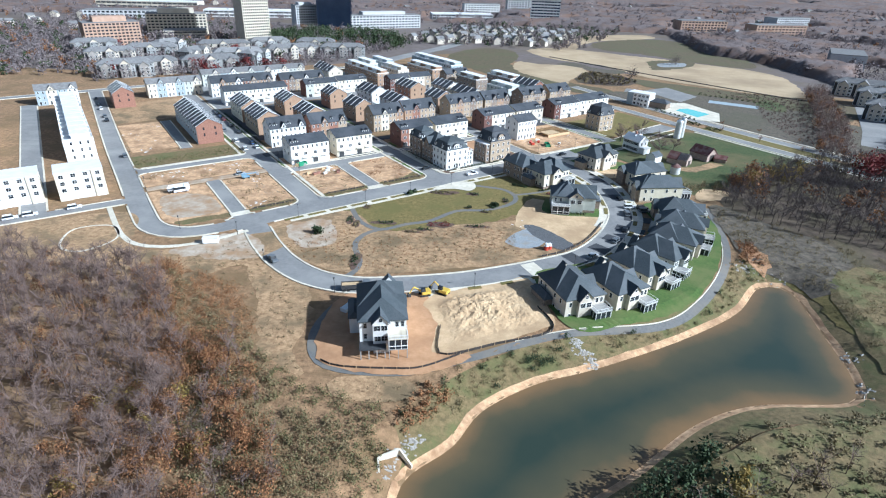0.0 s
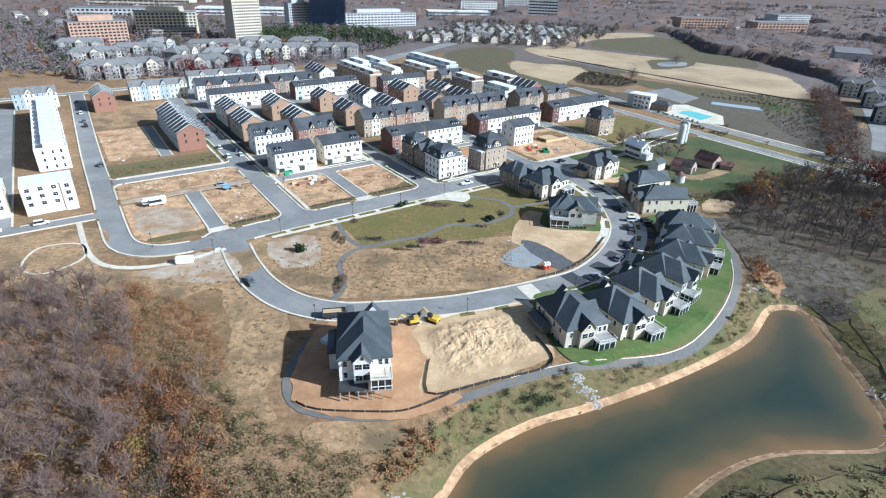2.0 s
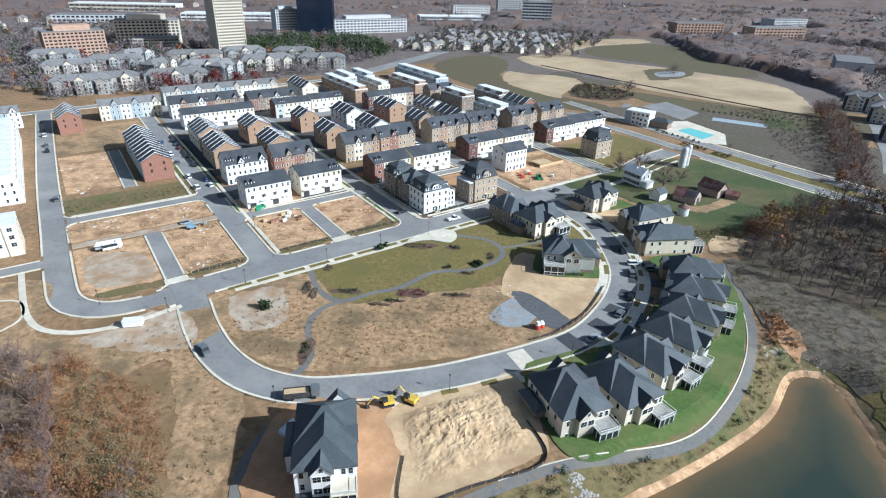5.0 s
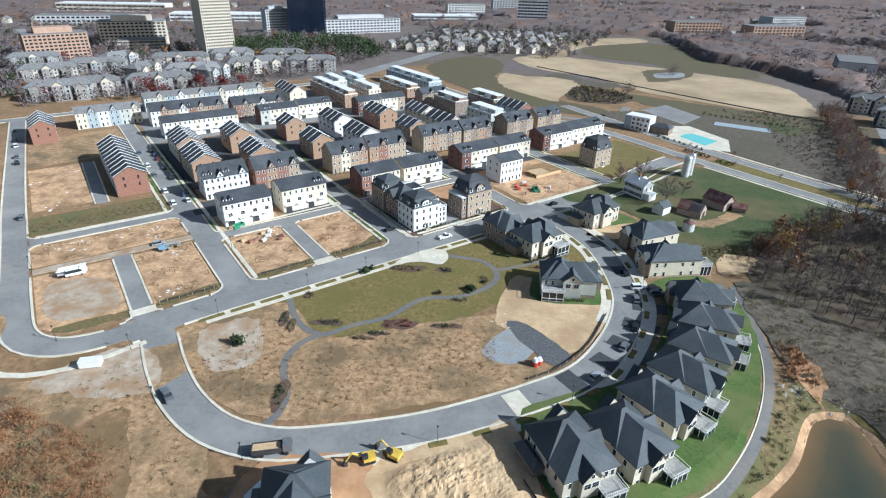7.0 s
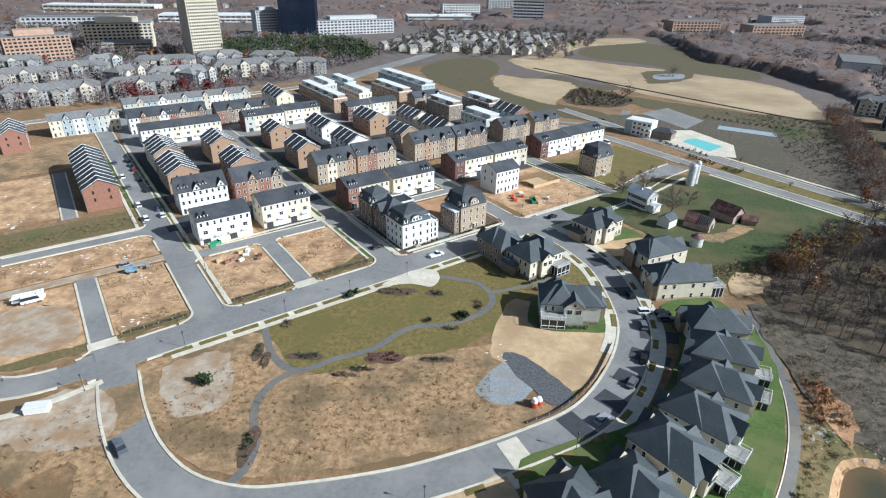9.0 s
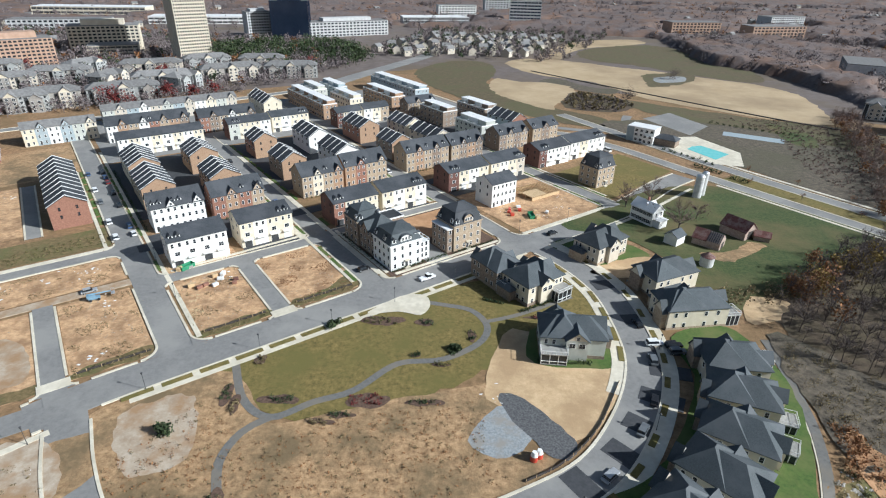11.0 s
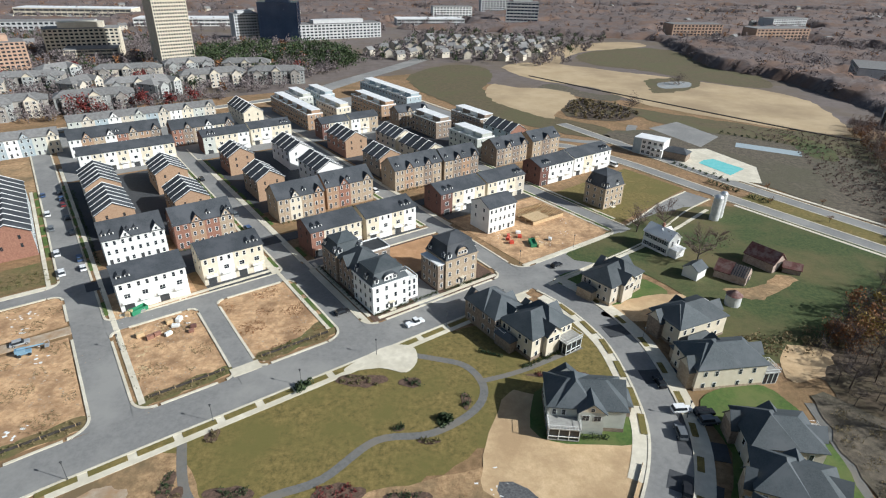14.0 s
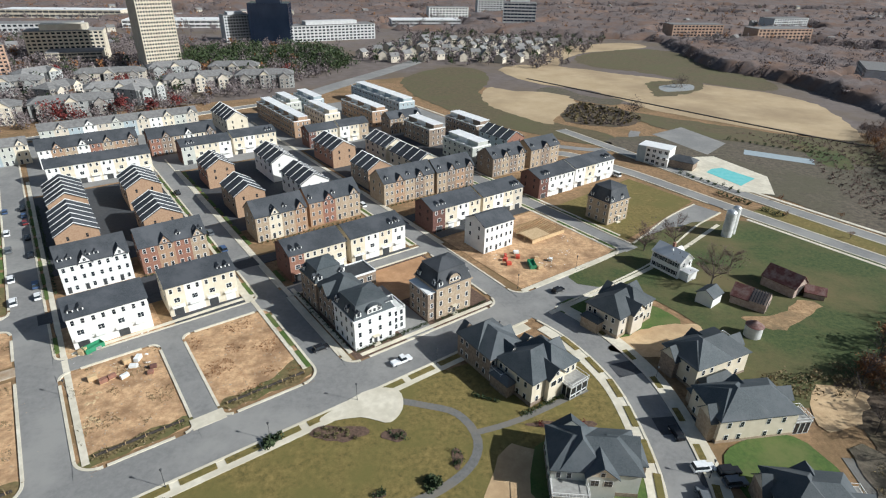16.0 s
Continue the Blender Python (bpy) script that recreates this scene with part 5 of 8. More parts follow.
house(-15.5, 121.5, 9, 11.5, 17.5, 9.2, "white", None, stilts=True, label="new white house on posts with slate-grey roof, unfinished")
for x, y, a, w, d, k, b, f in ((37.4, 139.4, 21, 12.5, 15.4, "beige", "stone", False), (51.1, 143.4, 28, 11.5, 15.4, "cream", "stone", False), (61.7, 154.5, 37, 11.5, 15, "beige", "tan", False), (71.8, 164.6, 44, 11, 15, "sage", "stone", True),
                            (80.5, 175.3, 57, 11, 15, "beige", "stone", False), (87.1, 187.6, 68, 11, 15, "cream", "tan", True), (90.7, 200.4, 83, 11.5, 15, "beige", "stone", False), (90.0, 225.1, 97, 11, 18.5, "cream", "tan", True), (89.7, 243.6, 113, 11, 17.5, "cream", "stone", False)):
    house(x, y, a, w, d, 7.4 if y < 210 else 7.0, k, b, flip=f, lift=-1.7 if y < 210 else -0.4)
house(51.8, 211.4, -6, 17, 11, 6.4, "sage", "stone", flip=True, label="grey-white house with stone gable and slate-grey roof")
house(45.8, 239.2, 35, 15, 12, 7.0, "cream", "stone")
house(35.5, 247.5, 33, 11, 13, 7.0, "stone", "stone", flip=True)
house(74.6, 265.5, 38, 16.5, 11, 6.8, "beige", "tan", deck=False)

# driveways
for x, y, a in ((30, 156, 25), (45, 164, 33), (56, 172, 42), (63, 180.5, 52), (70, 190, 62), (76, 200, 75), (79.5, 209.5, 88), (76, 224, 95), (72, 244, 105)):
    bm = bmesh.new()
    box(bm, -2.6, 2.6, -5.0, 5.5, 0.0, 0.17)
    tagged(mesh_ob("driveway", bm, M["concrete"] if x < 40 else M["dark_asphalt"]), "driveway slab between house and footway", "driveway", kind="structure").matrix_basis = pose(x, y, 0, 0, 0, a)
# planted strips between kerb and footway
for i in range(8, 54, 3):
    p = edge(LOOP, 5.6)[i]
    q = edge(LOOP, 5.6)[i + 1]
    bm = bmesh.new()
    box(bm, -2.1, 2.1, -0.75, 0.75, 0.0, 0.33)
    tagged(mesh_ob("planting_strip", bm, M["park"]), "grass strip between kerb and footway", "verge", kind="structure").matrix_basis = pose(*p, 0, 0, 0, math.degrees(math.atan2(q[1] - p[1], q[0] - p[0])))
    if i < 26:
        p, q = edge(LOOP, -5.6)[i], edge(LOOP, -5.6)[i + 1]
        bm = bmesh.new()
        box(bm, -3.2, 3.2, -0.75, 0.75, 0.0, 0.33)
        tagged(mesh_ob("planting_strip", bm, M["park"]), "grass strip between kerb and footway", "verge", kind="structure").matrix_basis = pose(*p, 0, 0, 0, math.degrees(math.atan2(q[1] - p[1], q[0] - p[0])))
for u in range(62, 186, 9):
    bm = bmesh.new()
    box(bm, -3.6, 3.6, -0.85, 0.85, 0.0, 0.27)
    tagged(mesh_ob("planting_strip", bm, M["park"]), "grass strip between kerb and footway", "verge", kind="structure").matrix_basis = pose(*T(u, 189.75), 0, 0, 0, TURN)
for u in (104, 46):
    bm = bmesh.new()
    box(bm, -3.6, 3.6, -1.8, 1.8, 0.0, 0.29)
    tagged(mesh_ob("driveway", bm, M["concrete"]), "concrete apron at the alley's mouth", "driveway", kind="structure").matrix_basis = pose(*T(u, 204), 0, 0, 0, TURN)
for u0, u1, v0, v1 in ((140.6, 141.8, 207, 246), (143, 188, 204, 205.2), (127, 129.5, 246, 262), (188, 189.5, 250, 263)):
    bm = bmesh.new()
    box(bm, 0, u1 - u0, 0, v1 - v0, 0, 0.26)
    tagged(mesh_ob("footway", bm, M["concrete"]), "concrete footway beside the houses", "footway", kind="structure").matrix_basis = pose(*T(u0, v0), 0, 0, 0, TURN)


# grass strips and second footways of the town streets
bm = bmesh.new()
box(bm, -0.65, 0.65, -3.9, 3.9, 0.0, 0.3)
strip_mesh = bpy.data.meshes.new("planting_strip")
bm.to_mesh(strip_mesh)
bm.free()
strip_mesh.materials.append(M["lawn"])
for u, v0, v1, walk_u in ((68.4, 300, 372, 66.9), (79.0, 250, 380, None), (129.9, 208, 380, 128.8), (141.0, 252, 378, None), (189.6, 250, 378, 188.4), (248.6, 206, 300, 247.6), (257.6, 212, 300, 258.7)):
    v = v0 + 4
    while v < v1:
        if not (262 < v < 278 or 238 < v < 248):
            tagged(new("planting_strip", strip_mesh), "grass strip between kerb and footway", "verge", kind="structure").matrix_basis = pose(*T(u, v), 0, 0, 0, TURN)
        v += 10.5
    if walk_u:
        for a, b in ((v0, 264), (276, v1)):
            if b - a > 8:
                bm = bmesh.new()
                box(bm, -0.6, 0.6, 0, b - a, 0, 0.24)
                tagged(mesh_ob("footway", bm, M["concrete"]), "concrete footway beside the houses", "footway", kind="structure").matrix_basis = pose(*T(walk_u, a), 0, 0, 0, TURN)


# ---- farm ----
def simple_barn(name, x, y, turn, L, D, h, rh, wall, roofm, label, category):
    top = thing(name, pose(x, y, 0, 0, 0, turn) @ pose(-L / 2, -D / 2, 0), label, category)
    part("wall", wall_prism(0, L, D, h, rh - 0.04), M[wall], top)
    part("roof", gable_roof(L, D, h, rh), M[roofm], top)
    return top


fh = simple_barn("farmhouse", 101.8, 295, -59, 11, 6.4, 6.2, 2.6, "white", "flat_roof", "old white farmhouse with pale metal roof", "farmhouse")
for s in (1.8, 4.8):
    for q in (1.5, 3.6, 5.6, 7.6, 9.5):
        share("window", WIN, fh, pose(q, 0, s))
    for q in (2, 5):
        share("window", WIN, fh, pose(11, q, s, 0, 0, 90))
bm = bmesh.new()
box(bm, 4.8, 5.6, 3.0, 3.8, 8.0, 10.3)
part("chimney", bm, M["brick"], fh)
bm = bmesh.new()
box(bm, 11.0, 14.0, 1.0, 5.6, 0, 3.2)
part("porch", bm, M["white"], fh)
bm = bmesh.new()
box(bm, 10.95, 14.3, 0.7, 5.9, 3.2, 3.4)
part("porch_roof", bm, M["flat_roof"], fh)
part("cross_gable", wall_prism(-2.2, 2.2, 4.4, 6.0, 2.2), M["white"], fh).matrix_basis = pose(8, 4.4, 0, 0, 0, 90)
part("cross_roof", gable_roof(4.4, 4.4, 6.05, 2.3), M["flat_roof"], fh).matrix_basis = pose(8, 2.2, 0, 0, 0, 90)
for q in (1.5, 3.6, 5.6, 7.6, 9.5):
    for s in (1.8, 4.8):
        for d in (-0.75, 0.75):
            bm = bmesh.new()
            box(bm, q + d - 0.2, q + d + 0.2, -0.07, 0.0, s - 0.75, s + 0.75)
            part("shutter", bm, M["charcoal"], fh)
simple_barn("shed", 105.8, 275, 38, 5.8, 5.2, 3.6, 1.7, "white", "shingle_grey", "small white shed with grey roof", "shed")
bn = thing("barn", pose(118.5, 274, 0, 0, 0, -42) @ pose(-5, -3.5, 0), "collapsing barn with half its red roof stripped to rafters", "barn")
part("wall", wall_prism(0, 10, 7, 2.8, 2.7), M["weathered"], bn)
part("roof", gable_roof(4.8, 7, 2.85, 2.8), M["red_roof"], bn)
for i in range(7):
    for s in (0, 1):
        bm = bmesh.new()
        tube(bm, (5.3 + i * 0.75, 7 * s - (0.2 if s == 0 else -0.2), 2.95), (5.3 + i * 0.75, 3.5, 5.75), 0.13, 0.13, 4)
        part("rafter", bm, M["charcoal"], bn)
# solid black panel in place of the shade inside the open doorway
bm = bmesh.new()
box(bm, 9.95, 10.04, 2.0, 5.0, 0, 2.6)
part("doorway", bm, M["black"], bn)
for i in range(8):
    bm = bmesh.new()
    box(bm, i * 1.2 + 0.3, i * 1.2 + 0.5, -0.1, 0.02, 0, 2.8)
    part("board", bm, M["weathered"], bn)
bn = simple_barn("barn", 134, 283, -58, 10.5, 7.5, 3.6, 3.2, "weathered", "red_roof", "old barn with rusty red roof and open gable", "barn")
# open gable: its dark inside is a black panel on the wall
bm = bmesh.new()
box(bm, 10.45, 10.56, 2.0, 5.2, 0, 3.4)
part("doorway", bm, M["black"], bn)
simple_barn("barn_annex", 141.5, 278.5, -30, 5.5, 5.0, 2.0, 1.4, "weathered", "red_roof", "low barn annex with sagging red roof", "barn")
tank = thing("water_tank", pose(110.5, 257.5, 0), "round white tank with rusty red conical roof", "tank")
bm = bmesh.new()
tube(bm, (0, 0, 0), (0, 0, 3.6), 2.3, 2.3, 24)
part("tank_wall", bm, M["silo"], tank)
bm = bmesh.new()
tube(bm, (0, 0, 3.6), (0, 0, 5.2), 2.5, 0.1, 24)
part("tank_roof", bm, M["red_roof"], tank)
for dx, dy, hh, rr in ((0, 0, 9.6, 1.9), (3.2, 2.6, 10.4, 1.5)):
    so = thing("silo", pose(134.5 + dx, 321.5 + dy, 0), "pale concrete farm silo with domed metal cap", "silo", "silos")
    bm = bmesh.new()
    tube(bm, (0, 0, 0), (0, 0, hh), rr, rr * 0.97, 24)
    part("shaft", bm, M["silo"], so)
    bm = bmesh.new()
    bmesh.ops.create_uvsphere(bm, u_segments=20, v_segments=10, radius=rr * 1.02)
    for v in bm.verts:
        v.co.z = hh + max(0.0, v.co.z) * 0.75
    part("dome", bm, M["steel"], so)
    for k in range(6):
        bm = bmesh.new()
        tube(bm, (0, 0, 1 + k * 1.4), (0, 0, 1.12 + k * 1.4), rr + 0.03, rr + 0.03, 24)
        part("hoop", bm, M["silo"], so)
patch("barn_yard", [(112, 266), (124, 268), (136, 276), (140, 272), (128, 264), (118, 260)], M["straw"], "bare trodden soil round the barns", 2, 0.8)

# ---- pool and clubhouse ----
patch("pool_deck", [(150, 396), (160, 418), (176, 420), (188, 388), (178, 364), (164, 368), (152, 388)], M["concrete"], "pale concrete pool deck", smooth=False, rough=0, lift=0.1)
bm = bmesh.new()
solid(bm, [(160, 394, 0.32), (168, 375, 0.32), (180, 385, 0.32), (171, 401, 0.32), (165, 399, 0.32)], [(0, 1, 2, 3, 4)])
tagged(mesh_ob("pool_water", bm, M["pool"]), "turquoise swimming pool water", "water", kind="structure")
bm = bmesh.new()
box(bm, -8, 8, -5, 5, 0, 8.5)
box(bm, 2, 8.5, -7, -5, 0, 4.5)
cl = thing("clubhouse", pose(140, 411, 0, 0, 0, -40), "white cubic clubhouse with dark windows beside the pool", "clubhouse")
part("wall", bm, M["white"], cl)
bm = bmesh.new()
box(bm, -8.2, 8.2, -5.2, 5.2, 8.5, 8.9)
part("roof", bm, M["flat_roof"], cl)
bm = bmesh.new()
box(bm, -8.3, -4, -5.3, 5.3, 0.1, 8.4)
part("glazed_stair", bm, M["blue"], cl)
for s in (1.6, 4.4, 7.0):
    for q in (-2.5, 0.5, 3.5, 6.5):
        share("window", WIN2, cl, pose(q, -5.0 if s > 4.5 or q < 2 else -7.0, s))
bm = bmesh.new()
box(bm, -6, 6, -4, 4, 0, 4.2)
pv = thing("pavilion", pose(151, 402, 0, 0, 0, -40), "dark pavilion with grey roof beside the pool", "pavilion")
part("wall", bm, M["stone"], pv)
part("roof", hip_roof(-6, 6, -4, 4, 4.2, 2.2), M["shingle"], pv)
patch("car_park", [(158, 463), (183, 480), (195, 445), (174, 423)], M["asphalt"], "grey asphalt car park", smooth=False, rough=0)
bm = bmesh.new()
box(bm, -17, 17, -5, 5, 0.0, 0.16)
tagged(mesh_ob("tennis_court", bm, M["blue"]), "blue fenced sports court", "sports court", kind="structure").matrix_basis = pose(212, 420, 0.05, 0, 0, -30)
patch("grass_ring", [(240, 400), (252, 430), (240, 455), (232, 430), (230, 405)], M["meadow"], "green grass bank", 3, 1)


# ---- vehicles ----
def car(x, y, turn, paint, kind="car"):
    m = pose(x, y, 0.17, 0, 0, turn)
    L, W, H = {"car": (4.6, 1.85, 1.45), "suv": (4.9, 1.95, 1.75), "pickup": (5.7, 2.0, 1.85), "van": (5.8, 2.1, 2.3)}[kind]
    name = {"car": "car", "suv": "car", "pickup": "pickup_truck", "van": "van"}[kind]
    top = thing(name, m, f"parked {paint[0]} {kind} on the street", "car", "parked cars")
    bm = bmesh.new()
    hb = H * 0.55
    box(bm, -L / 2, L / 2, -W / 2, W / 2, 0.28, hb)
    bmesh.ops.bevel(bm, geom=bm.edges[:], offset=0.12, segments=2, affect="EDGES")
    part("body", bm, paint[1], top)
    bm = bmesh.new()
    c0, c1 = {"car": (-0.38, 0.22), "suv": (-0.47, 0.22), "pickup": (-0.08, 0.25), "van": (-0.48, 0.36)}[kind]
    s = 0.25
    solid(bm, [(c0 * L, -W * 0.47, hb), (c1 * L, -W * 0.47, hb), (c1 * L, W * 0.47, hb), (c0 * L, W * 0.47, hb), (c0 * L + s, -W * 0.4, H), (c1 * L - s * 2, -W * 0.4, H), (c1 * L - s * 2, W * 0.4, H), (c0 * L + s, W * 0.4, H)],
          [(0, 1, 5, 4), (1, 2, 6, 5), (2, 3, 7, 6), (3, 0, 4, 7)])
    part("cabin_glass", bm, M["glass"], top)
    bm = bmesh.new()
    box(bm, c0 * L + s - 0.03, c1 * L - s * 2 + 0.03, -W * 0.41, W * 0.41, H - 0.04, H + 0.04)
    part("roof", bm, paint[1], top)
    for sx in (-0.31, 0.31):
        for sy in (-1, 1):
            bm = bmesh.new()
            tube(bm, (sx * L, sy * (W / 2 - 0.2), 0.33), (sx * L, sy * (W / 2 + 0.02), 0.33), 0.34, 0.34, 12)
            wh = part("wheel", bm, M["tyre"], top)
            bm = bmesh.new()
            tube(bm, (sx * L, sy * (W / 2 + 0.0), 0.33), (sx * L, sy * (W / 2 + 0.04), 0.33), 0.2, 0.18, 8)
            part("rim", bm, M["steel"], wh)
    return top


PAINT = dict(white=mat("white_paint", (0.75, 0.75, 0.75), None, 0.3), black=mat("black_paint", (0.02, 0.02, 0.022), None, 0.25), grey=mat("grey_paint", (0.14, 0.15, 0.16), None, 0.3),
             silver=mat("silver_paint", (0.45, 0.46, 0.47), None, 0.3, metal=0.3), red=mat("red_paint", (0.2, 0.03, 0.03), None, 0.3), blue=mat("blue_paint", (0.06, 0.1, 0.2), None, 0.3))
for x, y, a, k, q in ((12.5, 246.5, 33, "white", "pickup"), (60.5, 281, 34, "black", "car"), (74, 221, 96, "black", "car"), (75.6, 211.5, 5, "white", "suv"), (80.5, 210.5, 5, "black", "suv"), (80.5, 207.8, 5, "grey", "suv"), (72.5, 204.5, 85, "grey", "suv"),
                   (67.5, 189, 66, "black", "car"), (61.5, 179.5, 52, "grey", "car"), (50.5, 167, 40, "silver", "car"), (-55, 158, -50, "grey", "pickup"), (-109, 214.5, 34, "white", "van"), (-92, 237, 34, "silver", "car"), (112, 388, 120, "white", "van"), (-9, 252, 34, "black", "car")):
    car(x, y, a, (k, PAINT[k]), q)
rg = random.Random(4)
for v in range(284, 372, 8):
    for u, ok in ((71, 0.45), (77, 0.6), (131.8, 0.25), (191.5, 0.3)):
        if rg.random() < ok:
            k = rg.choice(["white", "black", "grey", "silver", "blue", "red"])
            car(*T(u, v), TURN + 90, (k, PAINT[k]), rg.choice(["car", "suv"]))
for v in range(215, 420, 11):
    if rg.random() < 0.4:
        k = rg.choice(["white", "black", "grey", "silver"])
        car(*T(18.3, v + 40), TURN + 90, (k, PAINT[k]), rg.choice(["car", "suv"]))
for u in (-50, -42, -26, -20, -6):
    k = rg.choice(["white", "black", "grey"])
    car(*T(u, 239.5), TURN, (k, PAINT[k]), "suv")


def lorry(x, y, turn, label, bed, load=None, pump=False):
    top = thing("lorry", pose(x, y, 0.16, 0, 0, turn), label, "lorry")
    bm = bmesh.new()
    box(bm, 2.2, 4.2, -1.2, 1.2, 0.7, 2.9)
    bmesh.ops.bevel(bm, geom=bm.edges[:], offset=0.15, segments=2, affect="EDGES")
    part("cab", bm, PAINT["white" if pump else "grey"], top)
    bm = bmesh.new()
    box(bm, 4.1, 4.22, -1.0, 1.0, 1.8, 2.6)
    part("windscreen", bm, M["glass"], top)
    bm = bmesh.new()
    box(bm, -4.2, 2.0, -1.25, 1.25, 0.9, 1.2)
    for b in ((-4.2, 2.0, -1.25, -1.12), (-4.2, 2.0, 1.12, 1.25), (-4.2, -4.07, -1.12, 1.12), (1.87, 2.0, -1.12, 1.12)):
        box(bm, *b, 1.2, 2.2 if not pump else 1.5)
    part("bed", bm, bed, top)
    if pump:
        for k in range(3):
            bm = bmesh.new()
            box(bm, -4.4 + k * 0.4, 3.6 - k * 0.5, -0.8 + k * 0.55, -0.45 + k * 0.55, 1.9 + k * 0.35, 2.25 + k * 0.35)
            part("boom", bm, M["trim"], top)
    elif load:
        bm = bmesh.new()
        box(bm, -4.0, 1.8, -1.1, 1.1, 1.2, 1.9)
        part("load", bm, load, top)
    for sx in (-3.3, -2.2, 2.9):
        for sy in (-1, 1):
            bm = bmesh.new()
            tube(bm, (sx, sy * 0.95, 0.5), (sx, sy * 1.25, 0.5), 0.5, 0.5, 14)
            part("wheel", bm, M["tyre"], top)
    return top


lorry(-110, 214.8, 30, "white concrete pump lorry with folded boom", M["steel"], pump=True)
lorry(-25.5, 141.5, 10, "flatbed lorry loaded with timber", M["charcoal"], M["wood"])


def digger(x, y, turn, label):
    top = thing("excavator", pose(x, y, 0.02, 0, 0, turn), label, "excavator", "yellow machines")
    for sy in (-1, 1):
        bm = bmesh.new()
        box(bm, -1.6, 1.6, sy * 0.95 - 0.28, sy * 0.95 + 0.28, 0, 0.8)
        bmesh.ops.bevel(bm, geom=bm.edges[:], offset=0.2, segments=2, affect="EDGES")
        part("track", bm, M["tyre"], top)
    bm = bmesh.new()
    box(bm, -1.7, 1.0, -1.1, 1.1, 0.85, 1.8)
    part("engine_house", bm, M["yellow"], top)
    bm = bmesh.new()
    box(bm, 0.0, 1.3, 0.2, 1.1, 1.8, 2.8)
    part("cab", bm, M["glass"], top)
    bm = bmesh.new()
    tube(bm, (1.0, -0.3, 1.5), (3.2, -0.3, 3.2), 0.25, 0.2)
    tube(bm, (3.2, -0.3, 3.2), (4.6, -0.3, 1.2), 0.2, 0.15)
    part("arm", bm, M["yellow"], top)
    bm = bmesh.new()
    box(bm, 4.2, 5.0, -0.8, 0.2, 0.3, 1.2)
    part("bucket", bm, M["charcoal"], top)


digger(-5, 139.5, 200, "yellow excavator parked on the sand")
digger(0.5, 140.5, 150, "yellow wheel loader parked on the sand")
# closed pale box standing for a small dumpster
bm = bmesh.new()
box(bm, -2.5, 2.5, -1.1, 1.1, 0.4, 2.2)
box(bm, -2.6, 2.6, -1.2, 1.2, 2.2, 2.32)
tl = thing("site_trailer", pose(-79, 169, 0, 0, 0, 12), "small pale dumpster on bare soil, as a closed box", "trailer")
part("body", bm, M["white"], tl)
bm = bmesh.new()
box(bm, -2.1, 2.1, -0.9, 0.9, 0.0, 0.4)
part("skirt", bm, M["deck"], tl)
bm = bmesh.new()
box(bm, -2.2, 2.2, -1.0, 1.0, 0.0, 1.3)
tg = thing("storage_tub", pose(-26, 131, 0, 0, 0, 60), "white storage tub on orange clay", "container")
part("tub", bm, M["white"], tg)
for x, y, hh in ((35.5, 171.5, 2.6), (36.8, 172.4, 2.2)):
    b = thing("site_tank", pose(x, y, 0), "red and white fuel tank at the gravel pad", "tank")
    bm = bmesh.new()
    tube(bm, (0, 0, 0), (0, 0, hh * 0.6), 0.8, 0.8, 16)
    part("drum", bm, M["red"], b)
    bm = bmesh.new()
    tube(bm, (0, 0, hh * 0.6), (0, 0, hh), 0.8, 0.5, 16)
    part("cap", bm, M["trim"], b)


# ---- building-site clutter ----
def pallet(x, y, turn, m, label, size=(1.6, 1.1, 1.2)):
    top = thing("pallet_stack", pose(x, y, 0.05, 0, 0, turn), label, "pallet", "material stacks")
    bm = bmesh.new()
    for k in (-0.4, 0, 0.4):
        box(bm, -size[0] / 2, size[0] / 2, k * size[1] - 0.07, k * size[1] + 0.07, 0, 0.12)
    box(bm, -size[0] / 2, size[0] / 2, -size[1] / 2, size[1] / 2, 0.12, 0.16)
    part("pallet", bm, M["wood"], top)
    bm = bmesh.new()
    box(bm, -size[0] / 2 + 0.03, size[0] / 2 - 0.03, -size[1] / 2 + 0.03, size[1] / 2 - 0.03, 0.17, size[2])
    bmesh.ops.bevel(bm, geom=bm.edges[:], offset=0.06, segments=1, affect="EDGES")
    part("load", bm, m, top)


rg = random.Random(11)
for u, v, m, l in ((87, 231, "brick", "red brick pallet on the bare lot"), (89, 231.5, "brick", "red brick pallet on the bare lot"), (91.5, 230, "trim", "wrapped white block pallet"), (94, 233, "trim", "wrapped white block pallet"), (95.5, 235.5, "trim", "wrapped white block pallet"),
                   (97, 228, "brick", "red brick pallet on the bare lot"), (98, 229.8, "dark_brick", "dark brick pallet on the bare lot"), (85, 233.5, "wood", "timber stack on the bare lot"), (93, 236, "wood", "timber stack on the bare lot"), (84.5, 246.5, "wood", "timber stack by the new row"), (88, 246.3, "deck", "board stack by the new row"),
                   (209, 222, "red", "red-wrapped pallet on the site"), (211, 224, "red", "red-wrapped pallet on the site"), (214, 221, "red", "red-wrapped pallet on the site"), (216, 224, "trim", "wrapped pallet on the site"), (208, 219, "red", "red-wrapped pallet on the site"), (219, 217, "wood", "timber stack on the site"), (222, 213, "trim", "pale board stack on the site"), (215, 211, "wood", "timber stack on the site")):
    pallet(*T(u, v), rg.uniform(0, 90), M[m], l, (rg.uniform(1.4, 2.2), rg.uniform(1.0, 1.5), rg.uniform(0.9, 1.5)))
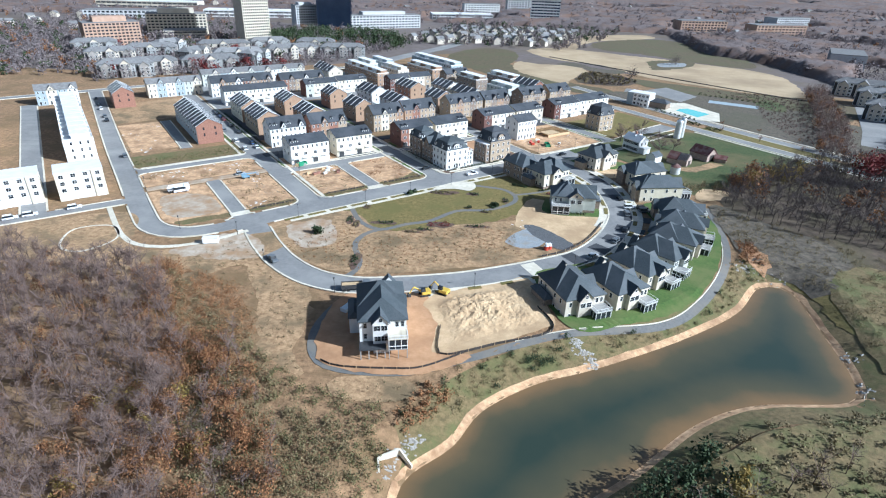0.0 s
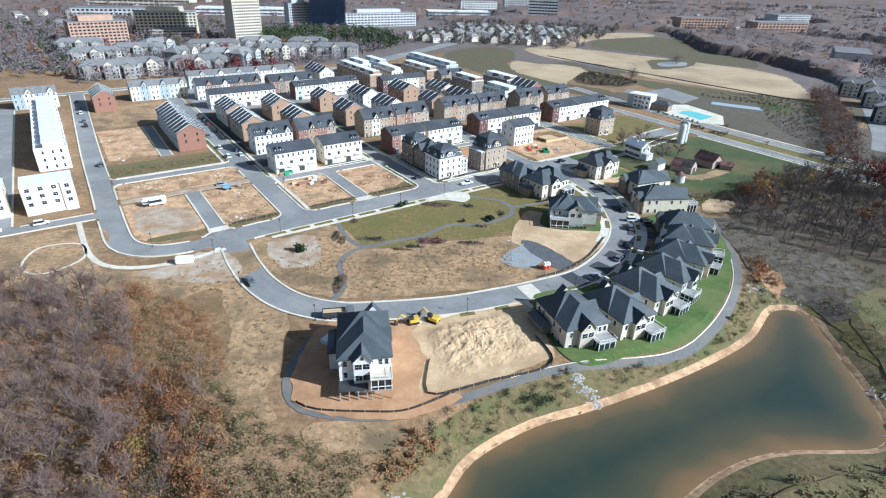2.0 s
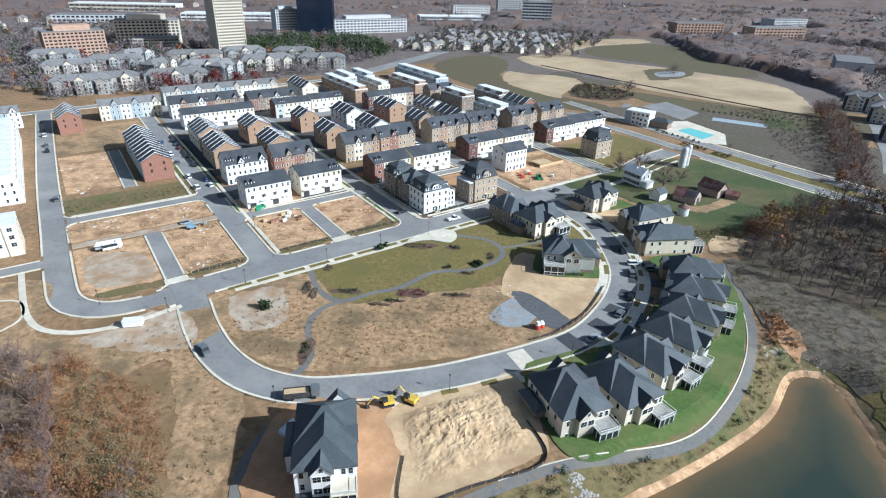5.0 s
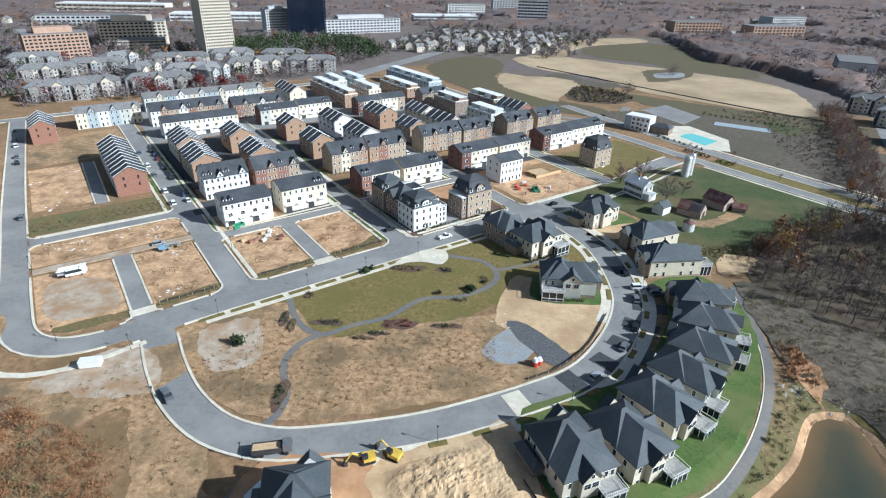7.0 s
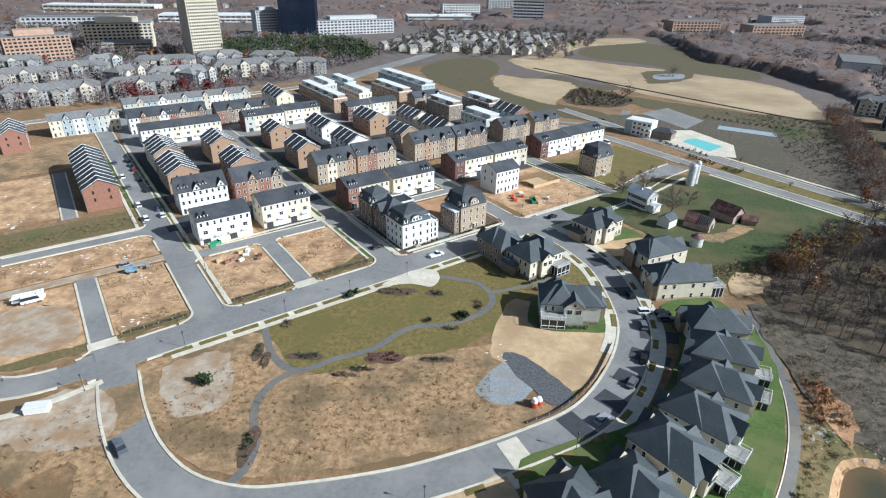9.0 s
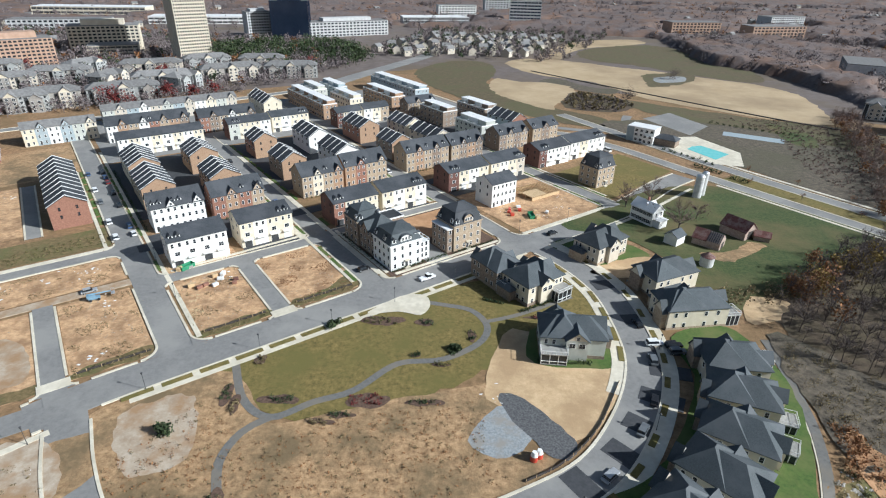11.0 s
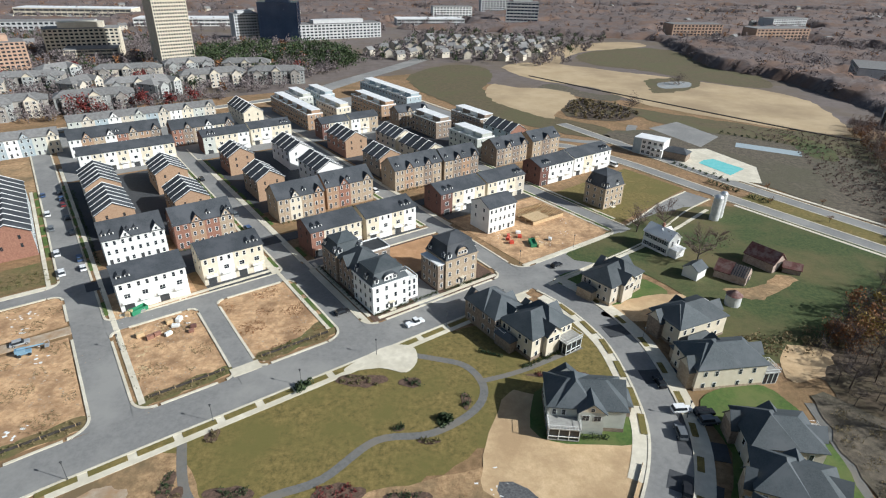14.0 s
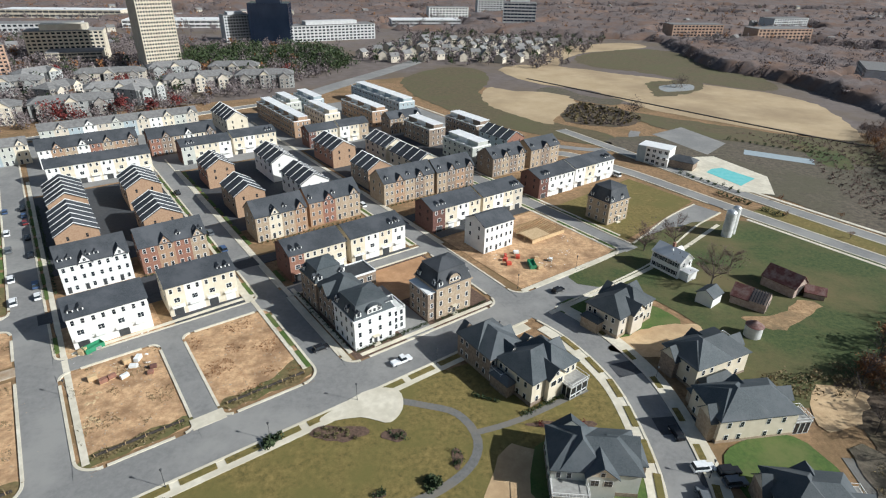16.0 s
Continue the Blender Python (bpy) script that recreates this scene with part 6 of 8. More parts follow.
for u, v, a in ((87, 246.8, 20), (214, 214, 60)):
    bin_ = thing("skip", pose(*T(u, v), 0.05, 0, 0, TURN + a), "green waste skip on the building site", "skip")
    bm = bmesh.new()
    for b in ((-2.4, 2.4, -1.1, -1.0), (-2.4, 2.4, 1.0, 1.1), (-2.4, -2.3, -1.0, 1.0), (2.3, 2.4, -1.0, 1.0)):
        box(bm, *b, 0, 1.5)
    box(bm, -2.3, 2.3, -1.0, 1.0, 0.05, 0.8)
    part("body", bm, M["green"], bin_)
# timber floor frame of a new house
fr = thing("timber_frame", pose(*T(226, 226), 0.02, 0, 0, TURN), "raw timber floor framing of a new row", "framing")
for i in range(15):
    bm = bmesh.new()
    box(bm, i * 1.2, i * 1.2 + 0.2, 0, 13, 1.4, 1.75)
    part("joist", bm, M["wood"], fr)
for j in range(4):
    bm = bmesh.new()
    box(bm, 0, 17, j * 4.3, j * 4.3 + 0.25, 0, 1.4)
    part("wall_frame", bm, M["wood"], fr)
bm = bmesh.new()
box(bm, 0, 9, 0, 7, 1.76, 1.82)
part("floor_sheet", bm, M["wood"], fr)


def boom_lift(x, y, turn):
    """A folded boom lift on four wheels."""
    top = thing("boom_lift", pose(x, y, 0.03, 0, 0, turn), "sky-blue boom lift parked on the bare lot", "boom lift")
    bm = bmesh.new()
    box(bm, -1.6, 1.6, -0.9, 0.9, 0.5, 1.1)
    bmesh.ops.bevel(bm, geom=bm.edges[:], offset=0.1, segments=1, affect="EDGES")
    part("chassis", bm, M["sky_blue"], top)
    bm = bmesh.new()
    box(bm, -1.9, 0.4, -0.8, 0.8, 1.15, 2.0)
    part("turret", bm, M["sky_blue"], top)
    bm = bmesh.new()
    tube(bm, (-1.4, 0, 2.1), (4.6, 0, 1.9), 0.24, 0.2, 8)
    part("boom", bm, M["sky_blue"], top)
    bm = bmesh.new()
    box(bm, 4.6, 5.6, -0.9, 0.9, 1.1, 1.2)
    for q in ((4.6, 4.66, -0.9, 0.9), (5.54, 5.6, -0.9, 0.9), (4.66, 5.54, -0.9, -0.84), (4.66, 5.54, 0.84, 0.9)):
        box(bm, *q, 2.1, 2.18)
    for px in (4.6, 5.54):
        for py in (-0.9, 0.84):
            box(bm, px, px + 0.06, py, py + 0.06, 1.2, 2.1)
    part("basket", bm, M["steel"], top)
    for sx in (-1.1, 1.1):
        for sy in (-1, 1):
            bm = bmesh.new()
            tube(bm, (sx, sy * 0.75, 0.42), (sx, sy * 1.1, 0.42), 0.42, 0.42, 12)
            part("wheel", bm, M["tyre"], top)


boom_lift(-88.2, 232.9, 30)


def litter(name, spots, material, label, category, seed, lo=0.2, hi=0.7, flat=0.5):
    """Loose lumps that nobody could count."""
    rr = random.Random(seed)
    bm = bmesh.new()
    for x, y in spots:
        a, s = rr.uniform(0, 6.28), rr.uniform(lo, hi)
        c, d = math.cos(a) * s, math.sin(a) * s * rr.uniform(0.4, 1)
        z = gz(x, y)
        k = [bm.verts.new((x + p * c - q * d, y + p * d + q * c * 0.7, z - 0.02)) for p, q in ((-1, -1), (1, -1), (1, 1), (-1, 1))]
        t = bm.verts.new((x + rr.uniform(-0.3, 0.3) * s, y, z + s * flat))
        t2 = bm.verts.new((x + rr.uniform(0.1, 0.6) * c, y + rr.uniform(0.1, 0.6) * d, z + s * flat * 0.8))
        for f in ((k[0], k[1], t2, t), (k[1], k[2], t2), (k[2], k[3], t, t2), (k[3], k[0], t)):
            bm.faces.new(f)
    tagged(mesh_ob(name, bm, material), label, category, kind="stuff")


def spread(pts, n, seed, sx=1.0, sy=1.0):
    rr = random.Random(seed)
    return [(x + rr.gauss(0, sx), y + rr.gauss(0, sy)) for x, y in pts for _ in range(n)]




def inside(poly, x, y):
    p = np.array(poly, float)
    q = np.roll(p, -1, 0)
    c = ((p[:, 1] > y) != (q[:, 1] > y)) & (x < (q[:, 0] - p[:, 0]) * (y - p[:, 1]) / (q[:, 1] - p[:, 1] + 1e-9) + p[:, 0])
    return c.sum() % 2 == 1


def lot_gap(poly, x, y):
    """Distance from the lot's edge, counted inwards."""
    p = np.array(poly, float)
    d = np.roll(p, -1, 0) - p
    t = np.clip(((x - p[:, 0]) * d[:, 0] + (y - p[:, 1]) * d[:, 1]) / (d * d).sum(1), 0, 1)
    return float(np.hypot(p[:, 0] + t * d[:, 0] - x, p[:, 1] + t * d[:, 1] - y).min())


def sand_heap():
    """Pushed-up fill over a whole lot, with ruts, slumps and clods."""
    lot = [(-4, 137), (18, 147), (26.5, 150), (30, 130), (27, 124.5), (1, 113.5), (0, 125)]
    bm = bmesh.new()
    nx, ny = 100, 112
    vs = []
    for j in range(ny + 1):
        row = []
        for i in range(nx + 1):
            x, y = -5 + 37 * i / nx, 112 + 40 * j / ny
            e = lot_gap(lot, x, y) if inside(lot, x, y) else -1.0
            k = min(1.0, max(0.0, e) / 4.5)
            big = noise.fractal(Vector((x * 0.13, y * 0.13, 3)), 0.9, 2.1, 4)
            r = noise.fractal(Vector((x * 0.4, y * 0.4, 9)), 0.75, 2.1, 5)
            q = abs(noise.noise(Vector((x * 0.75 + big, y * 0.75, 5))))
            hill = math.exp(-((x - 12) / 9) ** 2 - ((y - 133) / 8) ** 2)
            z = (0.3 + 0.5 * max(0, big + 0.35) + (0.16 + 0.5 * hill) * max(-0.2, r + 0.2) + 0.8 * hill - 0.22 * q) * k
            row.append(bm.verts.new((x, y, gz(x, y) + (z if e > 0 else -0.3))))
        vs.append(row)
    for j in range(ny):
        for i in range(nx):
            bm.faces.new([vs[j][i], vs[j][i + 1], vs[j + 1][i + 1], vs[j + 1][i]])
    tagged(mesh_ob("sand_heap", bm, M["sand"]), "uneven heaps and ruts of pale sandy fill", "soil heap", kind="stuff")


sand_heap()
litter("clods", spread([(8, 138), (14, 137), (18, 132), (12, 128), (20, 138), (6, 131), (22, 128), (2, 122)], 40, 1, 3.2, 2.8), M["sand"], "sand clods on the fill", "soil", 2, 0.12, 0.4, 0.7)
litter("stones", spread([T(u, v) for u, v in ((90, 215), (95, 228), (86, 238), (115, 230), (122, 215), (60, 220), (58, 236), (35, 225), (30, 238), (40, 260), (55, 256), (30, 330), (36, 350), (28, 312), (66, 215), (64, 230), (112, 212), (126, 234), (84, 210))], 60, 3, 4.0, 4.0), M["pale"], "stones and rubble on the lots", "rubble", 4, 0.1, 0.42)
litter("debris", spread([T(u, v) for u, v in ((86, 245), (95, 246), (100, 246), (210, 226), (220, 212), (230, 215), (240, 222), (97, 234), (60, 262), (35, 265), (28, 262))], 22, 5, 2.2, 1.6), M["trim"], "pale scraps and packaging on the sites", "debris", 6, 0.15, 0.55, 0.4)
litter("timber_scraps", spread([T(u, v) for u, v in ((81.5, 246), (82, 249), (81, 252), (86, 244.5), (92, 235), (84, 226), (82.5, 218), (228, 218), (236, 228), (240, 236), (222, 238), (212, 214), (205, 219))], 14, 31, 1.3, 1.3), M["wood"], "raw timber scraps on the sites", "debris", 32, 0.2, 0.9, 0.25)
litter("brick_rubble", spread([T(u, v) for u, v in ((88, 230), (95, 231), (97, 228), (210, 223), (214, 218), (81, 244))], 22, 33, 1.6, 1.2), M["brick_tan"], "orange brick rubble on the sites", "rubble", 34, 0.12, 0.4, 0.5)
litter("slab_pieces", spread([T(u, v) for u, v in ((30, 300 + 6), (35, 322), (28, 340), (40, 352), (34, 258), (48, 262), (60, 256), (56, 210), (62, 238))] + [(-62, 172), (-66, 168), (30, 190), (33, 193), (28, 186)], 9, 35, 2.2, 1.8), M["trim"], "pale slab pieces and sheets on the lots", "rubble", 36, 0.3, 1.1, 0.15)
litter("riprap", spread([(36, 120), (37.5, 117), (39, 114.5), (-8, 82), (-5, 85), (-10, 78)], 40, 7, 0.9, 1.0), M["rock"], "pale riprap stones down the bank", "stones", 8, 0.25, 0.6)
litter("riprap", spread([(100, 164), (106, 163), (112, 160), (103, 108), (108, 120)], 30, 8, 1.6, 1.4), M["rock"], "pale riprap stones at the pond's end", "stones", 9, 0.25, 0.7)


def silt_fence(pts, label="black silt fence on short stakes"):
    c = np.array(spline(pts, 1.5))
    top = thing("silt_fence", pose(0, 0, 0), label, "fence", "silt fences")
    bm = bmesh.new()
    strip(bm, edge(c, 0.05), edge(c, -0.05), 0.75, 0.75, -0.1)
    bmesh.ops.recalc_face_normals(bm, faces=bm.faces)
    part("fabric", bm, M["black"], top)
    for p in c[::2]:
        bm = bmesh.new()
        z = gz(*p)
        box(bm, p[0] - 0.06, p[0] + 0.06, p[1] - 0.16, p[1] - 0.06, z - 0.1, z + 1.0)
        part("stake", bm, M["wood"], top)


silt_fence([(-29, 108), (-24, 105.8), (-12, 105.5), (-4, 106.5), (6, 112.5)])
silt_fence([(0, 124), (-0.5, 114), (2, 111.5), (14, 116.5), (30, 123.5), (27.5, 135)])
silt_fence(uvp((82, 206.5), (99.5, 206.5)))
silt_fence(uvp((109, 206.5), (128, 206.5)))
silt_fence(uvp((51, 206), (68, 206)))
silt_fence([(33, 166), (42, 171), (52, 181), (61, 196)])

# concrete outfalls at the pond
of = thing("outfall", pose(-9.5, 80.5, -3.2, 0, 0, 30), "concrete culvert headwall with wing walls at the pond", "culvert")
bm = bmesh.new()
box(bm, -2.2, 2.2, 0, 0.4, -0.8, 2.6)
part("headwall", bm, M["concrete"], of)
for s in (-1, 1):
    bm = bmesh.new()
    solid(bm, [(s * 2.2, 0, -0.8), (s * 3.4, -3.2, -0.8), (s * 3.4, -3.2, 0.4), (s * 2.2, 0, 2.6), (s * 2.5, 0.2, -0.8), (s * 3.7, -3.0, -0.8), (s * 3.7, -3.0, 0.4), (s * 2.5, 0.2, 2.6)],
          [(0, 1, 2, 3), (7, 6, 5, 4), (3, 2, 6, 7), (1, 5, 6, 2), (0, 3, 7, 4)])
    bmesh.ops.recalc_face_normals(bm, faces=bm.faces)
    part("wing_wall", bm, M["concrete"], of)
bm = bmesh.new()
tube(bm, (0, -0.05, 0.3), (0, 0.6, 0.3), 0.75, 0.75, 16)
part("pipe", bm, M["charcoal"], of)
bm = bmesh.new()
box(bm, -4.5, 4.5, -0.8, 0.8, -0.3, 0.5)
wr = thing("weir", pose(103, 104, -3.9, 0, 0, 52), "pale concrete weir walkway at the dam", "weir")
part("walkway", bm, M["concrete"], wr)
for k in range(5):
    bm = bmesh.new()
    box(bm, -4.3 + k * 2.1, -4.2 + k * 2.1, 0.6, 0.7, 0.5, 1.5)
    part("rail_post", bm, M["deck"], wr)


def lamp_mesh():
    bm = bmesh.new()
    tube(bm, (0, 0, 0), (0, 0, 0.6), 0.14, 0.1, 8)
    tube(bm, (0, 0, 0.6), (0, 0, 4.6), 0.06, 0.05, 8)
    return bm


def street_lamp(x, y, first=[]):
    if first:
        copy_thing(first[0], pose(x, y, gz(x, y)))
        return
    top = thing("street_lamp", pose(x, y, gz(x, y)), "black post-top street lamp beside the road", "street lamp", "street lamps")
    part("post", lamp_mesh(), M["charcoal"], top)
    bm = bmesh.new()
    tube(bm, (0, 0, 4.6), (0, 0, 5.1), 0.12, 0.24, 8)
    tube(bm, (0, 0, 5.1), (0, 0, 5.3), 0.3, 0.06, 8)
    part("lantern", bm, M["charcoal"], top)
    first.append(top)


for u, v in ((92, 190.2), (113, 190.2), (134, 190.2), (157, 190.2), (178, 190.2), (64, 190.5), (79.6, 230), (79.6, 258), (24, 201), (40, 186), (20, 250), (20, 290), (140.3, 230), (200, 206), (225, 204)):
    street_lamp(*T(u, v))
for i in (14, 22, 31, 40, 50, 62, 70):
    street_lamp(*edge(LOOP, 5.2)[min(i, len(LOOP) - 1)])
# ---- plants ----
def scatter(poly, gap, seed, keep=1.0):
    rr = random.Random(seed)
    xs, ys = [p[0] for p in poly], [p[1] for p in poly]
    out = []
    y = min(ys)
    while y < max(ys):
        x = min(xs)
        while x < max(xs):
            a, b = x + rr.uniform(-0.5, 0.5) * gap, y + rr.uniform(-0.5, 0.5) * gap
            if rr.random() < keep and inside(poly, a, b):
                out.append((a, b))
            x += gap
        y += gap
    return out


def quads_ob(name, V, material, label, category, kind="stuff"):
    V = np.concatenate(V)
    me = bpy.data.meshes.new(name)
    n = len(V) // 4
    me.vertices.add(4 * n)
    me.vertices.foreach_set("co", V.ravel())
    me.loops.add(4 * n)
    me.loops.foreach_set("vertex_index", np.arange(4 * n))
    me.polygons.add(n)
    me.polygons.foreach_set("loop_start", np.arange(0, 4 * n, 4))
    me.update(calc_edges=True)
    me.materials.append(material)
    return tagged(new(name, me), label, category, kind=kind)


def strokes(g, A, B, w0, w1):
    """Thin blades from A to B."""
    d = B - A
    s = np.cross(d, g.normal(size=d.shape))
    s /= np.linalg.norm(s, axis=1)[:, None] + 1e-9
    return np.stack([A - s * w0, A + s * w0, B + s * w1, B - s * w1], 1).reshape(-1, 3)


def tree_quads(g, x, y, z, h, r, leaves, twigs, leaf=0.4, low=0.3):
    """One tree: trunk, limbs, twigs and leaf clumps, as blades."""
    base = np.array([x, y, z])
    out = []
    lean = g.normal(0, 0.04, 3) * h
    lean[2] = 0
    top = base + lean + (0, 0, h * 0.72)
    tw = 0.018 * h
    for ax in ((1, 0, 0), (0, 1, 0)):
        a = np.array(ax) * tw
        out.append(np.array([base - a - (0, 0, 0.3), base + a - (0, 0, 0.3), top + a * 0.3, top - a * 0.3]))
    k = 9
    f = g.uniform(low, 0.7, k)
    S = base + lean * f[:, None] + np.stack([0 * f, 0 * f, f * h], 1)
    az = g.uniform(0, 6.28, k)
    E = S + np.stack([np.cos(az) * r * 0.75, np.sin(az) * r * 0.75, g.uniform(0.15, 0.4, k) * h], 1)
    E[:, 2] = np.minimum(E[:, 2], z + h)
    out.append(strokes(g, S, E, 0.008 * h, 0.003 * h))
    if twigs:
        i = g.integers(0, k, twigs)
        t = g.uniform(0.25, 1.0, twigs)[:, None]
        A = S[i] * (1 - t) + E[i] * t
        dv = g.normal(size=(twigs, 3)) * (1, 1, 0.5) + (0, 0, 1.0)
        dv /= np.linalg.norm(dv, axis=1)[:, None]
        B = A + dv * g.uniform(0.08, 0.2, (twigs, 1)) * h
        out.append(strokes(g, A, B, 0.0023 * h, 0.001 * h))
    if leaves:
        m = 7
        C = base + lean + np.stack([g.normal(0, 0.45, m) * r, g.normal(0, 0.45, m) * r, g.uniform(low + 0.15, 0.92, m) * h], 1)
        i = g.integers(0, m, leaves)
        P = C[i] + g.normal(size=(leaves, 3)) * r * 0.3
        P[:, 2] = np.maximum(P[:, 2], z + 0.1)
        n1 = g.normal(size=(leaves, 3))
        n1 /= np.linalg.norm(n1, axis=1)[:, None]
        n2 = np.cross(n1, g.normal(size=(leaves, 3)))
        n2 /= np.linalg.norm(n2, axis=1)[:, None] + 1e-9
        s = leaf * g.uniform(0.5, 1.2, (leaves, 1))
        out.append(np.stack([P - n1 * s - n2 * s * 0.6, P + n1 * s - n2 * s * 0.6, P + n1 * s * 0.7 + n2 * s * 0.6, P - n1 * s * 0.8 + n2 * s * 0.7], 1).reshape(-1, 3))
    return np.concatenate(out)


def wood(name, spots, h, r, leaves, twigs, material, label, seed, leaf=0.4, low=0.3, category="trees"):
    g = np.random.default_rng(seed)
    if not spots:
        return
    S = np.array(spots)
    Z = np.concatenate([height(c[:, 0], c[:, 1]) for c in np.array_split(S, max(1, len(S) // 400))])
    V = [tree_quads(g, x, y, z, h * g.uniform(0.65, 1.2), r * g.uniform(0.7, 1.25), leaves, twigs, leaf, low) for (x, y), z in zip(S, Z)]
    quads_ob(name, V, material, label, category)


LEFT = [(-200, 100), (-205, 160), (-144, 156), (-116, 150), (-92, 148), (-72, 128), (-62, 108), (-52, 84), (-46, 62), (-50, 40), (-110, 40)]
EDGE = [(-88, 152), (-62, 138), (-50, 112), (-36, 92), (-28, 66), (-30, 20), (-50, 20), (-58, 70), (-66, 100), (-84, 134)]
far_left = [p for p in scatter(LEFT, 4.6, 1)]
wood("bare_wood", far_left, 11, 3.2, 0, 380, M["twig"], "dense leafless grey-brown wood", 1)
wood("edge_wood", [p for p in scatter(EDGE, 4.5, 23, 0.8) if p[1] < 114 or p[0] < -84], 7, 2.4, 0, 220, M["twig"], "bare brown trees at the wood's edge", 23)
wood("rusty_wood", [p for p in scatter(EDGE, 3.6, 2, 0.75) if p[1] < 116 or p[0] < -82] + scatter(LEFT, 7.5, 22), 6.0, 2.4, 260, 90, M["rust"], "rust-coloured autumn trees at the wood's edge", 2, 0.18, 0.08)
wood("golden_trees", scatter([(-95, 60), (-60, 110), (-44, 84), (-50, 50), (-80, 40)], 11, 3, 0.6), 6.5, 2.6, 420, 30, M["gold"], "yellow-leaved autumn trees", 3, 0.17, 0.12)
wood("olive_brush", scatter([(-66, 126), (-48, 112), (-30, 98), (-10, 92), (-10, 72), (-24, 50), (-46, 50), (-56, 90)], 2.3, 24, 0.7), 1.6, 1.4, 80, 12, M["olive"], "low olive-green brush on the slope", 24, 0.15, 0.04, "scrub")
wood("brush", scatter([(-84, 150), (-50, 118), (-30, 90), (-12, 84), (-16, 64), (-40, 40), (-50, 80), (-70, 118)], 2.3, 4, 0.7), 1.9, 1.5, 80, 16, M["scrub"], "low olive and brown scrub", 4, 0.16, 0.05, "scrub")
wood("red_brush", scatter([(-94, 158), (-60, 142), (-48, 118), (-56, 100), (-74, 108), (-84, 134)], 1.9, 5, 0.75), 1.7, 1.4, 80, 22, M["reed"], "rust-red brush at the slope", 5, 0.12, 0.04, "scrub")
# bank between path and pond
PATH_LINE = np.array(spline([(-8, 104.5), (6, 110), (20, 117), (34, 122.5), (62, 130), (78, 142), (92, 160), (101, 179)], 1.5))
LAWN = [(28, 150), (60, 168), (82, 215), (100, 220), (105.5, 200), (100.5, 180), (88, 155.5), (71, 136.5), (50, 126.5), (33, 122.5)]
bank = []
for x, y in scatter([(-16, 80), (-16, 106), (20, 124), (90, 165), (104, 182), (112, 172), (104, 150), (60, 110), (10, 80)], 1.25, 6):
    near = np.hypot(PATH_LINE[:, 0] - x, PATH_LINE[:, 1] - y).min()
    if 2.3 < pond_gap(np.array([x]), np.array([y]))[0] < 11 and 1.7 < near < 14 and not (34 < x < 41 and y < 122) and not inside(LAWN, x, y):
        bank.append((x, y))
wood("bank_scrub", [p for i, p in enumerate(bank) if i % 3 == 1], 0.7, 0.8, 40, 8, M["scrub"], "dry scrub along the pond bank", 6, 0.11, 0.03, "scrub")
wood("bank_bushes", [p for i, p in enumerate(bank) if i % 29 == 0] + [(22 + 0.9 * k, 112 + 0.5 * (k % 4)) for k in range(8)], 1.5, 1.1, 130, 10, M["evergreen"], "dark green bushes along the pond bank", 7, 0.13, 0.05, "bushes")
wood("bank_olive", [p for i, p in enumerate(bank) if i % 7 == 0], 0.8, 0.9, 60, 6, M["olive"], "olive scrub along the pond bank", 27, 0.11, 0.03, "scrub")
wood("bank_reeds", scatter([(-6, 86), (4, 98), (-2, 101), (-10, 90)], 1.6, 8) + scatter([(100, 166), (106, 182), (112, 180), (108, 166)], 1.6, 9), 1.8, 0.9, 40, 10, M["reed"], "rust-coloured reeds by the pond", 8, 0.2, 0.05, "reeds")
# near shore, lower right
SHORE = [(36, 72), (58, 86), (76, 93), (98, 96), (118, 96), (150, 60), (150, 10), (50, 10)]
wood("shore_scrub", scatter(SHORE, 3.0, 10, 0.55), 1.6, 1.3, 50, 10, M["scrub"], "dry scrub on the near shore", 9, 0.24, 0.04, "scrub")
wood("shore_bushes", scatter([(36, 72), (56, 86), (62, 80), (50, 60)], 4.0, 11, 0.8), 4.5, 2.4, 160, 20, M["evergreen"], "dark evergreen bushes on the near shore", 10, 0.32, 0.08, "bushes")
wood("shore_trees", scatter([(44, 66), (60, 76), (90, 80), (120, 70), (120, 20), (50, 20)], 7, 12, 0.8), 8, 3, 0, 150, M["twig"], "bare trees on the near shore", 11)
wood("shore_gold", scatter([(52, 72), (64, 80), (64, 66)], 6, 13), 5, 2.2, 200, 20, M["gold"], "yellow-green bushes on the near shore", 12, 0.3, 0.1)
# right-hand woods
RIGHT = [(122, 232), (138, 250), (158, 264), (194, 282), (222, 280), (250, 310), (300, 350), (330, 330), (250, 240), (210, 170), (170, 172), (148, 182), (134, 192), (121, 202), (114, 215), (121, 225)]
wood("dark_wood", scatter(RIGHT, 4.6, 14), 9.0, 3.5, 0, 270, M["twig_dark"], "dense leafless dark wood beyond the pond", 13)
wood("dark_wood_rust", scatter(RIGHT, 21, 15), 9, 3.2, 140, 40, M["rust"], "rusty oaks in the dark wood", 14, 0.45)
wood("crimson_trees", [(196, 246), (201, 250), (206, 243)], 15, 5.5, 700, 60, M["crimson"], "large crimson tree at the wood's edge", 15, 0.5)
wood("meadow_edge", scatter([(96, 242), (112, 230), (134, 236), (160, 246), (182, 262), (200, 264), (214, 276), (200, 280), (170, 262), (140, 248), (116, 240)], 3.2, 16, 0.6), 2.4, 1.8, 60, 20, M["scrub"], "rough brush at the meadow's edge", 16, 0.28, 0.05, "scrub")
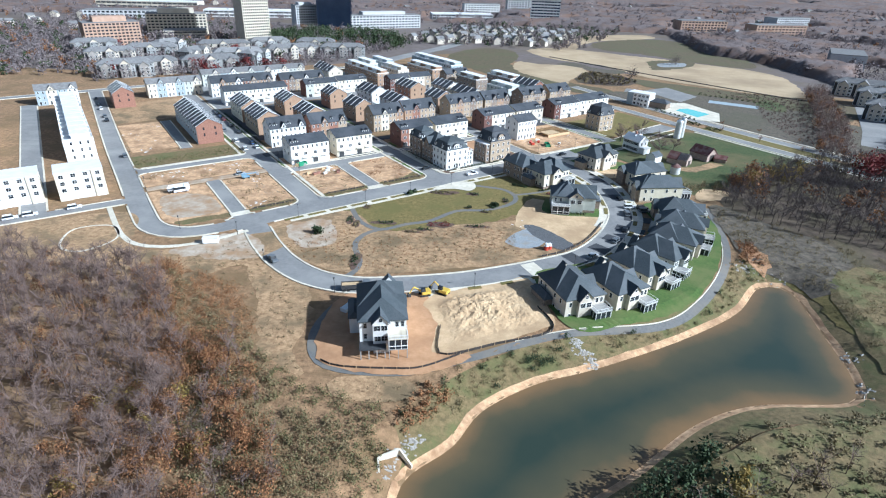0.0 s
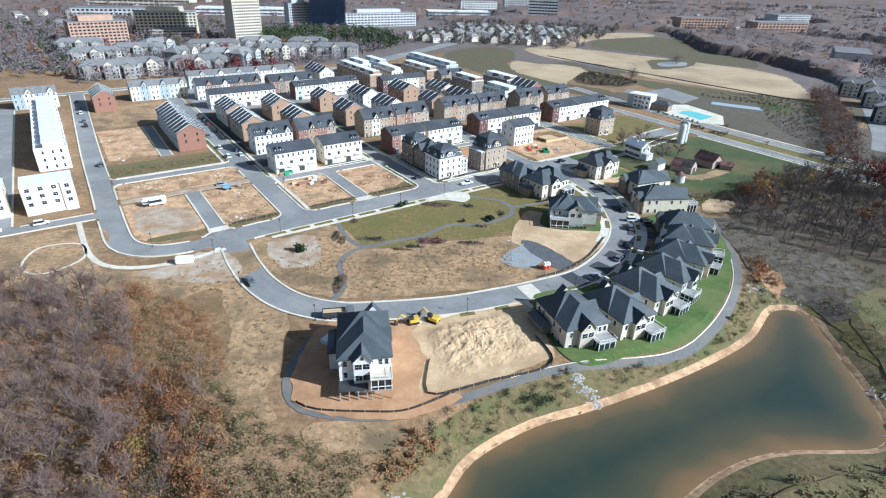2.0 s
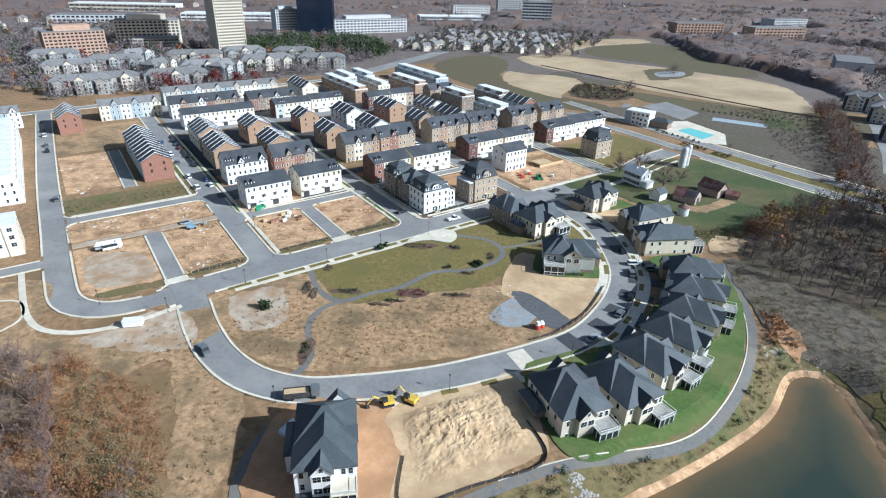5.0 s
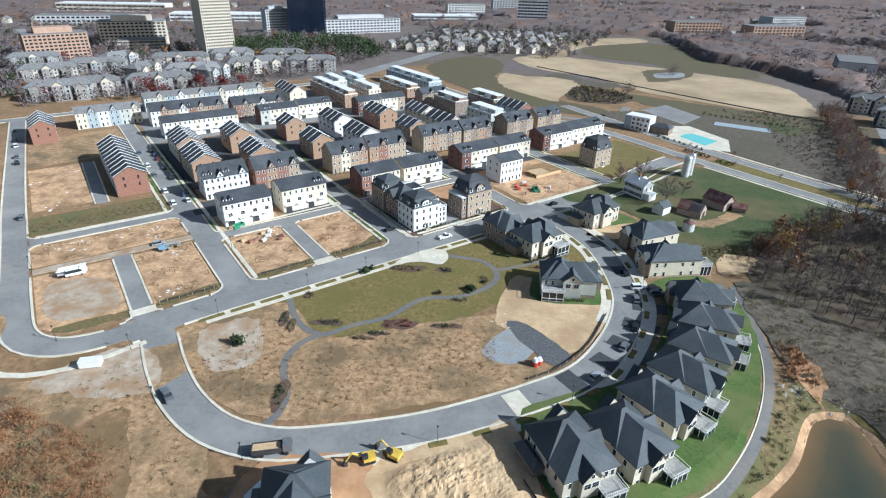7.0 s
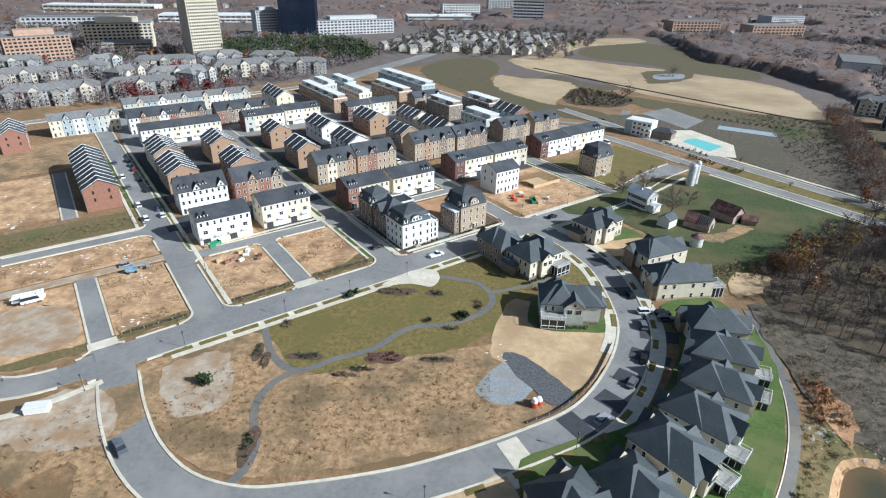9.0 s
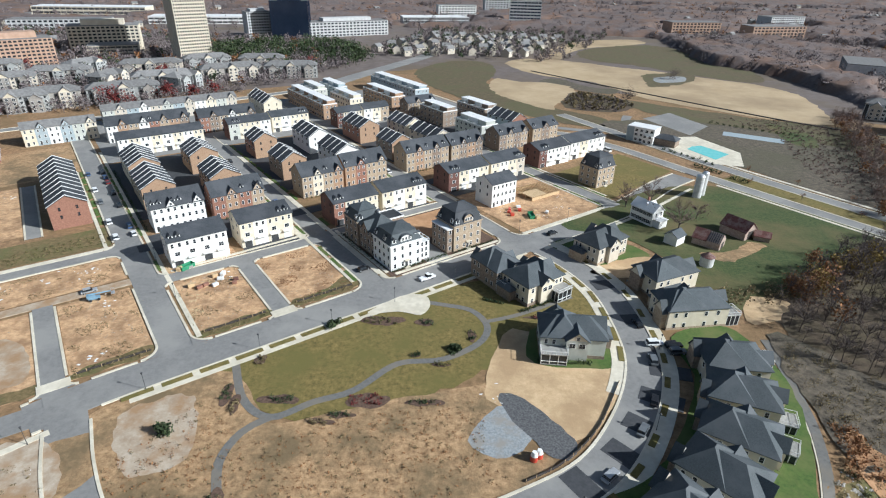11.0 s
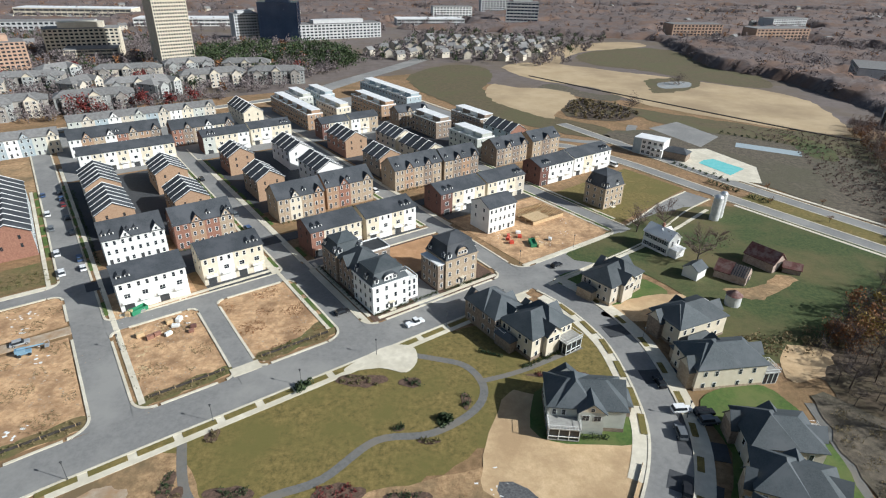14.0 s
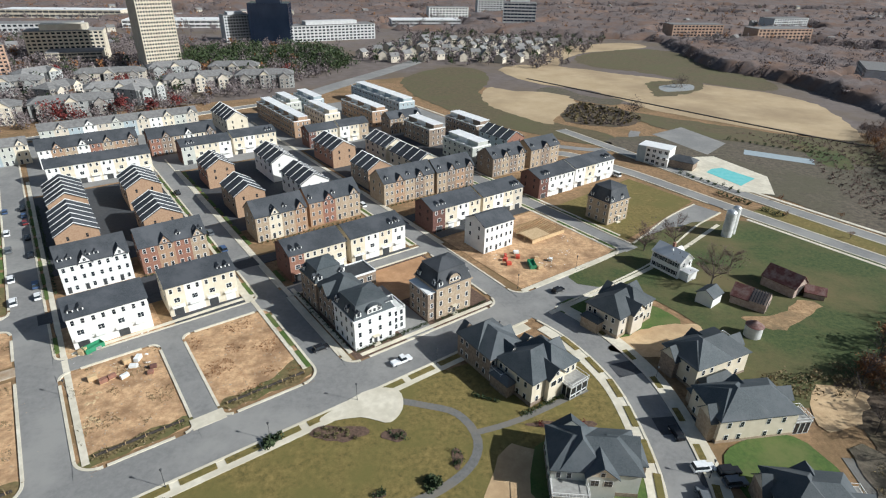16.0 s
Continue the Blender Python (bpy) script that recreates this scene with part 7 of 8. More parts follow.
wood("edge_gold", scatter([(150, 252), (172, 266), (180, 258), (160, 246)], 6, 17), 6, 3.2, 220, 40, M["gold"], "tawny trees at the meadow's edge", 17, 0.35, 0.1)
wood("dam_brush", scatter([(110, 216), (106, 190), (106, 170), (118, 150), (114, 120), (150, 110), (165, 150), (140, 186), (122, 204)], 2.4, 18, 0.45), 1.7, 1.4, 60, 12, M["scrub"], "sparse brush by the dam", 18, 0.14, 0.04, "scrub")
# weedy verges in the lots
for k, (q, d) in enumerate(((uvp((81, 204.5), (100, 204.5), (100, 207.5), (81, 207.5)), 1.3), (uvp((108, 204.8), (129, 205), (129, 208), (108, 208)), 1.3), (uvp((20, 281), (68, 281), (68, 290), (20, 290)), 1.8), (uvp((50, 204.5), (68, 204.5), (68, 207.5), (50, 207.5)), 1.4))):
    wood("verge_weeds", scatter(q, d, 30 + k), 0.7, 0.6, 16, 4, M["olive" if k == 2 else "scrub"], "dry weeds on the verge", 30 + k, 0.16, 0.02, "weeds")
wood("meadow_tufts", scatter([(-54, 168), (-40, 190), (-26, 176), (0, 186), (26, 190), (26, 172), (30, 166), (-24, 153), (-44, 158)], 2.4, 35, 0.5), 0.5, 0.6, 12, 4, M["scrub"], "dry tufts in the meadow", 35, 0.14, 0.02, "weeds")
wood("slope_tufts", scatter([(-84, 156), (-72, 172), (-56, 160), (-46, 146), (-34, 134), (-36, 112), (-28, 100), (0, 102), (-10, 90), (-30, 92), (-46, 118)], 2.6, 36, 0.6), 0.6, 0.7, 12, 4, M["scrub"], "dry tufts on the bare slope", 36, 0.15, 0.02, "weeds")


def lone_tree(x, y, h, r, leaves, twigs, material, label, seed, leaf=0.3, low=0.3, group=""):
    g = np.random.default_rng(seed)
    top = thing("tree", pose(x, y, gz(x, y)), label, "tree", group)
    bm = bmesh.new()
    tube(bm, (0, 0, -0.2), (0, 0, h * 0.4), 0.028 * h, 0.018 * h, 8)
    for k in range(6):
        a = k * 1.05 + g.uniform(0, 0.6)
        z0 = h * g.uniform(0.22, 0.4)
        mid = Vector((math.cos(a) * r * 0.4, math.sin(a) * r * 0.4, z0 + h * 0.22))
        tube(bm, (0, 0, z0), mid, 0.013 * h, 0.009 * h, 5)
        tube(bm, mid, (math.cos(a + 0.3) * r * 0.8, math.sin(a + 0.3) * r * 0.8, min(h * 0.95, z0 + h * 0.5)), 0.009 * h, 0.003 * h, 5)
    part("trunk", bm, M["bark"], top)
    ob = quads_ob("crown", [tree_quads(g, 0, 0, 0, h, r, leaves, twigs, leaf, low)], material, "", "", "")
    ob.parent = top


for i, (x, y, h, r) in enumerate(((111, 284, 12, 8), (110, 312, 11, 7), (98, 309, 10, 6), (124, 297, 7, 4))):
    lone_tree(x, y, h, r, 160, 1100, M["twig"], "large bare spreading tree by the farm", 50 + i, 0.2, 0.25, "farm trees")
for i, (x, y, h, r) in enumerate(((163, 514, 10, 8), (236, 608, 8, 7), (-14, 220, 1.4, 1.6), (20, 209, 1.4, 1.6), (-45, 179, 2.6, 1.6))):
    lone_tree(x, y, h, r, 500, 260, M["evergreen" if i > 1 else "twig_dark"], "dense dark bush standing alone" if i > 1 else "bare dark tree clump in the field", 60 + i, 0.3, 0.08)
for i, (x, y) in enumerate(((134, 236), (139, 240), (130, 240))):
    lone_tree(x, y, 8 - i, 5.5 - i, 1300, 200, M["gold" if i == 1 else "rust"], "tawny-leaved tree at the meadow's edge", 140 + i, 0.24, 0.1)
# planting beds and shrubs of the park
for k, (x, y, a, b) in enumerate(((-22.5, 189.6, 5, 1.5), (-30.4, 204.5, 1.5, 2.2), (9.6, 206.6, 1.7, 1.0), (16.6, 202.7, 2.6, 0.8), (25.3, 215.1, 1.1, 3.0), (-1.4, 189.4, 5.5, 2.4), (12.3, 188.5, 5, 1.0), (-11.1, 182.4, 3.5, 0.9), (-35.1, 191.4, 1.3, 4), (-0.2, 222.4, 7, 2.3), (12.2, 221.6, 3, 1.6), (48.8, 224.4, 8, 1.0), (-28.3, 159.1, 1.6, 6), (-32.3, 187.6, 1.2, 3.5), (-6.9, 184.5, 3.5, 0.9))):
    pts = [(x + a * math.cos(t), y + b * math.sin(t)) for t in np.linspace(0, 6.28, 10)[:-1]]
    patch("planting_bed", pts, M["mulch"], "bark-mulched planting bed", 1.0, 0.5)
    g = random.Random(k)
    wood("bed_shrubs", [(x + g.uniform(-0.7, 0.7) * a, y + g.uniform(-0.7, 0.7) * b) for _ in range(max(8, int(a * b * 1.2)))], 0.9, 0.7, 30, 6, M[("evergreen", "scrub", "evergreen", "olive", "evergreen", "crimson")[k % 6]], "low shrubs in the planting bed", 70 + k, 0.16, 0.03, "shrubs")
# clipped shrubs at the houses and saplings along the streets
sp = [(41 + 0.9 * i, 227.5 + 0.5 * i) for i in range(14)] + [(30 + i * 0.8, 234 - 0.3 * i) for i in range(8)] + [(42 + i * 1.5, 204.4 - 0.15 * i) for i in range(10)]
wood("house_shrubs", sp, 1.0, 0.7, 60, 4, M["evergreen"], "small evergreen shrubs round the houses", 90, 0.16, 0.03, "shrubs")
bed = [T(u, 206.3) for u in range(143, 166, 1)] + [T(u, 205.6) for u in range(168, 187)] + [T(141.5, v) for v in range(210, 244, 2)] + [T(81.6, v) for v in range(284, 366, 2)] + [T(u, 279.5) for u in range(106, 127, 2)] + [T(u, 281.5) for u in range(145, 187, 2)] + [T(u, 285) for u in range(200, 246, 2)]
wood("front_hedges", bed, 0.9, 0.6, 40, 3, M["evergreen"], "low dark hedges before the houses", 91, 0.15, 0.03, "hedges")
for i in range(7):
    for u, v in ((321.5 + 9, 40 + i * 24), (347.5, 50 + i * 24)):
        lone_tree(*T(u, v), 3.6, 1.2, 60, 60, M["rust"], "young street tree with few russet leaves", 100 + i, 0.18, 0.35, "street trees")
pl = [T(330, v) for v in range(185, 195, 2)] + [T(331.5, v) for v in range(200, 216, 2)] + [(200 + i * 3.2, 452 - i * 2.2) for i in range(14)] + [(146 + i * 2, 392 - i * 3.2) for i in range(9)]
wood("avenue_shrubs", pl, 1.8, 1.0, 60, 6, M["evergreen"], "dark shrubs along avenue and courts", 92, 0.25, 0.04, "shrubs")


# ---- distant town ----
def midrise(name, x, y, turn, L, D, h, wall, glass, label, floors, bays, step=0.0, category="building", roofm="grey_roof"):
    """A tall block: body, a ribbon of windows for each storey (on parking decks, of dark shade), piers and a roof
    plant.
    """
    top = thing(name, pose(x, y, 0, 0, 0, turn) @ pose(-L / 2, -D / 2, 0), label, category)
    bm = bmesh.new()
    box(bm, 0, L, 0, D, 0, h)
    part("wall", bm, M[wall], top)
    fh = h / floors
    bm = bmesh.new()
    box(bm, -0.12, L + 0.12, -0.12, D + 0.12, 0.3 * fh, 0.8 * fh)
    me = bpy.data.meshes.new("window_band")
    bm.to_mesh(me)
    bm.free()
    me.materials.append(M[glass])
    for k in range(floors):
        share("window_band", me, top, pose(0, 0, k * fh))
    bm = bmesh.new()
    w = L / bays * (0.34 if glass == "glass" else 0.1)
    box(bm, -w / 2, w / 2, -0.35, D + 0.35, 0, h + 0.2)
    pm = bpy.data.meshes.new("pier")
    bm.to_mesh(pm)
    bm.free()
    pm.materials.append(M[wall])
    for k in range(bays + 1):
        share("pier", pm, top, pose(min(max(k * L / bays, w / 2 - 0.2), L - w / 2 + 0.2), 0, 0))
    ny = max(2, round(bays * D / L))
    bm = bmesh.new()
    box(bm, -0.35, L + 0.35, -w / 2, w / 2, 0, h + 0.1)
    pm = bpy.data.meshes.new("pier")
    bm.to_mesh(pm)
    bm.free()
    pm.materials.append(M[wall])
    for k in range(1, ny):
        share("pier", pm, top, pose(0, k * D / ny, 0))
    bm = bmesh.new()
    box(bm, -0.2, L + 0.2, -0.2, D + 0.2, h + 0.21, h + 0.8)
    part("roof", bm, M[roofm], top)
    if step:
        bm = bmesh.new()
        box(bm, L * 0.2, L * 0.8, D * 0.2, D * 0.8, h + 0.8, h + 0.8 + step)
        part("roof_plant", bm, M[wall], top)
    return top


M["navy"] = mat("navy_glass", (0.012, 0.02, 0.04), (0.02, 0.03, 0.055), 0.15, 0.05, 3)
M["office"] = mat("office_concrete", (0.5, 0.5, 0.5), (0.6, 0.6, 0.6), 0.8, 0.3, 4)
M["sandy"] = mat("sandy_render", (0.58, 0.51, 0.4), (0.66, 0.6, 0.49), 0.8, 0.3, 4)
M["terracotta"] = mat("terracotta_brick", (0.4, 0.26, 0.18), (0.5, 0.34, 0.25), 0.8, 0.3, 4)
midrise("tower", -222, 671, 42, 30, 22, 112, "sandy", "glass", "tall beige apartment tower with vertical piers", 38, 13, 4, "tower")
midrise("office_tower", -165, 859, 6, 46, 34, 44, "navy", "navy", "dark blue glass office block with stepped top", 11, 12, 8, "office", "navy")
midrise("apartment_block", -357, 622, 40, 52, 24, 24, "terracotta", "glass", "terracotta brick apartment block with cream bands", 8, 14, 5)
midrise("apartment_block", -330, 722, 22, 66, 26, 26, "sandy", "glass", "cream apartment block with parking deck", 8, 15, 5)
# charcoal bands paint the shade of the open deck storeys
midrise("parking_deck", -313, 701, 22, 46, 30, 10, "sandy", "charcoal", "open cream parking deck", 3, 9)
midrise("office_block", -101, 896, 28, 112, 26, 18, "office", "glass", "long white office block with window bands", 5, 22, 4, "office")
midrise("office_block", -210, 864, 30, 30, 24, 30, "office", "glass", "pale blue-white office block", 9, 9, 3, "office")
midrise("office_block", 175, 1120, -6, 52, 30, 34, "office", "navy", "pale office block with blue glass", 7, 9, 3, "office")
midrise("office_block", 60, 1200, 10, 70, 25, 20, "white", "glass", "white low office block", 5, 12)
midrise("office_block", 150, 1330, 5, 55, 25, 28, "office", "glass", "pale far office block", 7, 9)
# here too the charcoal bands are deck shade, not glazing
midrise("car_deck", 432, 640, 60, 60, 32, 14, "office", "charcoal", "grey concrete parking structure", 4, 12)
midrise("office_block", 415, 1000, 8, 80, 28, 16, "terracotta", "glass", "red brick office block among trees", 4, 14)
midrise("office_block", 520, 960, 12, 90, 28, 16, "terracotta", "glass", "red brick office block among trees", 4, 14)
midrise("office_block", 640, 1150, 20, 80, 30, 15, "office", "glass", "pale office block among trees", 4, 14)
midrise("office_block", -480, 900, 15, 120, 30, 14, "office", "glass", "long white low building", 3, 20)
midrise("shopping_hall", -330, 1020, 10, 160, 40, 10, "white", "charcoal", "long white shopping hall", 2, 20, roofm="flat_roof")
midrise("shopping_hall", -560, 1130, 5, 180, 40, 12, "sandy", "charcoal", "long pale shopping hall", 2, 20, roofm="flat_roof")
midrise("shopping_hall", 20, 1090, 10, 110, 36, 9, "office", "charcoal", "long pale hall with white roof", 2, 16, roofm="flat_roof")


def apartments(x, y, turn, L, walls, label):
    """Garden apartments: a long hipped body with gabled bays and stair recesses drawn as dark strips."""
    top = thing("apartment_house", pose(x, y, 0, 0, 0, turn) @ pose(-L / 2, -8, 0), label, "apartment house", "garden apartments")
    bm = bmesh.new()
    box(bm, 0, L, 0, 15, 0, 10.6)
    part("wall", bm, M[walls[0]], top)
    part("roof", hip_roof(0, L, 0, 15, 10.6, 3.4, 0.5), M["grey_roof"], top)
    n = max(2, round(L / 15))
    for i in range(n):
        c = (i + 0.5) * L / n
        bm = bmesh.new()
        box(bm, c - 3.6, c + 3.6, -2.4, 0, 0, 10.6 if i % 2 else 9.0)
        part("bay_wall", bm, M[walls[1]], top)
        h = 10.6 if i % 2 else 9.0
        r, w = gable_over(c - 3.6, c + 3.6, -2.4, 6.5, h, 2.9)
        part("bay_roof", r, M["grey_roof"], top)
        part("bay_gable", w, M["cream" if i % 2 else walls[1]], top)
        # charcoal strip on the wall for the shade of an open stair
        bm = bmesh.new()
        box(bm, c - 6.4, c - 4.4, -0.1, 0.3, 0.2, 9.8)
        part("stair_opening", bm, M["charcoal"], top)
        for s in range(4):
            z = s * 2.6 + 1.5
            if s * 2.6 + 2.6 < h:
                for q in (-1.9, 1.9):
                    share("window", WIN2, top, pose(c + q, -2.4, z))
            share("window", WIN2, top, pose(c + 5.2, 0, z))
    for s in range(4):
        for k in (4, 11):
            share("window", WIN2, top, pose(0, k, s * 2.6 + 1.5, 0, 0, -90))
    bm = bmesh.new()
    box(bm, L * 0.3, L * 0.3 + 0.9, 6.6, 7.5, 13.0, 15.2)
    part("chimney", bm, M["taupe"], top)


for x, y, a, L, w in ((-204, 495, 28, 46, ("grey_siding", "taupe")), (-196, 541, 28, 44, ("taupe", "grey_siding")), (-228, 593, 20, 50, ("beige", "taupe")), (-156, 579, 32, 50, ("taupe", "beige")), (-180, 538, 70, 26, ("grey_siding", "grey_siding")), (-108, 594, 12, 44, ("grey_siding", "taupe")), (-282, 554, 20, 44, ("taupe", "grey_siding")), (-304, 521, 30, 40, ("beige", "taupe")), (-243, 474, 30, 36, ("taupe", "beige")), (-282, 588, 60, 30, ("grey_siding", "grey_siding")), (-258, 460, 25, 40, ("grey_siding", "taupe")), (-349, 575, 30, 40, ("taupe", "grey_siding")), (-143, 631, 10, 40, ("beige", "taupe")), (-237, 537, 75, 28, ("taupe", "beige")), (-192, 626, 30, 40, ("grey_siding", "grey_siding"))):
    apartments(x, y, a, L, w, "four-storey garden apartments with grey hipped roofs")
for x, y, a in ((338, 468, -38), (330, 428, -38), (305, 380, -38), (372, 462, -38), (365, 415, -38)):
    apartments(x, y, a, 40, ("white", "beige"), "white four-storey apartments with grey roofs beside the wood")
# rows of small far houses, one model copied
small = thing("far_house", pose(-10, 720, 0, 0, 0, 30), "small pale gabled house in a far row", "house", "far houses")
part("wall", wall_prism(-5, 5, 9, 6, 2.9), M["beige"], small)
part("roof", gable_roof(10, 9, 6, 3), M["grey_roof"], small).matrix_basis = pose(-5, 0, 0)
for q in (-2.5, 2.5):
    share("window", WIN2, small, pose(q, 0, 4.2))
rg = random.Random(21)
for j in range(6):
    for i in range(9):
        x, y = -40 + i * 20 + j * 12 + rg.uniform(-4, 4), 745 + j * 26 - i * 2 + rg.uniform(-6, 6)
        copy_thing(small, pose(x, y, 0, 0, 0, rg.choice([10, 35, 60, 100])))
for i in range(50):
    x, y = rg.uniform(-620, -60), rg.uniform(760, 1300)
    if not (-280 < x < -40 and 800 < y < 980):
        copy_thing(small, pose(x, y, 0, 0, 0, rg.choice([10, 35, 60, 100])))
for i in range(24):
    copy_thing(small, pose(rg.uniform(300, 1000), rg.uniform(900, 1700), 0, 0, 0, rg.choice([10, 35, 60])))
# distant woods over the whole background
road_pts = spline([(-88, 520), (-54, 597), (-16, 671), (33, 772), (118, 913), (153, 991), (260, 1160)], 20)
ribbon("highway", road_pts, 16, M["asphalt"], "grey highway past the field", 0.12, "road")
ribbon("field_road", spline([(-47, 517), (110, 431), (150, 470)], 10), 6, M["asphalt"], "grey road along the field", 0.13, "road")
# black band standing for the silt fence in front of the field
ribbon("field_track", spline([(110, 640), (190, 540), (270, 448), (320, 420)], 10), 1.6, M["black"], "black silt fence line along the field", 0.6, "hedge")


def far_wood(name, poly, gap, seed, material, h, leaf, n, label, clear=()):
    g = np.random.default_rng(seed)
    V = []
    for x, y in scatter(poly, gap, seed, 0.8):
        if any(math.hypot(x - cx, y - cy) < cr for cx, cy, cr in clear):
            continue
        V.append(tree_quads(g, x, y, 0.0, h * g.uniform(0.6, 1.2), h * 0.42, n, 0, leaf, 0.1))
    quads_ob(name, V, material, label, "trees")


CLEAR = [(-216, 668, 26), (-160, 866, 34), (-362, 622, 36), (-322, 724, 40), (-88, 945, 40), (-210, 860, 22), (172, 1100, 34)]
W1 = [(-420, 440), (-250, 456), (-120, 575), (-60, 640), (-60, 800), (-500, 900), (-700, 600)]
far_wood("town_trees", W1, 10.5, 41, M["twig_hazed"], 9.5, 0.7, 70, "bare brown trees among the apartments", CLEAR)
far_wood("town_belt", [(-264, 429), (-245, 450), (-203, 462), (-159, 491), (-126, 539), (-84, 589), (-100, 622), (-157, 537), (-218, 479), (-279, 450)], 7.5, 71, M["twig_hazed"], 9, 0.5, 90, "bare brown trees before the apartments")
far_wood("town_evergreens", W1, 34, 42, M["evergreen"], 10, 0.9, 70, "dark evergreens among the apartments", CLEAR)
wood("town_crimson", [(-202, 476), (-202, 487), (-192, 481), (-185, 500), (-178, 497), (-170, 494), (-202, 556), (-210, 581), (-158, 504), (-148, 520), (-100, 628), (-98, 598), (-339, 602), (-290, 626), (-204, 623), (-265, 451), (-207, 476)], 11, 4.5, 260, 30, M["crimson"], "crimson trees along the apartments", 43, 0.6, 0.12)
far_wood("town_rust", W1, 36, 44, M["rust"], 9, 0.9, 70, "rusty trees among the apartments", CLEAR)
far_wood("conifers", [(-202, 664), (-164, 640), (-110, 674), (-61, 652), (-49, 697), (-103, 787), (-167, 768), (-227, 750)], 9, 48, M["evergreen"], 13, 0.9, 80, "dark conifers before the far houses")
W2 = [(-1200, 800), (-500, 880), (-60, 960), (100, 960), (330, 910), (345, 520), (420, 400), (900, 420), (1250, 1000), (1300, 1650), (-1300, 1650)]


def canopy(name, poly, step, seed, h, material, label, clear=()):
    """The closed roof of a far wood: a sheet of crowns with gaps down to the floor."""
    xs = np.arange(min(p[0] for p in poly), max(p[0] for p in poly) + step, step)
    ys = np.arange(min(p[1] for p in poly), max(p[1] for p in poly) + step, step)
    g = np.random.default_rng(seed)
    verts, faces, idx = [], [], {}
    for j, y in enumerate(ys):
        for i, x in enumerate(xs):
            a, b = x + g.uniform(-0.35, 0.35) * step, y + g.uniform(-0.35, 0.35) * step
            z = h * (0.55 + 0.45 * g.random()) + 0.5 * h * noise.noise(Vector((a * 0.012, b * 0.012, seed)))
            if noise.noise(Vector((a * 0.006, b * 0.006, seed + 9))) > 0.22 or not inside(poly, a, b) or any(math.hypot(a - cx, b - cy) < cr for cx, cy, cr in clear):
                z = -1.0
            idx[i, j] = len(verts)
            verts.append((a, b, z))
    for j in range(len(ys) - 1):
        for i in range(len(xs) - 1):
            q = (idx[i, j], idx[i + 1, j], idx[i + 1, j + 1], idx[i, j + 1])
            if max(verts[v][2] for v in q) > 0:
                faces.append(q)
    me = bpy.data.meshes.new(name)
    me.from_pydata(verts, [], faces)
    me.materials.append(material)
    me.shade_smooth()
    tagged(new(name, me), label, "trees", kind="stuff")


canopy("wood_canopy", [(-1200, 960), (-500, 960), (-60, 1010), (100, 1000), (330, 930), (345, 900), (1000, 900), (1300, 1000), (1800, 2600), (-1800, 2600)], 10.0, 81, 9.0, M["canopy"], "brown closed roof of the distant woods, greyed for haze",
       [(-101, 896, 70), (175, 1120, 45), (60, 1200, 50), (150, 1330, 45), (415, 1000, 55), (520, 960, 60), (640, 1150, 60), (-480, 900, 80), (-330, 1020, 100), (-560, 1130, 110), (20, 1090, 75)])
canopy("wood_canopy", [(330, 430), (350, 520), (345, 650), (310, 700), (335, 900), (1000, 900), (900, 420), (450, 380)], 7.0, 82, 10.0, M["canopy"], "brown closed roof of the field-side wood, greyed for haze",
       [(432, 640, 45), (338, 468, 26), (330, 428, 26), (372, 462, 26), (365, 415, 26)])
far_wood("far_wood", W2, 30, 45, M["twig_hazed"], 11, 0.9, 60, "leafless woods to the horizon, haze put into their colour", CLEAR)
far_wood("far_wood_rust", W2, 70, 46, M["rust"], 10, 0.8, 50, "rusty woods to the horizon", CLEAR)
far_wood("right_far_wood", [(330, 430), (350, 520), (345, 650), (300, 700), (330, 900), (700, 900), (800, 500), (450, 380)], 14, 47, M["twig_hazed"], 12, 0.5, 80, "leafless wood beside the field, haze put into its colour", [(432, 640, 40), (338, 468, 24), (330, 428, 24), (305, 380, 24), (372, 462, 24), (365, 415, 24)])
far_wood("field_brush", [(112, 506), (132, 546), (158, 530), (166, 501), (145, 481), (118, 486)], 5, 49, M["scrub"], 2.2, 0.6, 30, "brown brush in the weedy field")

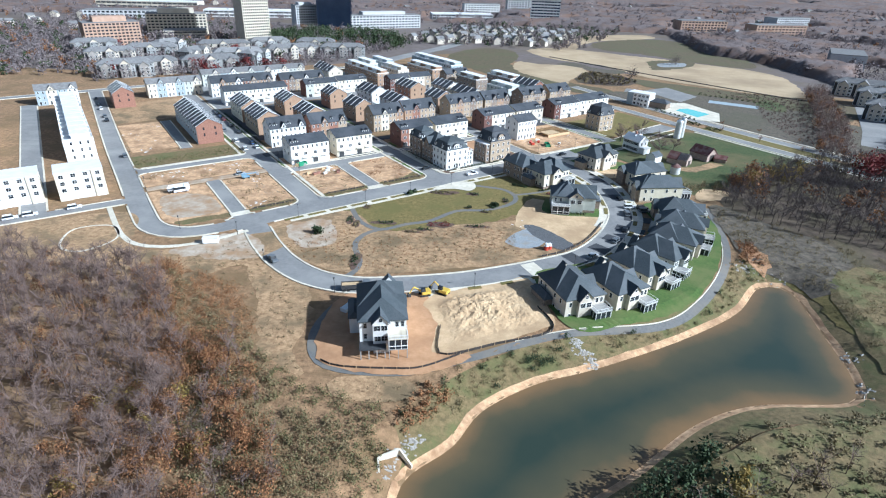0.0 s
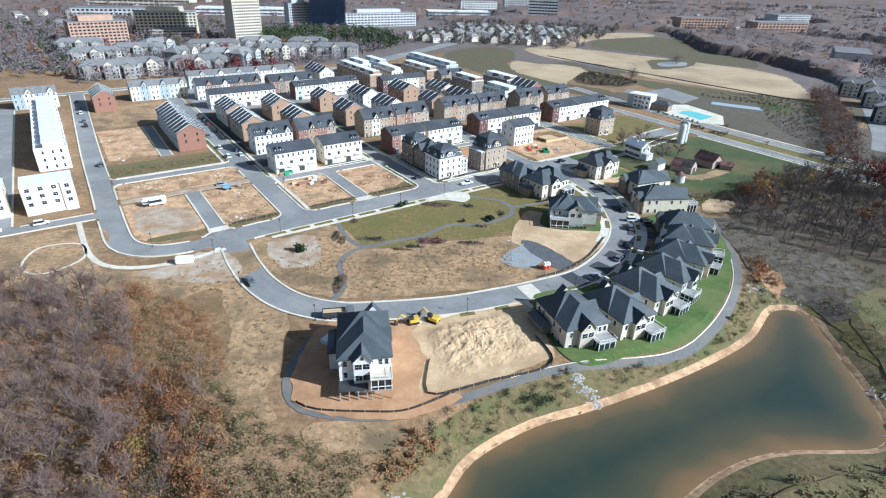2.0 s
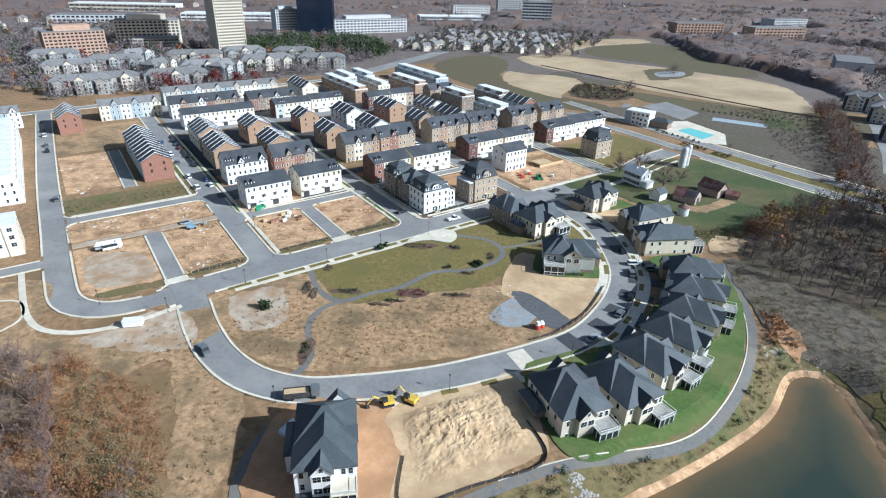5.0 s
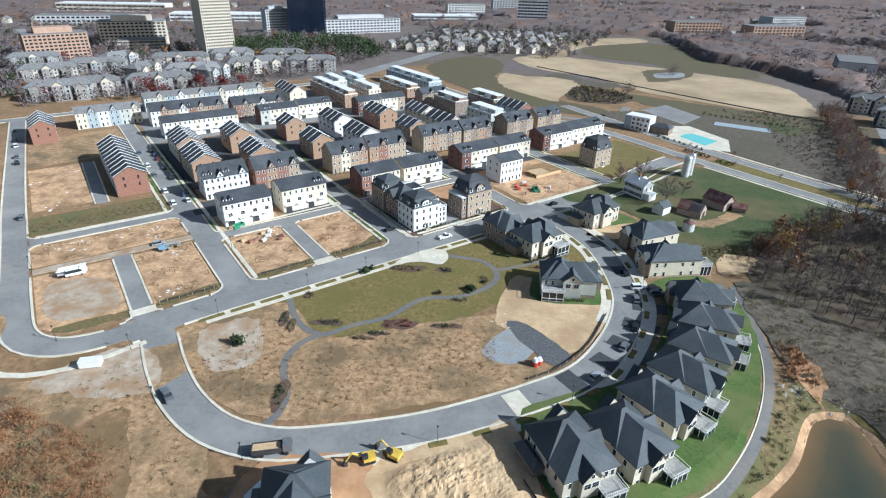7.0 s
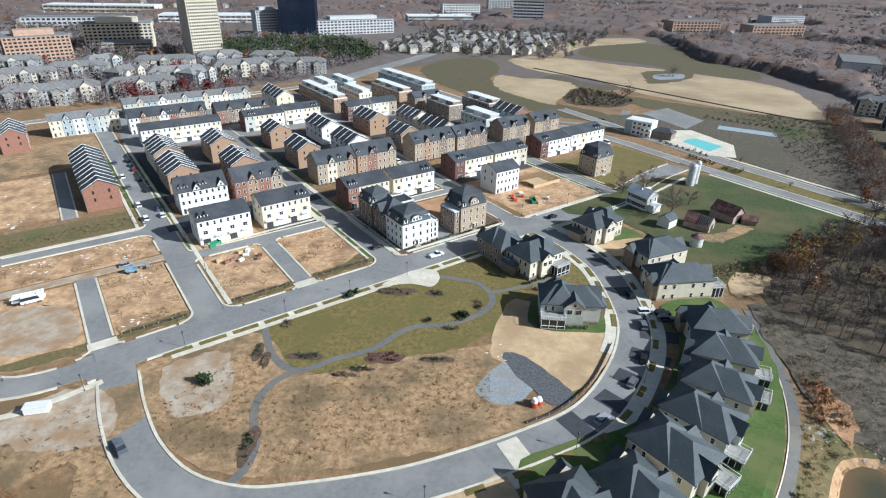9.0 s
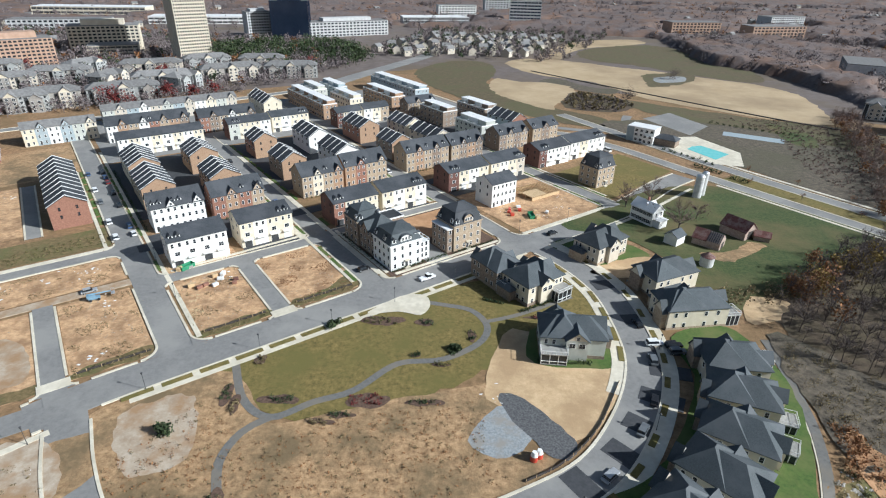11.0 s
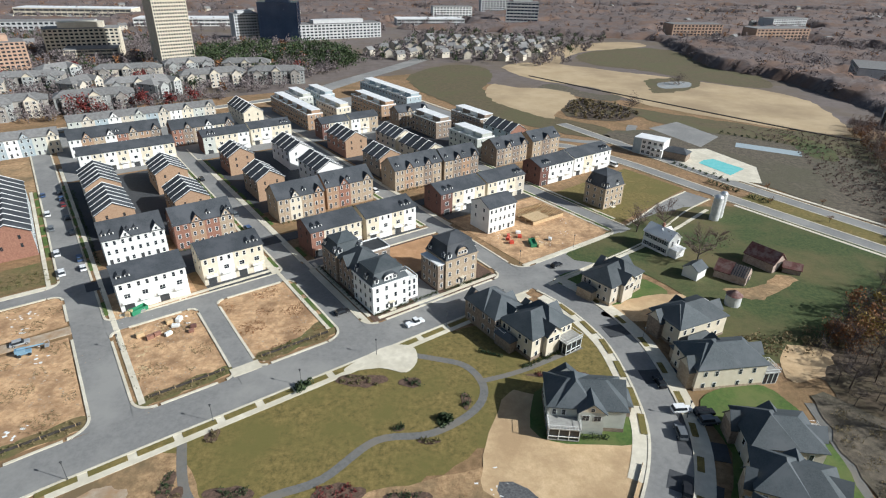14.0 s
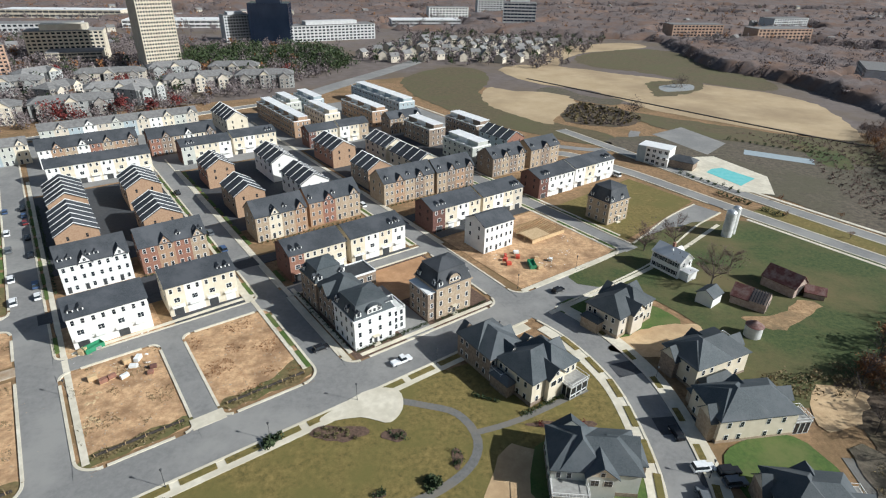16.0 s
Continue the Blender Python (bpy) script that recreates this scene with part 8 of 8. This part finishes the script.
far_wood("house_trees", [(-60, 720), (150, 690), (270, 930), (20, 980)], 15, 51, M["twig_hazed"], 9, 0.8, 60, "bare brown trees between the far houses")
far_wood("house_evergreens", [(-60, 720), (150, 690), (270, 930), (20, 980)], 26, 52, M["evergreen"], 9, 0.8, 60, "dark evergreens between the far houses")
wood("tree_line", scatter([(296, 480), (236, 356), (200, 292), (212, 284), (250, 346), (308, 466)], 4.2, 53), 9, 3.0, 30, 160, M["twig"], "line of bare trees along the wood's edge", 53, 0.3, 0.15)
wood("tree_line_gold", scatter([(296, 480), (236, 356), (200, 292), (212, 284), (250, 346), (308, 466)], 12, 54), 7, 2.6, 160, 40, M["rust"], "russet trees along the wood's edge", 54, 0.4, 0.1)
patch("car_park", [(240, 318), (262, 350), (312, 436), (322, 426), (274, 336), (252, 306)], M["asphalt"], "grey car park beside the apartments", smooth=False, rough=0, lift=0.08)
# rough weeds over the fields and loose clods in the lots
FIELD = [(206, 470), (250, 462), (285, 440), (240, 356), (212, 306), (208, 336), (212, 380), (232, 430)]
wood("field_weeds", scatter(FIELD, 2.6, 55, 0.6), 1.0, 1.1, 14, 6, M["twig"], "grey dead weeds in the rough field", 55, 0.3, 0.02, "weeds")
wood("field_weeds", scatter([(112, 506), (132, 546), (158, 530), (166, 501), (145, 481), (118, 486)], 3.0, 56, 0.6), 1.2, 1.4, 14, 6, M["twig_dark"], "red-brown weeds in the field", 56, 0.4, 0.02, "weeds")
for k, q in enumerate((uvp((80, 208), (100.5, 208), (100.5, 239), (80, 239)), uvp((107.5, 208), (129, 208), (130, 239), (107.5, 239)), uvp((50, 208), (68.5, 208), (68.5, 243), (50, 243)), uvp((20, 251), (69, 251), (69, 268), (20, 268)))):
    wood("lot_clods", [p for p in scatter(q, 0.8, 57 + k, 0.7) if math.sin(p[0] * 0.55 + k) + math.sin(p[1] * 0.7) + math.sin((p[0] - p[1]) * 0.31) > 0.75], 0.3, 0.5, 8, 0, M["rust" if k == 1 else "scrub"], "clods and dead weeds on the bare soil", 57 + k, 0.12, 0.0, "clods")
wood("meadow_weeds", scatter([(-54, 168), (-40, 190), (-26, 176), (0, 186), (26, 190), (26, 172), (30, 166), (-24, 153), (-44, 158)], 1.5, 62, 0.5), 0.4, 0.6, 9, 2, M["reed"], "russet dead grass in the meadow", 62, 0.14, 0.02, "weeds")
